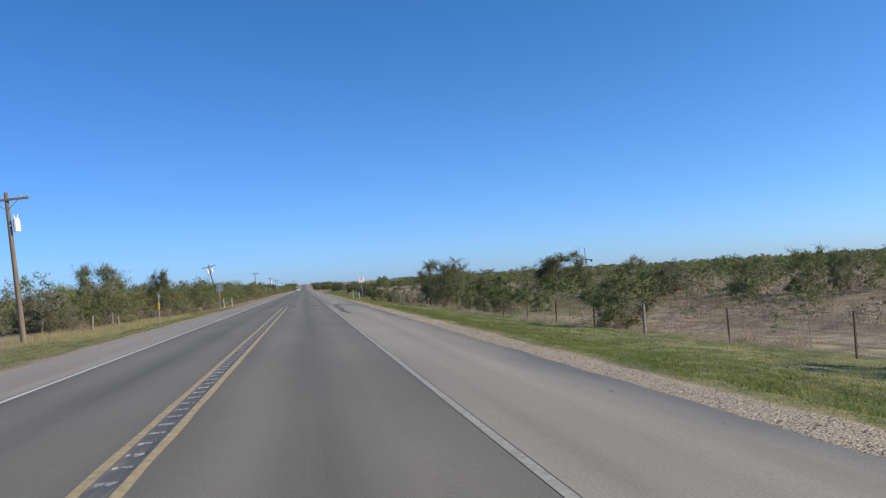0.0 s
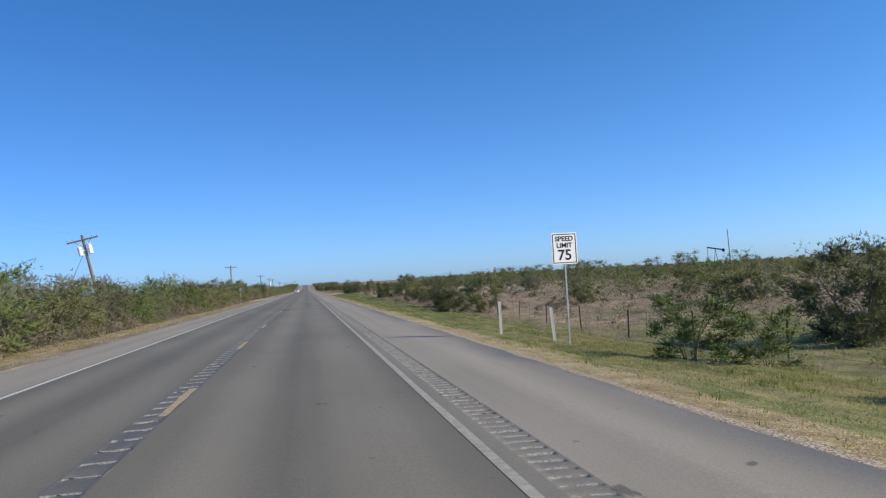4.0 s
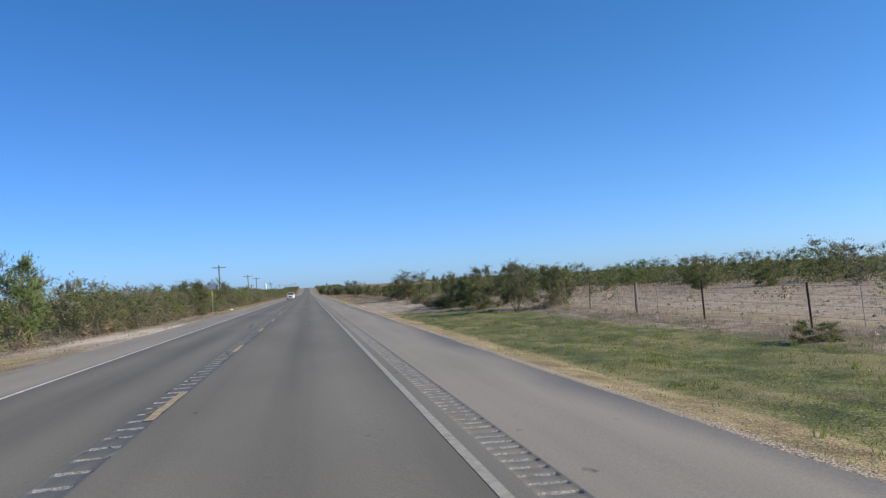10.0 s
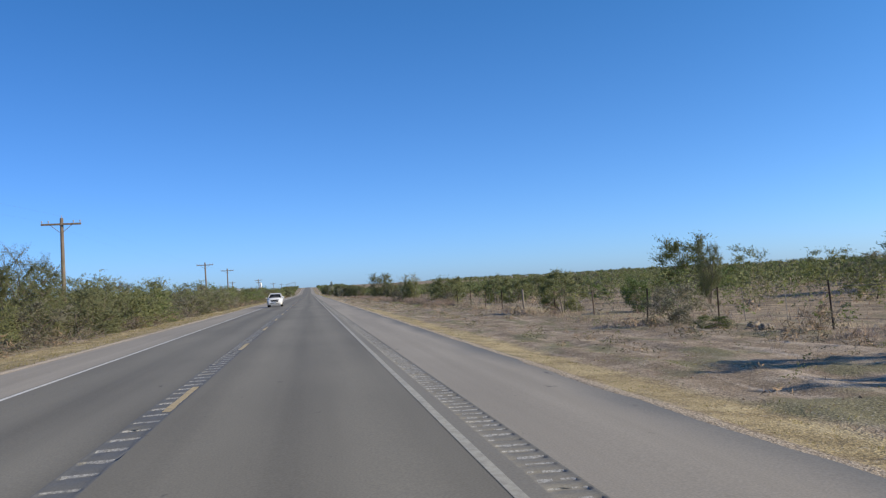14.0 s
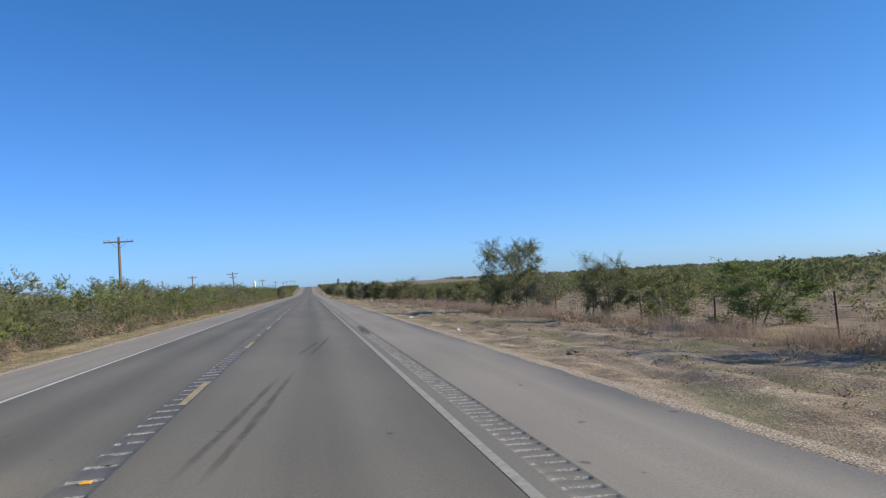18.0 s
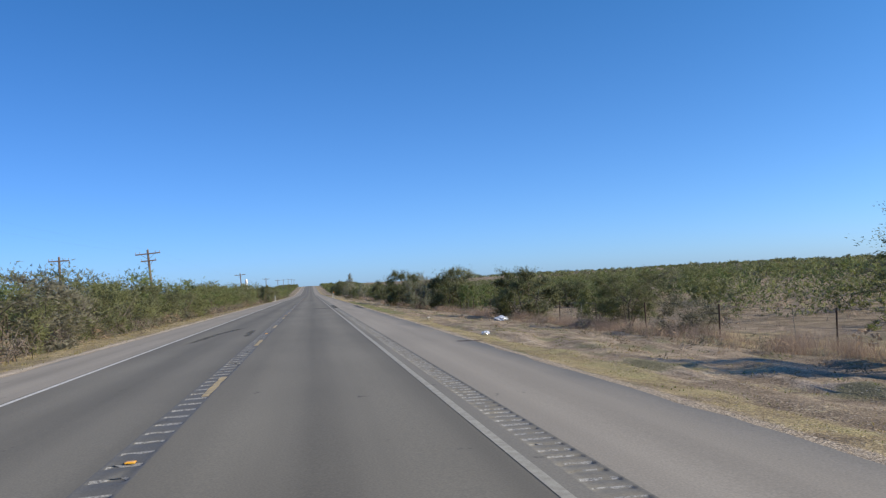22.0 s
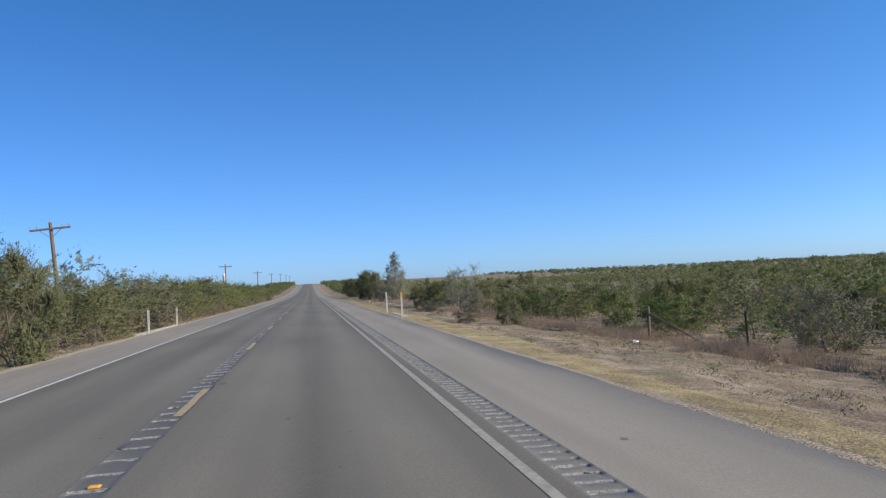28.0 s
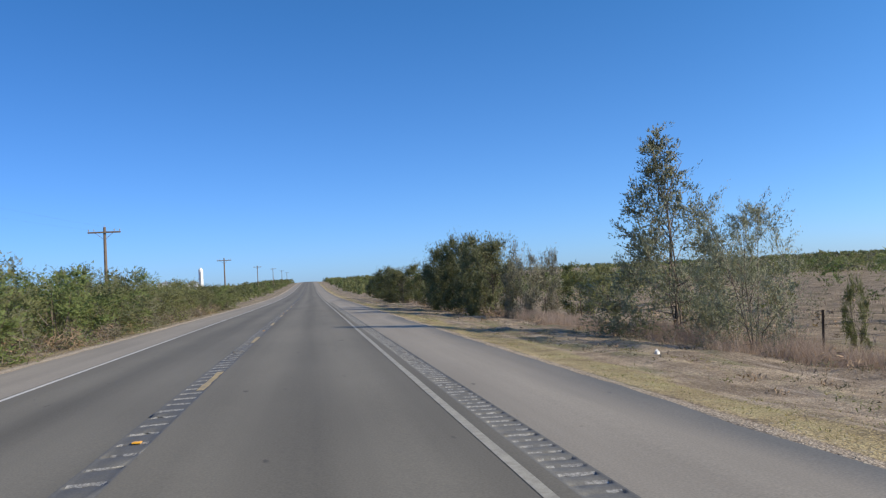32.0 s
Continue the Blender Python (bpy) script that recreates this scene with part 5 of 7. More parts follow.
def join_in(kind, x, y, w, h, name="thicket"):
    """Adds one more bush to a joined mass of brush."""
    kinds = (3, 2, 3, 0, 4, 6, 1) if y > 570 and x < 0 else (0, 1, 3, 4, 5, 0, 3) if kind == "hedge_back" and x > 0 else (0, 1, 2, 5, 4, 3, 6)
    _, _, T, mat, L = stock[kind][kinds[pick.randrange(7)]]
    a = pick.uniform(0, 6.28)
    c, s = math.cos(a), math.sin(a)
    R = np.array([[c, s, 0], [-s, c, 0], [0, 0, 1]])
    foot = np.array((x, y, land(x, y) - 0.03))
    behind.setdefault((name, mat), []).append((T @ R) * (w, w, h) + foot)
    facing.setdefault((name, mat), []).append(L @ R)
    n = 26 if name == "thicket" else 9
    p = stem_rng.normal(0, 0.10, (n, 3)) * (w, w, 0)
    p[:, 2] = stem_rng.uniform(0, 0.35, n) * h
    q = p + (stem_rng.normal(0, 0.22, (n, 3)) * (w, w, 0) + np.array((0, 0, h)) * stem_rng.uniform(0.3, 0.75, (n, 1)))
    q[:, 2] = np.minimum(q[:, 2], 1.02 * h)
    s = stem_rng.normal(0, 1, (n, 3)) * 0.014
    behind.setdefault((name, M_BARK), []).append(np.stack([p - s, p + s, q], 1) + foot)
    facing.setdefault((name, M_BARK), []).append(np.zeros((n, 3)))


# scrub that covers the fields behind the fence
for _ in range(1050):
    x, y = 19.5 + 60 * pick.random() ** 1.1, pick.uniform(12, 880)
    sparse = 0.93 * math.exp(-((y - 250) / 40) ** 2) * (x < 52) + 0.7 * math.exp(-((y - 45) / 28) ** 2) * (x < 27) + 0.30 * (x < 24)
    if pick.random() < sparse + (0.65 if 742 < y < 850 and x < 70 else 0.0):
        continue
    h = pick.uniform(0.7, 2.3) * (0.8 + 0.4 * noise.noise((x * 0.05, y * 0.05, 1.0)))
    join_in("scrub", x, y, h * pick.uniform(1.2, 1.9), h, "field_scrub")

# dense green brush behind the fence further on
for _ in range(150):
    x, y = pick.uniform(16.5, 40), pick.uniform(585, 738)
    h = pick.uniform(1.3, 2.4)
    join_in("hedge_back", x, y, h * 1.5, h, "field_scrub")

# scattered bushes in the field beside the first stretch
for _ in range(75):
    x, y = pick.uniform(23, 70), pick.uniform(22, 125)
    h = pick.uniform(1.0, 2.3)
    join_in("hedge_back", x, y, h * 1.5, h, "field_scrub")

# a taller line of trees behind the open field
for _ in range(110):
    x, y = pick.uniform(40, 62), pick.uniform(185, 400)
    h = pick.uniform(2.2, 4.0)
    join_in("hedge_back", x, y, h * 1.15, h, "field_scrub")

# the thicket along the oncoming side: its front edge runs closer to the road further on
FRONT_Y = (0, 60, 110, 190, 300, 420, 560, 640, 700, 760, 860, 1300)
FRONT_X = (-19, -16, -11.4, -10.8, -12.2, -12.0, -10.8, -9.9, -9.3, -9.0, -9.6, -12)
y, k = 62.0, 0
while y < 870:
    front = float(np.interp(y, FRONT_Y, FRONT_X)) + 0.9 * noise.noise((0.0, y * 0.06, 3.0))
    tall = 1.08 + 0.35 * noise.noise((0.0, y * 0.045, 7.0))
    h = pick.uniform(1.9, 3.3) * tall * (0.85 if y < 110 else 1.0)
    w = h * pick.uniform(1.1, 1.7)
    if not 265.5 < y < 284:
        spot = (round(front + pick.uniform(-1.2, 0.3), 1), round(y, 1), round(w, 1), round(h, 1))
        if k % 4 == 0:
            plant("hedge", *spot, group="roadside thicket")
        else:
            join_in("hedge", *spot)
        h2 = pick.uniform(2.7, 4.1) * tall
        join_in("hedge_back", front - pick.uniform(2.2, 5.0), y + pick.uniform(-1, 1), h2 * 1.25, h2)
    y += pick.uniform(1.9, 3.4) if y > 110 else pick.uniform(2.4, 4.4)
    k += 1
for (name, mat), lot in behind.items():
    what = "dense mesquite thicket along the road" if name == "thicket" else "olive scrub covering the fields"
    tagged(new(name, triangles(name, np.concatenate(lot), mat, np.concatenate(facing[name, mat]))), what, "brush", kind="stuff")


def thicket(name, x, y, width, height, leaves, leaf, mat, label, slim=0.45):
    """Far brush: many small leafy clumps in one mesh."""
    k = len(x)
    n = k * leaves
    w = np.repeat(width * rng.uniform(0.6, 1.3, k), leaves)
    h = np.repeat(height * rng.uniform(0.55, 1.25, k), leaves)
    a = rng.uniform(0, 2 * np.pi, n)
    t = rng.uniform(0, 1, n)
    q = w / 2 * np.sqrt(rng.uniform(0, 1, n)) * (1 - 0.75 * t ** 2.2)
    cx, cy = np.repeat(x, leaves), np.repeat(y, leaves)
    p = np.stack([cx + np.cos(a) * q, cy + np.sin(a) * q, level(cx, cy) + np.repeat(relief(x, y), leaves) + h * (0.04 + 0.92 * t)], -1)
    d = rng.normal(0, 1, (n, 3))
    d /= np.linalg.norm(d, axis=1)[:, None]
    s = np.cross(d, rng.normal(0, 1, (n, 3)))
    s /= np.linalg.norm(s, axis=1)[:, None]
    g = leaf * rng.uniform(0.6, 1.4, (n, 1))
    lie = np.stack([np.cos(a) * q / (w / 2), np.sin(a) * q / (w / 2), t - 0.1], -1) + 0.2 * d
    me = triangles(name, np.stack([p - s * g * slim, p + s * g * slim, p + d * g], 1), mat, lie)
    return tagged(new(name, me), label, "brush", kind="stuff")


def spread(k, x0, x1, y0, y1, hole=True):
    x, y = rng.uniform(x0, x1, k), rng.uniform(y0, y1, k)
    if hole:
        keep = rng.uniform(0, 1, k) > 0.92 * np.exp(-((y - 245) / 42) ** 2) * (x < 70) * (x > 0)
        x, y = x[keep], y[keep]
    return x, y


for mat, k in ((M_LEAF, 1500), (M_DARKLEAF, 800), (M_GREYLEAF, 500), (M_BRIGHTLEAF, 300)):
    thicket("far_brush", *spread(k, 60, 170, 20, 1000), 3.2, 2.1, 70, 0.36, mat, "mesquite brush covering the plain")
    thicket("far_brush", *spread(k, 160, 560, 60, 1500, False), 5.0, 2.5, 38, 0.95, mat, "mesquite brush covering the distant plain")
for mat, k in ((M_LEAF, 700), (M_DARKLEAF, 450)):
    thicket("horizon_brush", *spread(k, 400, 1900, 400, 3200, False), 14.0, 3.2, 40, 2.6, mat, "distant brush on the horizon")
    thicket("horizon_brush", *spread(k // 2, -900, -60, 300, 2600, False), 9.0, 2.6, 40, 1.8, mat, "distant brush on the horizon")
for mat, k in ((M_LEAF, 650), (M_DARKLEAF, 350), (M_BRIGHTLEAF, 180)):
    thicket("thicket_back", *spread(k, -45, -17, 90, 870), 3.2, 2.7, 70, 0.40, mat, "thicket behind the roadside bushes")
    thicket("thicket_far", *spread(k // 2, -30, -11.5, 860, 1420), 3.4, 2.9, 70, 0.50, mat, "thicket along the road to the crest")
    thicket("thicket_far", *spread(k // 2, 11.5, 44, 850, 1420), 3.2, 2.6, 70, 0.50, mat, "brush along the road to the crest")
for mat, k in ((M_LEAF, 330), (M_GREYLEAF, 150), (M_DARKLEAF, 130)):
    thicket("low_brush", *spread(k, 36, 74, 170, 400, False), 3.2, 1.7, 110, 0.20, mat, "low brush under the trees across the field", 0.3)
for mat, k in ((M_GREYLEAF, 900), (M_LEAF, 800), (M_DRY, 1000)):
    wx, wy = rng.uniform(8.3, 14.2, k), rng.uniform(335, 850, k)
    ok = np.array([noise.noise((u * 0.5, v * 0.16, 40.0)) > -0.08 for u, v in zip(wx, wy)])
    thicket("verge_weeds", wx[ok], wy[ok], 0.5, 0.13, 22, 0.075, mat, "low weeds and clods on the bare verge", 0.16)
for mat, k in ((M_LEAF, 520), (M_DARKLEAF, 260), (M_GREYLEAF, 220)):
    thicket("far_brush", *spread(k, -330, -46, -40, 1000, False), 4.2, 2.4, 34, 0.8, mat, "mesquite brush on the plain behind the thicket")
for mat, k in ((M_LEAF, 1100), (M_BRIGHTLEAF, 420), (M_DARKLEAF, 330), (M_GREYLEAF, 260)):
    bx, by = 22 + 56 * rng.uniform(0, 1, k) ** 0.9, rng.uniform(340, 900, k)
    ok = (by < 742) | (by > 860) | (rng.uniform(0, 1, k) < 0.32)
    bx, by = bx[ok], by[ok]
    thicket("field_brush", bx, by, 2.7, 1.8, 80, 0.24, mat, "green mesquite scrub covering the field", 0.26)
for mat, k in ((M_LEAF, 190), (M_GREYLEAF, 90), (M_DARKLEAF, 90)):
    bx, by = rng.uniform(26, 78, k), rng.uniform(40, 175, k)
    thicket("field_brush", bx, by, 2.6, 1.7, 80, 0.22, mat, "green mesquite scrub covering the field", 0.26)
for mat, k in ((M_GREYLEAF, 150), (M_LEAF, 110), (M_DRY, 60)):
    thicket("low_weeds", rng.uniform(17, 46, k), rng.uniform(20, 75, k), 1.5, 0.7, 170, 0.055, mat, "grey-green scrub and weeds on the field", 0.3)
for mat, k in ((M_LEAF, 90), (M_BRIGHTLEAF, 40), (M_DARKLEAF, 20), (M_GREYLEAF, 30)):
    thicket("field_brush", rng.uniform(17, 34, k), rng.uniform(672, 738, k), 2.6, 1.7, 150, 0.15, mat, "green mesquite scrub close behind the fence", 0.28)
for mat, k in ((M_LEAF, 60), (M_BRIGHTLEAF, 20), (M_DARKLEAF, 25)):
    thicket("field_brush", rng.uniform(24, 42, k), rng.uniform(480, 570, k), 2.8, 2.0, 130, 0.17, mat, "green mesquite scrub covering the field", 0.28)
for mat, k in ((M_BRIGHTLEAF, 260), (M_LEAF, 200), (M_GREYLEAF, 160)):
    thicket("low_weeds", rng.uniform(15.6, 31, k), rng.uniform(48, 140, k), 1.3, 0.45, 100, 0.06, mat, "low green weeds on the field behind the gate", 0.22)
for mat, k in ((M_DARKLEAF, 45), (M_LEAF, 40), (M_GREYLEAF, 25)):
    thicket("thicket_back", rng.uniform(-27, -15.2, k), rng.uniform(68, 104, k), 2.6, 2.3, 150, 0.17, mat, "dense brush behind the old wooden fence", 0.3)
gap_x, gap_y = rng.uniform(-40, -19, 60), rng.uniform(10, 66, 60)
thicket("thicket_back", gap_x, gap_y, 2.6, 2.2, 80, 0.3, M_DARKLEAF, "brush behind the old wooden fence")
for mat, k in ((M_LEAF, 220), (M_GREYLEAF, 300), (M_BRIGHTLEAF, 120), (M_DRY, 300)):
    thicket("low_brush", *spread(k, 15.8, 30, 10, 860), 1.0, 0.65, 60, 0.10, mat, "low scrub among the grass behind the fence")
for mat, k in ((M_GREYLEAF, 330), (M_DRY, 260)):
    lx, ly = rng.normal(13.4, 1.2, k), rng.uniform(280, 840, k)
    thicket("verge_scrub", lx, ly, 0.9, 0.45, 60, 0.17, mat, "dead weeds and low scrub at the foot of the fence", 0.07)
for mat, k in ((M_GREYLEAF, 85), (M_LEAF, 30), (M_DRY, 40)):
    lx, ly = rng.normal(13.2, 0.9, k), rng.uniform(283, 312, k)
    thicket("verge_scrub", lx, ly, 0.9, 0.42, 150, 0.075, mat, "low grey weeds round the sandy turnout", 0.13)
for mat, k in ((M_GREYLEAF, 420), (M_DRY, 200), (M_BARK, 520)):
    ly = rng.uniform(60, 850, k)
    lx = np.interp(ly, FRONT_Y, FRONT_X) + rng.normal(1.1, 0.45, k)
    thicket("thicket_foot", lx, ly, 1.3, 0.8, 46, 0.42, mat, "dead twigs and weeds at the foot of the thicket", 0.035)


# ---- utility poles ----
def utility_pole(x, y, top, lean=0.0, arm=2.5, second=False, cans=0, label=""):
    """A wooden pole with a crossarm across the road's direction, braces and pin insulators."""
    z0 = land(x, y)
    h = top - z0
    e = new("utility_pole")
    e.location, e.rotation_euler = (x, y, z0 - 0.1), (0, radians(-lean), 0)
    h += 0.1
    part("pole", rod((0, 0, 0), (0, 0, h), 0.16, 0.105, 10), M_WOOD, e, smooth=False)
    part("pole_cap", rod((0, 0, h), (0, 0, h + 0.18), 0.025, 0.02, 6), M_CERAMIC, e)
    for k, (zz, w) in enumerate(((h - 0.42, arm), (h - 1.15, arm * 0.62))[: 2 if second else 1]):
        a = part("crossarm", box(w, 0.11, 0.125, (0, -0.15, zz), bevel=0.012), M_WOOD, e)
        for sx in (-1, 1):
            part("brace", rod((sx * w * 0.27, -0.15, zz - 0.05), (0, -0.13, zz - 0.62), 0.018, sides=5), M_WOOD, a)
            for f in (0.95, 0.62) if k == 0 else (0.9,):
                b = rod((sx * w * 0.5 * f, -0.15, zz + 0.06), (sx * w * 0.5 * f, -0.15, zz + 0.17), 0.02, 0.02, 6)
                rod((sx * w * 0.5 * f, -0.15, zz + 0.15), (sx * w * 0.5 * f, -0.15, zz + 0.25), 0.055, 0.035, 8, bm=b)
                part("insulator", b, M_CERAMIC, a)
    for k in range(cans):
        sx, top_z = (1, h - 1.58) if cans == 1 else ((-1, 1)[k], h - 0.98)
        b = rod((sx * 0.40, -0.1, top_z - 0.68), (sx * 0.40, -0.1, top_z), 0.18, 0.18, 14)
        rod((sx * 0.40, -0.1, top_z), (sx * 0.40, -0.1, top_z + 0.08), 0.19, 0.10, 14, bm=b)
        box(0.30, 0.06, 0.08, (sx * 0.2, -0.1, top_z - 0.3), bm=b)
        for off in (-0.07, 0.08):
            rod((sx * 0.40 + off, -0.1, top_z + 0.05), (sx * 0.40 + off * 1.4, -0.1, top_z + 0.30), 0.03, 0.018, 6, bm=b)
        part("transformer", b, M_WHITE, e, "pale grey transformer can")
    if cans == 2:
        part("guy_wire", rod((-0.05, 0, h - 1.3), (-5.0, 1.0, 0.3), 0.02, sides=5), M_WIRE, e)
    return tagged(e, label or "weathered wooden utility pole with one crossarm in the brush", "utility pole", "utility poles along the road")


utility_pole(-13.9, 48.8, 7.9, 4.3, arm=2.4, cans=1, label="old wooden utility pole with a transformer can")
utility_pole(-14.6, 160.1, 7.2, 12, cans=2, label="leaning wooden utility pole with two pale transformer cans")
utility_pole(-14.1, 270.4, 7.5)
utility_pole(-13.9, 382.3, 7.3)
utility_pole(-14.3, 461.5, 7.2, 1, arm=2.6)
utility_pole(-14.3, 497.0, 7.2, 0.5)
utility_pole(-14.3, 607.4, 6.8, 4, second=True, label="leaning wooden utility pole with two crossarms")
utility_pole(-23.2, 606.8, 6.4, 1, arm=2.0)
utility_pole(-14.1, 717.6, 6.8, 4.5)
utility_pole(-14.3, 824.3, 7.4)
utility_pole(-13.2, 905.0, 7.9)
utility_pole(-14.0, 1010.0, 9.6)
utility_pole(-14.0, 1115.0, 11.6)
utility_pole(-14.0, 1225.0, 13.2)
utility_pole(-14.0, 1325.0, 14.2)

# thin conductors, sagging between the crossarms
for off in (-1.15, 1.15):
    cu = [(-14.3, 48.8, 7.3), (-14.6, 160.1, 6.9), (-14.1, 270.4, 7.3), (-13.9, 382.3, 7.1), (-14.3, 497.0, 7.0), (-14.8, 607.4, 6.6), (-14.7, 717.6, 6.6), (-14.3, 824.3, 7.2)]
    wire = bmesh.new()
    for p, q in zip(cu, cu[1:]):
        P, Q = Vector(p) + Vector((off, 0, 0)), Vector(q) + Vector((off, 0, 0))
        prev = P
        for s in range(1, 9):
            f = s / 8
            nxt = P.lerp(Q, f) - Vector((0, 0, 4 * 0.9 * f * (1 - f)))
            rod(prev, nxt, 0.002, sides=3, bm=wire)
            prev = nxt
    line_me = bpy.data.meshes.new("power_line")
    wire.to_mesh(line_me)
    wire.free()
    line_me.materials.append(M_WIRE)
    tagged(new("power_line", line_me), "thin sagging power line between the poles", "power line", "power lines", "structure")

# ---- fence along the fields ----
fence = new("wire_fence")
tagged(fence, "barbed wire fence on dark steel posts beside the brush", "fence")
post_b = box(0.045, 0.012, 1.45, (0, 0, 0.5))
box(0.012, 0.05, 1.45, (0, 0.025, 0.5), bm=post_b)
post_me = bpy.data.meshes.new("post")
post_b.to_mesh(post_me)
post_b.free()
post_me.materials.append(M_RUST)
wood_b = rod((0, 0, -0.3), (0, 0, 1.28), 0.07, 0.06, 8)
wood_me = bpy.data.meshes.new("wooden_post")
wood_b.to_mesh(wood_me)
wood_b.free()
wood_me.materials.append(M_GREYWOOD)
FENCE_X = 15.25
POSTS = (6.0, 18.5, 24.8, 31.5, 43.3, 49.6, 55.4, 61.6, 73.3, 79.6, 84.5, 98.4, 104.1, 145.2, 163.5, 169.8, 187.6, 194.0, 206.5, 217.9, 237.0, 242.2, 248.4, 260.0, 265.5, 284.2, 303.3, 309.2, 320.8,
         331.7, 344.6, 356.1, 362.5, 375.0, 403.9, 416.9, 428.9, 447.9, 460.0, 465.9, 478.0, 490.2, 502.2, 514.3, 526.0, 538.7, 551.0, 563.0, 574.6, 587.3, 598.9, 629.4, 648.4, 671.2, 677.7, 693.1, 702.3,
         715.0, 721.0, 734.6, 749.8, 769.1, 860.0)
stay_me = mesh_of("wire_stay", *tube([(0, 0, 0.12), (0.01, 0.02, 0.6), (0, 0, 1.14)], 0.009, 0.008, 4), M_WIRE)
spots = []
for a, b in zip(POSTS, POSTS[1:]):
    n = max(1, round((b - a) / 6.3))
    spots += [a + (b - a) * i / n for i in range(n)]
line = []
for k, (y, nxt) in enumerate(zip(spots, spots[1:] + [860.0])):
    x, z = FENCE_X + pick.uniform(-0.06, 0.06), land(FENCE_X, y)
    line.append((FENCE_X, y, z))
    if 88.0 < y < 92.5 or any(abs(y - b) < 0.5 for b in (693.1, 715.0, 734.6)):
        continue
    wood = k % 19 == 4 and not 455 < y < 560
    p = new("wooden_post" if wood else "post", wood_me if wood else post_me)
    p.parent, p.location = fence, (x, y, z)
    p.rotation_euler = (radians(pick.uniform(-3, 3)), radians(pick.uniform(-4, 3)), pick.uniform(0, 3))
    p.scale = (1, 1, pick.uniform(0.92, 1.08))
    for f in (0.33, 0.67):  # twisted stays keep the wires apart
        if pick.random() < 0.6 and nxt - y < 7:
            q = y + (nxt - y) * (f + pick.uniform(-0.06, 0.06))
            o = new("wire_stay", stay_me)
            o.parent, o.location = fence, (FENCE_X, q, land(FENCE_X, q))
            o.rotation_euler = (radians(pick.uniform(-9, 9)), radians(pick.uniform(-7, 7)), 0)
for hz in (0.3, 0.6, 0.88, 1.12):
    V, F = [], []
    for i, (a, b, c) in enumerate(line):
        for s in range(3):
            t = 2 * math.pi * s / 3
            V.append((a + 0.004 * math.cos(t), b, c + hz + 0.004 * math.sin(t)))
        if i:
            F += [(3 * i - 3 + s, 3 * i - 3 + (s + 1) % 3, 3 * i + (s + 1) % 3, 3 * i + s) for s in range(3)]
    w = new("wire", mesh_of("wire", V, F, M_WIRE))
    w.parent = fence


def ranch_gate(x, y0, y1, label):
    """Two stout posts with rails between them and a diagonal brace."""
    e = new("ranch_gate")
    z = land(x, (y0 + y1) / 2)
    e.location = (x, y0, z)
    L = y1 - y0
    for yy in (0, 0.28, L):
        part("gate_post", rod((0, yy, -0.3), (0, yy, 1.35), 0.085, 0.08, 8), M_RUST, e)
    part("top_rail", rod((0, 0.2, 1.05), (0, L, 1.02), 0.035, sides=6), M_RUST, e)
    part("lower_rail", rod((0, 0.2, 0.35), (0, L, 0.38), 0.03, sides=6), M_RUST, e)
    part("brace", rod((0, 0.0, 0.9), (0.2, -2.2, 0.05), 0.05, sides=6), M_RUST, e)
    part("hinge", rod((0, L - 0.1, 0.7), (0, L, 0.72), 0.05, sides=8), M_RUST, e)
    return tagged(e, label, "gate")


ranch_gate(15.25, 88.8, 91.8, "rusty steel ranch gate with stout posts and a brace")


def braced_post(x, y, ways, label):
    """A stout dark timber fence post with long diagonal braces down to the ground."""
    e = new("braced_post")
    e.location = (x, y, land(x, y))
    part("post", rod((0, 0, -0.3), (0, 0, 1.32), 0.07, 0.062, 9), M_WOOD, e)
    for w in ways:
        part("brace", rod((0.06, 0, 1.02), (0.22, w, 0.06), 0.042, 0.036, 7), M_WOOD, e)
    part("wire_wrap", rod((0, 0, 0.98), (0, 0, 1.06), 0.075, 0.074, 9), M_WIRE, e)
    return tagged(e, label, "fence post")


braced_post(15.3, 693.1, (-4.2,), "dark timber fence post with a long diagonal brace")
braced_post(15.3, 715.0, (-3.4,), "dark timber fence post with a long diagonal brace")
braced_post(15.3, 735.0, (-1.6, 1.6), "dark timber fence post braced on both sides")

# weathered wooden posts on the oncoming side
stump = part("wooden_post", rod((-10.9, 257.0, -0.9), (-10.9, 257.0, 0.55), 0.11, 0.10, 9), M_GREYWOOD, None)
tagged(stump, "short pale wooden post before the sandy driveway", "post")
for x, y, h in ((-13.7, 62.8, 1.05), (-16.8, 68.8, 0.9), (-14.3, 70.9, 0.95), (-13.9, 70.1, 1.0), (-13.5, 70.4, 0.95), (-17.5, 64.0, 0.9), (-15.3, 78.0, 1.0), (-14.8, 83.5, 1.1)):
    b = rod((0, 0, -0.3), (0, 0, h), 0.085, 0.075, 8)
    p = part("fence_post", b, M_GREYWOOD, None)
    p.location, p.rotation_euler = (x, y, land(x, y)), (0, radians(pick.uniform(-4, 4)), 0)
    tagged(p, "weathered grey wooden post in dry grass", "fence post", "old wooden posts")


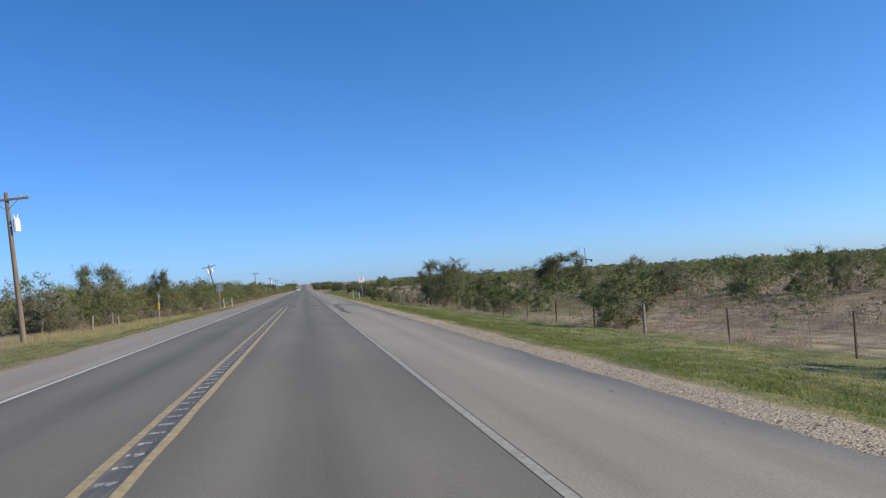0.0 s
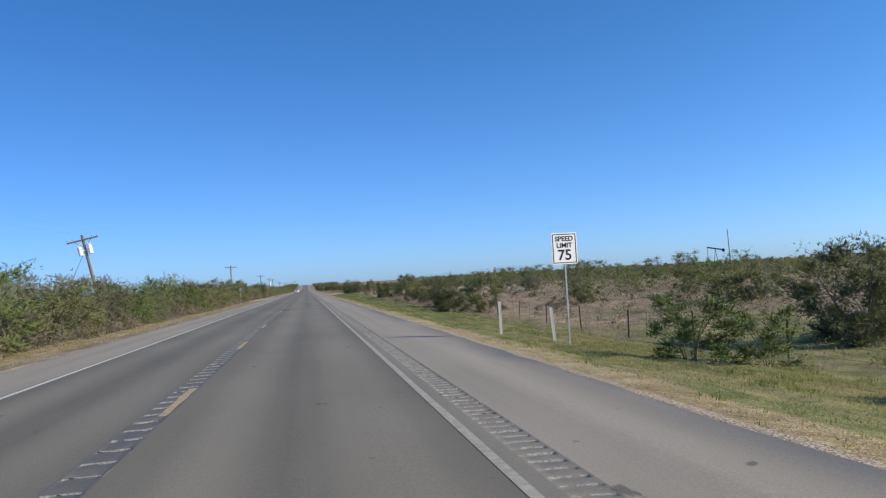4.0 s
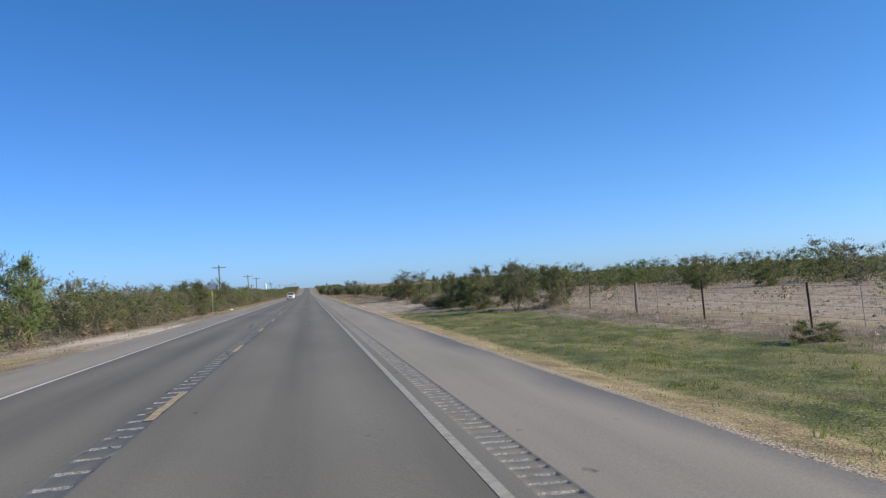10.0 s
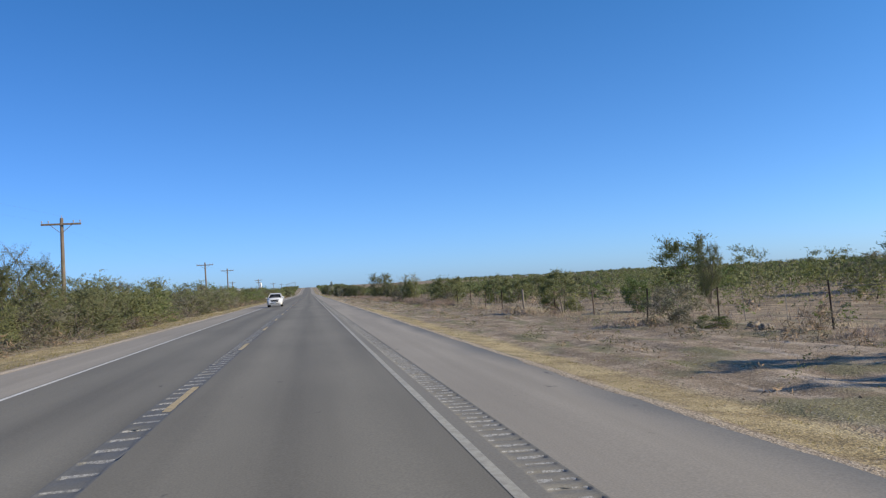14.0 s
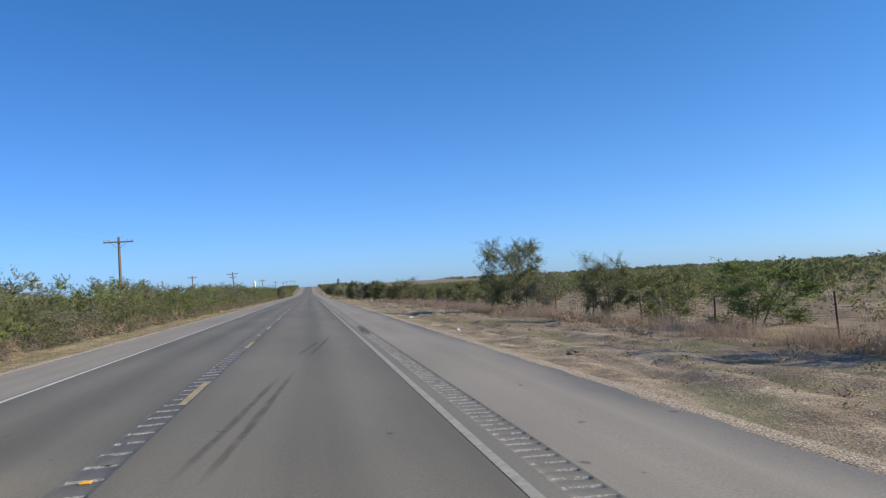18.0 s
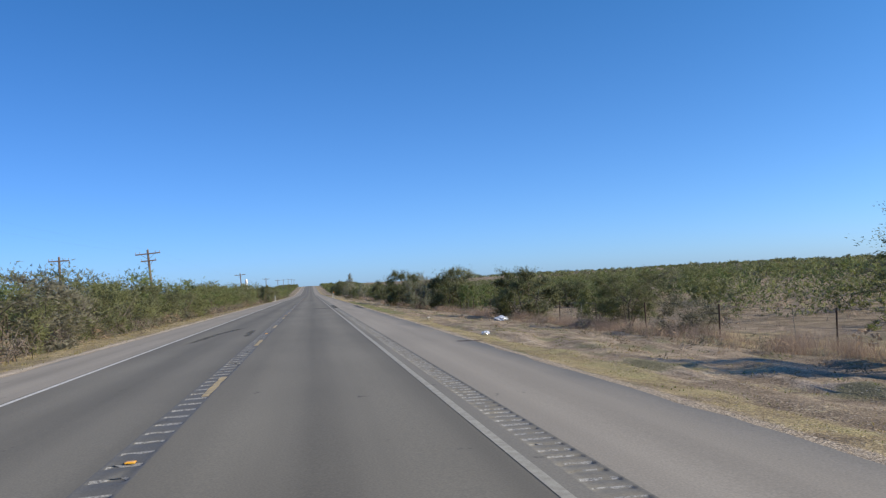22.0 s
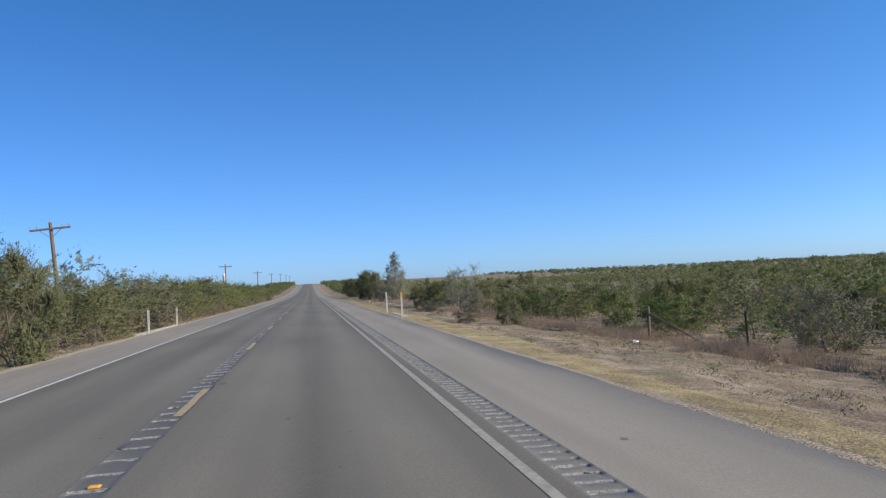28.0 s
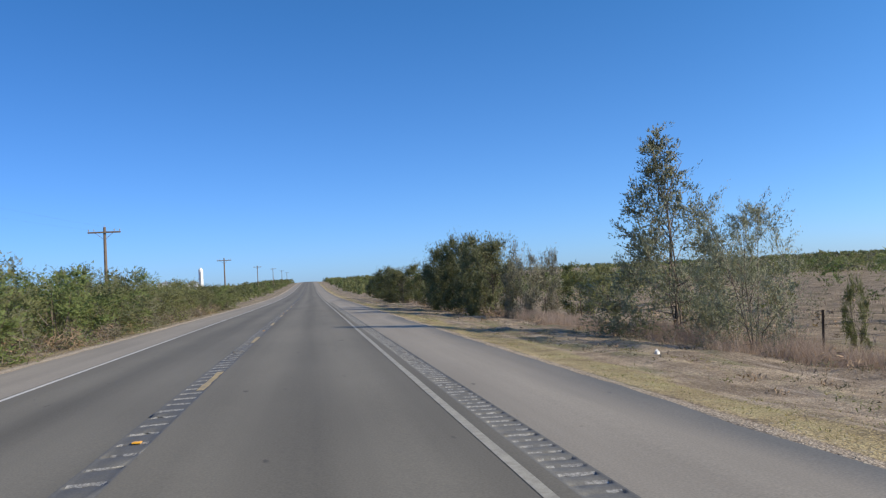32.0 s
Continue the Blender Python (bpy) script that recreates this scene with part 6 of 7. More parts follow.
# ---- road signs and markers ----
def lettering(name, text, size, at, parent, mat, turn=0):
    cu = bpy.data.curves.new(name, "FONT")
    cu.body, cu.size, cu.align_x, cu.align_y, cu.extrude, cu.offset = text, size, "CENTER", "CENTER", 0.002, size * 0.018
    tmp = new("tmp", cu)
    me = bpy.data.meshes.new_from_object(tmp.evaluated_get(bpy.context.evaluated_depsgraph_get()))
    bpy.data.objects.remove(tmp)
    me.name = name
    me.materials.clear()
    me.materials.append(mat)
    ob = new(name, me)
    ob.parent = parent
    ob.matrix_basis = pose(*at, 90, 0, turn)
    return ob


def plate(w, h, t=0.012, r=0.05):
    """An upright sheet with rounded corners, facing -y."""
    b = bmesh.new()
    vs = []
    for cx, cz, a0 in ((w / 2 - r, h / 2 - r, 0), (-w / 2 + r, h / 2 - r, 90), (-w / 2 + r, -h / 2 + r, 180), (w / 2 - r, -h / 2 + r, 270)):
        for s in range(5):
            a = radians(a0 + 22.5 * s)
            vs.append(b.verts.new((cx + r * math.cos(a), 0, cz + r * math.sin(a))))
    f = b.faces.new(vs)
    ext = bmesh.ops.extrude_face_region(b, geom=[f])
    bmesh.ops.translate(b, vec=(0, t, 0), verts=[v for v in ext["geom"] if isinstance(v, bmesh.types.BMVert)])
    bmesh.ops.recalc_face_normals(b, faces=b.faces[:])
    return b


def sign_post(e, h):
    b = box(0.05, 0.04, h + 0.3, (0, 0.035, h / 2 - 0.15), bevel=0.006)
    part("sign_post", b, M_GALV, e)


speed = new("speed_limit_sign")
zs = land(9.3, 111.4)
speed.location = (9.3, 111.4, zs)
top = 2.76 - zs
sign_post(speed, top - 0.05)
b = plate(0.76, 0.91)
b.transform(pose(0, 0, top - 0.455))
board = part("sign_board", b, M_SIGN, speed, "white sign sheet with black border")
for (sx, sz, px, pz) in ((0.70, 0.022, 0, 0.41), (0.70, 0.022, 0, -0.41), (0.022, 0.84, 0.34, 0), (0.022, 0.84, -0.34, 0)):
    part("border", box(sx, 0.004, sz, (px, -0.003, top - 0.455 + pz)), M_BLACK, board)
for txt, size, dz in (("SPEED", 0.20, 0.275), ("LIMIT", 0.20, 0.085), ("75", 0.42, -0.20)):
    lettering("lettering", txt, size, (0, -0.004, top - 0.455 + dz), board, M_BLACK)
tagged(speed, "white speed limit sign reading 75 on a steel post", "road sign")


def back_of_sign(x, y, w, h, top_z, label, strip_mat=None, tilt=0.0):
    e = new("road_sign")
    z = land(x, y)
    e.location, e.rotation_euler = (x, y, z), (0, radians(tilt), 0)
    t = top_z - z
    part("sign_post", box(0.05, 0.04, t + 0.25, (0, -0.03, t / 2 - 0.13), bevel=0.006), M_GALV, e)
    b = plate(w, h, 0.01)
    b.transform(pose(0, 0, t - h / 2))
    bd = part("sign_board", b, M_SIGNBACK, e, "bare aluminium back of a sign")
    for dz in (0.25, -0.25):
        part("bracket", box(w * 0.7, 0.02, 0.035, (0, -0.012, t - h / 2 + dz * h)), M_GALV, bd)
    if strip_mat:
        part("reflective_strip", box(0.075, 0.02, 0.55, (0, -0.06, t - h - 0.55)), strip_mat, e, "amber reflective strip")
    return tagged(e, label, "road sign")


M_AMBER = simple("amber_strip", (0.60, 0.40, 0.03), (0.70, 0.48, 0.05), 10, 0.4)
back_of_sign(-8.9, 105.4, 0.76, 0.91, 2.65, "grey back of a road sign with orange marker", M_ORANGE)
back_of_sign(-8.9, 227.5, 0.46, 0.50, 2.27, "small grey-backed road sign with an amber strip", M_AMBER)
back_of_sign(-9.0, 326.7, 0.85, 0.62, 3.1, "blue-grey backed sign with amber strip on its post", M_AMBER)
back_of_sign(-8.6, 60.5, 0.20, 0.30, 1.75, "slim marker sign with amber strip", M_AMBER)


def marker(x, y, h, label, cap=None, lean=0.0):
    """A flat roadside marker post, slightly curved, with its reflective band."""
    e = new("marker_post")
    e.location, e.rotation_euler = (x, y, land(x, y)), (0, radians(lean), 0)
    b = box(0.10, 0.02, h + 0.2, (0, 0, h / 2 - 0.1), bevel=0.006)
    part("stake", b, M_POST, e)
    for sx in (-0.036, 0.036):  # the folded ribs of the stake
        part("rib", box(0.016, 0.014, h, (sx, -0.015, h / 2 - 0.02)), M_POST, e)
    if cap:
        part("band", box(0.104, 0.012, 0.22, (0, -0.024, h - 0.12)), cap, e, "amber band")
    return tagged(e, label, "marker post", "roadside markers")


marker(-8.3, 104.6, 1.15, "white marker post in dry grass", lean=-5)
marker(-7.9, 110.8, 1.1, "white marker post in dry grass", lean=-2)
marker(9.0, 111.9, 1.05, "white marker post beside the speed limit sign", lean=-4)
marker(8.3, 115.7, 1.1, "white marker post on the verge")
marker(-6.2, 703.8, 1.15, "white marker post at the culvert end")
marker(-6.5, 714.4, 1.15, "white marker post at the culvert end")
marker(6.85, 707.8, 1.38, "white marker post with an orange band at the culvert", M_ORANGE)
marker(6.75, 715.8, 1.38, "plain white marker post at the culvert", lean=-1)

for nm, x, y0, y1 in (("culvert_headwall_east", 7.1, 708.2, 715.7), ("culvert_headwall_west", -6.75, 703.0, 715.5)):
    w = part(nm, box(0.34, y1 - y0, 0.5, (x, (y0 + y1) / 2, land(x, y0) - 0.22), bevel=0.03), M_CONCRETE, None)
    tagged(w, "low pale concrete culvert headwall beside the pavement", "culvert", kind="structure")


# ---- oncoming car ----
def loft(sections, close_ends=True):
    b = bmesh.new()
    rows = [[b.verts.new(p) for p in s] for s in sections]
    n = len(rows[0])
    for r0, r1 in zip(rows, rows[1:]):
        for i in range(n):
            b.faces.new((r0[i], r0[(i + 1) % n], r1[(i + 1) % n], r1[i]))
    if close_ends:
        b.faces.new(rows[0][::-1])
        b.faces.new(rows[-1])
    bmesh.ops.recalc_face_normals(b, faces=b.faces[:])
    return b


def suv(x, y):
    """White crossover, nose towards -y; origin on the road under its middle."""
    M_CAR = simple("white_car_paint", (0.60, 0.61, 0.62), (0.66, 0.67, 0.68), 2, 0.22, relief=0.0)
    M_GLASS = simple("dark_car_glass", (0.012, 0.014, 0.016), (0.022, 0.024, 0.027), 2, 0.06, relief=0.0)
    M_TRIM = simple("black_plastic_trim", (0.018, 0.018, 0.019), (0.035, 0.035, 0.036), 14, 0.6)
    M_LAMP = simple("headlamp_lens", (0.16, 0.17, 0.19), (0.42, 0.44, 0.47), 14, 0.10, 0.5)
    M_RIM = simple("alloy_rim", (0.42, 0.43, 0.44), (0.55, 0.56, 0.57), 8, 0.3, 0.8)
    M_TYRE = simple("tyre_rubber", (0.018, 0.018, 0.018), (0.03, 0.03, 0.03), 20, 0.85)
    e = new("car")
    e.location = (x, y, -0.02 * abs(x))

    def ring(yy, w0, w1, z0, z1, z2):
        return [(-w0, yy, z0), (-w1, yy, z0 + 0.16), (-w1, yy, z1 - 0.12), (-w1 * 0.955, yy, z1), (-w1 * 0.6, yy, z2), (0, yy, z2 + 0.012),
                (w1 * 0.6, yy, z2), (w1 * 0.955, yy, z1), (w1, yy, z1 - 0.12), (w1, yy, z0 + 0.16), (w0, yy, z0)]

    st = [(-2.33, 0.60, 0.66, 0.32, 0.70, 0.74), (-2.26, 0.76, 0.80, 0.27, 0.82, 0.90), (-2.05, 0.84, 0.89, 0.25, 0.92, 1.02), (-1.45, 0.86, 0.92, 0.25, 1.00, 1.10),
          (-0.95, 0.86, 0.92, 0.25, 1.04, 1.13), (0.2, 0.86, 0.92, 0.25, 1.05, 1.10), (1.3, 0.86, 0.92, 0.25, 1.08, 1.12), (1.95, 0.84, 0.90, 0.28, 1.10, 1.13), (2.25, 0.78, 0.84, 0.34, 1.06, 1.08), (2.33, 0.70, 0.76, 0.42, 0.98, 1.00)]
    b = loft([ring(*s) for s in st])
    body = part("body", b, M_CAR, e, "glossy white painted body", smooth=True)
    cab = [(-1.00, 0.80, 0.74, 1.08, 1.10), (-0.30, 0.83, 0.60, 1.05, 1.56), (0.10, 0.84, 0.60, 1.05, 1.63), (1.2, 0.84, 0.59, 1.06, 1.63), (1.75, 0.82, 0.57, 1.08, 1.56), (2.12, 0.78, 0.70, 1.09, 1.14)]
    part("cabin", loft([[(-a, yy, z0), (-(a + c) / 2 - 0.02, yy, (z0 + z1) / 2), (-c, yy, z1), (0, yy, z1 + 0.015), (c, yy, z1), ((a + c) / 2 + 0.02, yy, (z0 + z1) / 2), (a, yy, z0)] for yy, a, c, z0, z1 in cab]), M_TRIM, e, "dark cabin pillars and seals")

    def pane(name, corners, out):
        """A slightly proud sheet of glass between four corners."""
        o = Vector(out) * 0.012
        part(name, loft([[Vector(p) - o for p in corners], [Vector(p) + o for p in corners]]), M_GLASS, e, "dark tinted glass")

    pane("windscreen", [(-0.76, -0.98, 1.10), (0.76, -0.98, 1.10), (0.57, -0.33, 1.55), (-0.57, -0.33, 1.55)], (0, -0.58, 0.81))
    pane("rear_window", [(-0.70, 2.08, 1.18), (0.70, 2.08, 1.18), (0.53, 1.80, 1.53), (-0.53, 1.80, 1.53)], (0, 0.8, 0.6))
    for sx in (-1, 1):
        pane("side_window", [(sx * 0.845, -0.62, 1.10), (sx * 0.855, 0.20, 1.10), (sx * 0.645, 0.20, 1.57), (sx * 0.645, -0.18, 1.53)], (sx * 0.95, 0, 0.3))
        pane("side_window", [(sx * 0.855, 0.30, 1.10), (sx * 0.85, 1.55, 1.11), (sx * 0.635, 1.45, 1.55), (sx * 0.645, 0.30, 1.57)], (sx * 0.95, 0, 0.3))
    roof = [(-0.34, 0.60, 1.555), (-0.1, 0.605, 1.61), (0.12, 0.605, 1.645), (1.2, 0.595, 1.648), (1.76, 0.575, 1.575), (1.9, 0.55, 1.53)]
    part("roof", loft([[(-w, yy, z - 0.03), (-w * 0.96, yy, z + 0.012), (0, yy, z + 0.035), (w * 0.96, yy, z + 0.012), (w, yy, z - 0.03)] for yy, w, z in roof]), M_CAR, e, "white roof panel")
    for sx in (-1, 1):
        part("windscreen_pillar", rod((sx * 0.80, -0.98, 1.09), (sx * 0.605, -0.31, 1.565), 0.04, 0.035, 6), M_CAR, e)
        part("door_pillar", rod((sx * 0.855, 0.25, 1.06), (sx * 0.62, 0.25, 1.625), 0.035, 0.03, 6), M_TRIM, e)
        part("rear_pillar", rod((sx * 0.83, 1.75, 1.08), (sx * 0.585, 1.55, 1.59), 0.10, 0.07, 6), M_CAR, e)
        part("roof_rail", rod((sx * 0.57, -0.1, 1.66), (sx * 0.56, 1.5, 1.67), 0.018, sides=6), M_GALV, e)
        part("headlight", loft([[(sx * 0.42, -2.285, 0.80), (sx * 0.78, -2.17, 0.86), (sx * 0.86, -2.02, 0.93), (sx * 0.80, -2.10, 0.965), (sx * 0.44, -2.262, 0.885)],
                               [(sx * 0.42, -2.2, 0.80), (sx * 0.78, -2.08, 0.86), (sx * 0.84, -1.95, 0.93), (sx * 0.80, -2.0, 0.965), (sx * 0.44, -2.17, 0.885)]]), M_LAMP, e, "clear swept-back headlight")
        part("fog_lamp_recess", box(0.26, 0.10, 0.17, (sx * 0.70, -2.23, 0.53), (0, 0, sx * 20), 0.03), M_TRIM, e)
        m = part("side_mirror", box(0.22, 0.12, 0.15, (sx * 1.02, -0.72, 1.13), (0, 0, 0), 0.04), M_CAR, e)
        part("sill", box(0.06, 2.3, 0.16, (sx * 0.89, -0.02, 0.33), bevel=0.02), M_TRIM, e)
        part("door_handle", box(0.03, 0.2, 0.035, (sx * 0.935, 0.05, 0.95), bevel=0.01), M_CAR, e)
        part("door_handle", box(0.03, 0.2, 0.035, (sx * 0.935, 0.95, 0.97), bevel=0.01), M_CAR, e)
        part("tail_light", box(0.14, 0.1, 0.22, (sx * 0.74, 2.25, 0.98), bevel=0.02), M_ORANGE, e)
        for yy in (-1.42, 1.30):
            w = part("wheel", rod((sx * 0.67, yy, 0.345), (sx * 0.885, yy, 0.345), 0.345, sides=28), M_TYRE, e)
            part("rim", rod((sx * 0.85, yy, 0.345), (sx * 0.895, yy, 0.345), 0.235, 0.225, 20), M_RIM, w)
            arch = bmesh.new()
            for a in range(0, 180, 20):
                c0, c1 = radians(a), radians(a + 20)
                rod((sx * 0.90, yy + 0.40 * math.cos(c0), 0.345 + 0.40 * math.sin(c0)), (sx * 0.90, yy + 0.40 * math.cos(c1), 0.345 + 0.40 * math.sin(c1)), 0.045, sides=6, bm=arch)
            part("wheel_arch", arch, M_TRIM, e)
    part("grille", loft([[(-0.50, -2.335, 0.90), (0.50, -2.335, 0.90), (0.36, -2.36, 0.60), (-0.36, -2.36, 0.60)], [(-0.50, -2.2, 0.90), (0.50, -2.2, 0.90), (0.36, -2.24, 0.60), (-0.36, -2.24, 0.60)]]), M_TRIM, e, "black mesh grille")
    v = rod((-0.36, -2.35, 0.88), (-0.19, -2.38, 0.66), 0.024, sides=6)
    rod((0.36, -2.35, 0.88), (0.19, -2.38, 0.66), 0.024, sides=6, bm=v)
    rod((-0.19, -2.38, 0.66), (0.19, -2.38, 0.66), 0.024, sides=6, bm=v)
    part("grille_trim", v, M_RIM, e, "chrome trim round the grille")
    part("bonnet_seam", rod((-0.62, -2.18, 0.935), (0.62, -2.18, 0.935), 0.012, sides=5), M_TRIM, e)
    part("lower_grille", box(1.16, 0.10, 0.15, (0, -2.30, 0.44), bevel=0.03), M_TRIM, e)
    part("bumper_lip", box(1.34, 0.12, 0.09, (0, -2.24, 0.31), bevel=0.03), M_TRIM, e)
    part("number_plate", box(0.31, 0.015, 0.15, (0, -2.375, 0.50), bevel=0.004), M_GALV, e)
    for sx in (-1, 1):
        part("wiper", rod((sx * 0.2 - 0.1, -1.02, 1.115), (sx * 0.2 + 0.3, -0.86, 1.20), 0.01, sides=5), M_TRIM, e)
    return tagged(e, "white crossover car with dark windows on the oncoming lane", "car")


suv(-2.2, 428.7)


# ---- oil pump and far buildings ----
def pumpjack(x, y, top):
    e = new("pumpjack")
    z = land(x, y)
    h = top - z
    e.location, e.rotation_euler = (x, y, z), (0, 0, radians(-118))
    part("base_skid", box(1.0, 4.2, 0.3, (0, 0, 0.15), bevel=0.03), M_BLACK, e)
    for sx in (-0.45, 0.45):
        for sy in (-0.5, 0.8):
            part("samson_leg", rod((sx, sy, 0.3), (0, 0.1, h - 0.45), 0.08, 0.06, 6), M_BLACK, e)
    beam = part("walking_beam", box(0.22, 3.6, 0.30, (0, 0, h - 0.3), (-12, 0, 0), 0.03), M_BLACK, e)
    head = rod((-0.13, 1.85, h - 0.75), (0.13, 1.85, h - 0.75), 0.36, sides=14)
    box(0.24, 0.3, 0.75, (0, 1.98, h - 0.85), bevel=0.04, bm=head)
    part("horse_head", head, M_BLACK, beam)
    part("gearbox", box(0.7, 0.8, 0.9, (0, -1.5, 0.75), bevel=0.05), M_BLACK, e)
    for sx in (-0.5, 0.5):
        part("pitman_arm", rod((sx, -1.6, 1.2), (sx * 0.5, -1.7, h - 0.05), 0.05, sides=6), M_BLACK, e)
        part("counterweight", box(0.2, 1.0, 0.6, (sx, -1.6, 1.0), (30, 0, 0), 0.08), M_BLACK, e)
    part("polished_rod", rod((0, 2.1, 0), (0, 2.1, h - 1.1), 0.03, sides=6), M_GALV, e)
    return tagged(e, "dark oil pumpjack standing in the brush", "pumpjack")


pumpjack(97.1, 267.2, 5.9)
mast = new("antenna_mast")
mast.location = (90.2, 247.9, land(90.2, 247.9))
part("mast", rod((0, 0, 0), (-0.3, 0, 8.8), 0.12, 0.08, 6), M_RUST, mast)
part("mast_foot", box(0.5, 0.5, 0.12, (0, 0, 0.06), bevel=0.02), M_CONCRETE, mast)
tagged(mast, "thin dark mast rising from the brush", "mast")

tower = new("storage_tank")
tz = land(-42, 1098)
tower.location = (-42, 1098, tz)
part("shell", rod((0, 0, 0), (0, 0, 11.8 - tz), 0.9, 0.9, 24), M_WHITE, tower, smooth=False)
part("dome", rod((0, 0, 11.8 - tz), (0, 0, 12.6 - tz), 0.9, 0.2, 24), M_WHITE, tower)
part("ladder", box(0.4, 0.08, 11.0 - tz, (0, -0.96, (11.0 - tz) / 2)), M_GALV, tower)
tagged(tower, "tall white storage tank above the thicket", "tank")
for x, y, sx, sy, h in ((-56, 1180, 7, 6, 3.4), (-74, 1210, 9, 7, 3.8)):
    s = new("shed")
    s.location = (x, y, land(x, y))
    part("wall", box(sx, sy, h, (0, 0, h / 2), bevel=0.05), M_WHITE, s)
    part("roof", loft([[(-sx / 2 - 0.3, yy, h), (0, yy, h + 1.4), (sx / 2 + 0.3, yy, h), (0, yy, h - 0.05)] for yy in (-sy / 2 - 0.3, sy / 2 + 0.3)]), M_GALV, s)
    part("door", box(3.0, 0.08, 3.2, (0, -sy / 2 - 0.05, 1.6)), M_GALV, s)
    tagged(s, "low white metal shed beyond the thicket", "shed", "far sheds")


# ---- small things on the ground ----
def prickly_pear(x, y, s):
    r = random.Random(int(x * 31 + y))
    e = new("prickly_pear")
    e.location = (x, y, land(x, y))
    tips = []
    for i in range(18):
        # each new pad grows from the upper rim of an older one, or from the soil
        if i < 7 or not tips:
            foot = Vector((r.gauss(0, 0.42) * s, r.gauss(0, 0.42) * s, -0.02))
        else:
            foot = tips[r.randrange(len(tips))]
        k = r.uniform(0.085, 0.125) * s
        turn = pose(foot.x, foot.y, foot.z, r.uniform(-35, 35), r.uniform(-35, 35), r.uniform(0, 360))
        b = bmesh.new()
        bmesh.ops.create_uvsphere(b, u_segments=10, v_segments=7, radius=1)
        b.transform(turn @ Matrix.Translation((0, 0, k * 1.15)) @ Matrix.Diagonal((k, k * 0.2, k * 1.25, 1)))
        part("pad", b, M_CACTUS, e, smooth=True)
        if i < 13:
            tips.append(turn @ Vector((r.uniform(-0.5, 0.5) * k, 0, k * 2.1)))
    return tagged(e, "low clump of flat grey-green cactus pads", "cactus", "prickly pears")


for x, y, s in ((13.6, 327.5, 0.75), (14.2, 325.5, 0.7), (14.0, 321.0, 0.7), (14.3, 322.6, 0.75), (14.4, 319.6, 0.6), (14.0, 324.0, 0.6)):
    prickly_pear(x, y, s)


def crumpled(name, x, y, sx, sy, sz, mat, label, category, seed):
    b = bmesh.new()
    bmesh.ops.create_icosphere(b, subdivisions=3, radius=1)
    for v in b.verts:
        n = noise.noise(v.co * 2.2 + Vector((seed, 0, 0))) * 0.45 + noise.noise(v.co * 5 + Vector((0, seed, 0))) * 0.2
        v.co *= 1 + n
        v.co = Vector((v.co.x * sx / 2, v.co.y * sy / 2, max(v.co.z, -0.5) * sz / 2))
    ob = part(name, b, mat, None)
    ob.location = (x, y, land(x, y) + sz * 0.24)
    return tagged(ob, label, category)


crumpled("plastic_sheet", 12.4, 565.0, 0.75, 0.7, 0.36, M_PLASTIC, "crumpled silver-blue plastic sheet under a bush", "litter", 1)
crumpled("paper_scrap", 9.7, 773.6, 0.13, 0.10, 0.2, M_WHITE, "torn white cardboard scrap on the verge", "litter", 2)
crumpled("plastic_bag", -8.3, 342.0, 0.4, 0.3, 0.2, M_WHITE, "white plastic bag in dry grass", "litter", 3)
crumpled("pale_rock", 13.9, 298.6, 0.7, 0.5, 0.32, M_STONE, "pale limestone rock by the fence", "rock", 4)
crumpled("plastic_sheet", 13.2, 298.0, 0.75, 0.45, 0.22, M_WHITE, "crumpled white plastic sheet among the rocks", "litter", 44)
crumpled("pale_rock", 12.7, 297.2, 0.35, 0.3, 0.18, M_STONE, "small pale limestone rock on the sandy turnout", "rock", 45)
crumpled("plastic_bag", 15.0, 90.2, 0.3, 0.25, 0.15, M_WHITE, "white bag in the grass by the gate", "litter", 5)
crumpled("dark_lump", 8.0, 441.0, 0.4, 0.3, 0.15, M_BARK, "dark clod on the gravel edge", "clod", 6)
crumpled("paper_scrap", 8.1, 582.6, 0.08, 0.06, 0.06, M_WHITE, "small white scrap on the verge", "litter", 7)
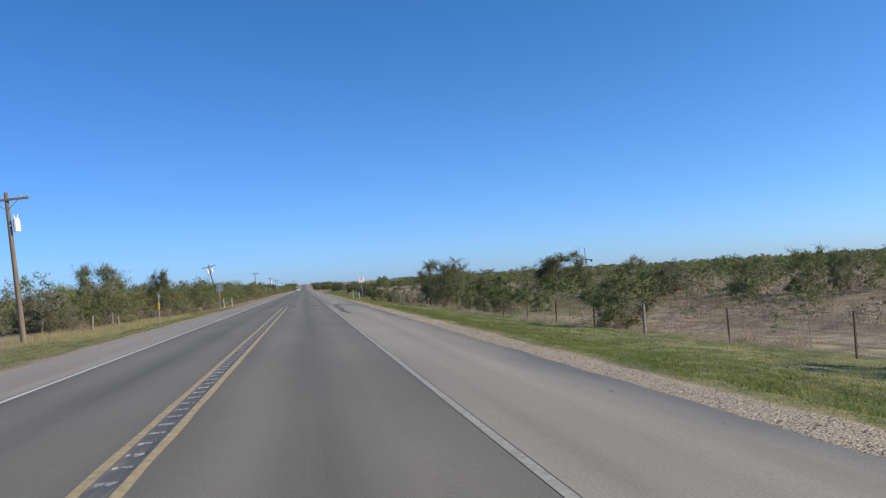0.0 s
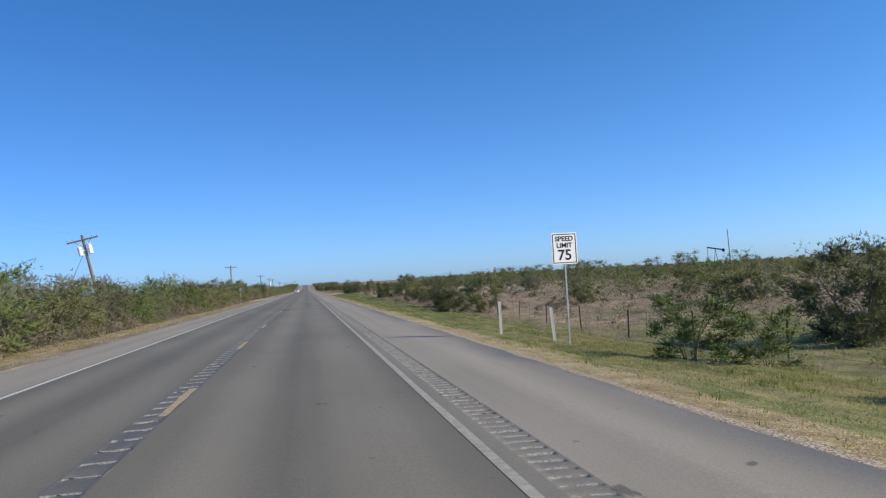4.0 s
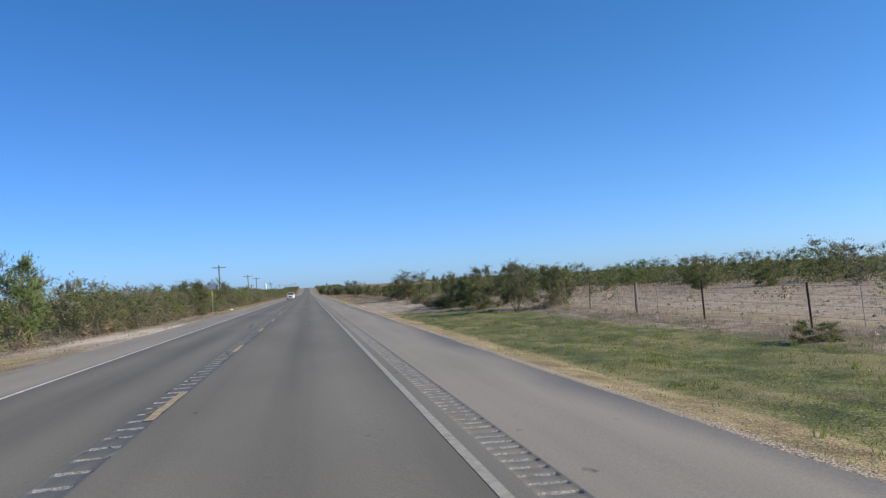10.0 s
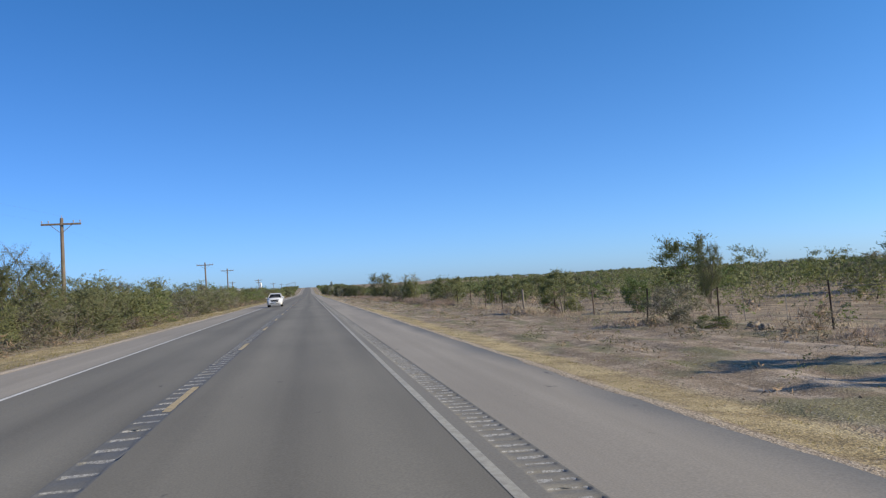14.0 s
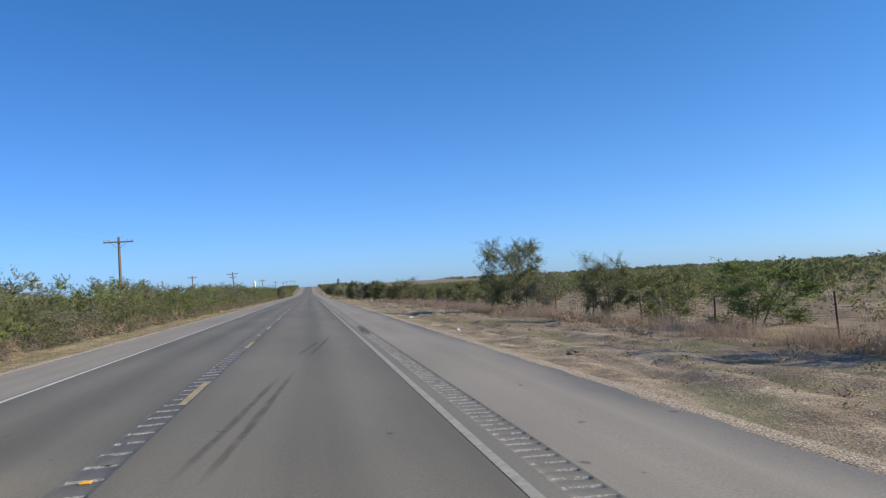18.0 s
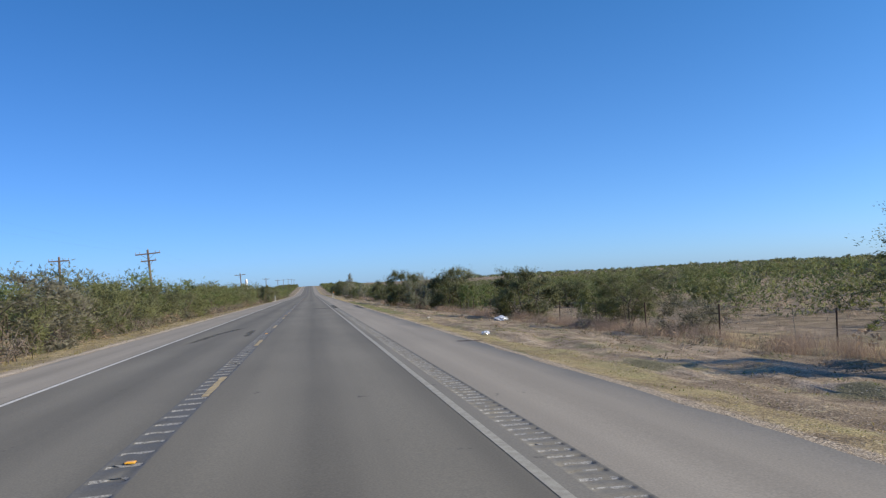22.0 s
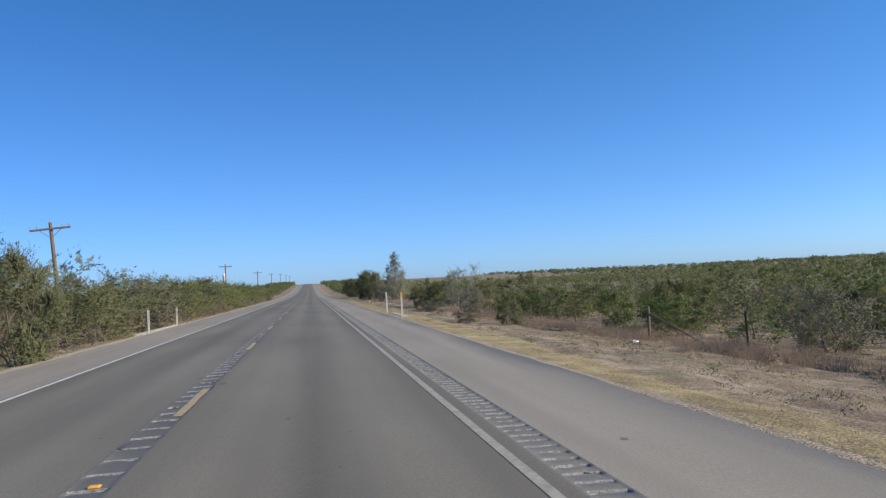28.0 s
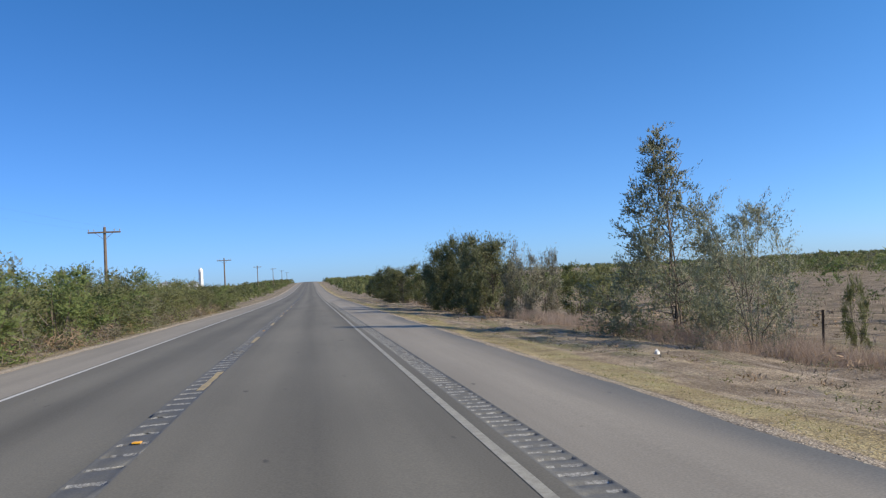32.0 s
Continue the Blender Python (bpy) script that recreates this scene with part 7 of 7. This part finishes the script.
crumpled("flat_carton", 5.96, 181.2, 0.35, 0.22, 0.05, M_CARTON, "flattened reddish carton on the shoulder", "litter", 31)
crumpled("plastic_cup", 7.3, 452.6, 0.14, 0.14, 0.16, M_PLASTIC, "pale blue plastic cup on the gravel", "litter", 32)
crumpled("foam_box", 7.7, 547.4, 0.30, 0.22, 0.14, M_PLASTIC, "blue-white foam box on the yellow grass", "litter", 33)
crumpled("tyre_scrap", 6.9, 516.9, 0.42, 0.16, 0.08, M_BLACK, "black strip of torn tyre at the pavement edge", "litter", 34)
crumpled("paper_scrap", 8.2, 516.7, 0.16, 0.12, 0.08, M_WHITE, "white paper scrap on the verge", "litter", 35)
crumpled("plastic_bag", 13.7, 503.5, 0.30, 0.20, 0.12, M_WHITE, "white plastic bag in dry grass", "litter", 36)
crumpled("paper_scrap", 12.2, 733.1, 0.28, 0.20, 0.10, M_WHITE, "white scrap on the bare verge", "litter", 37)
crumpled("paper_scrap", 11.2, 730.3, 0.24, 0.16, 0.10, M_WHITE, "white scrap on the bare verge", "litter", 38)
crumpled("plastic_sheet", 12.9, 688.9, 0.30, 0.24, 0.12, M_PLASTIC, "blue plastic scrap among dead weeds", "litter", 39)
crumpled("paper_scrap", 8.4, 566.3, 0.16, 0.12, 0.06, M_WHITE, "small white scrap on the verge", "litter", 40)
crumpled("paper_scrap", 7.6, 469.4, 0.22, 0.14, 0.07, M_WHITE, "white scrap at the gravel edge", "litter", 41)
crumpled("paper_scrap", 9.9, 203.7, 0.12, 0.10, 0.08, M_WHITE, "small white scrap in green grass", "litter", 42)
crumpled("plastic_bag", 14.3, 340.0, 0.24, 0.2, 0.14, M_WHITE, "white bag caught under a bush", "litter", 43)
crumpled("paper_scrap", 12.8, 330.8, 0.16, 0.12, 0.08, M_WHITE, "white scrap on the gravelly verge", "litter", 44)
for i in range(26):
    x, y = pick.uniform(13, 17), pick.uniform(286, 350)
    crumpled("rock", x, y, pick.uniform(0.2, 0.45), pick.uniform(0.2, 0.4), pick.uniform(0.12, 0.25), M_STONE, "weathered pale rock on the sandy bank", "rock", i + 9)
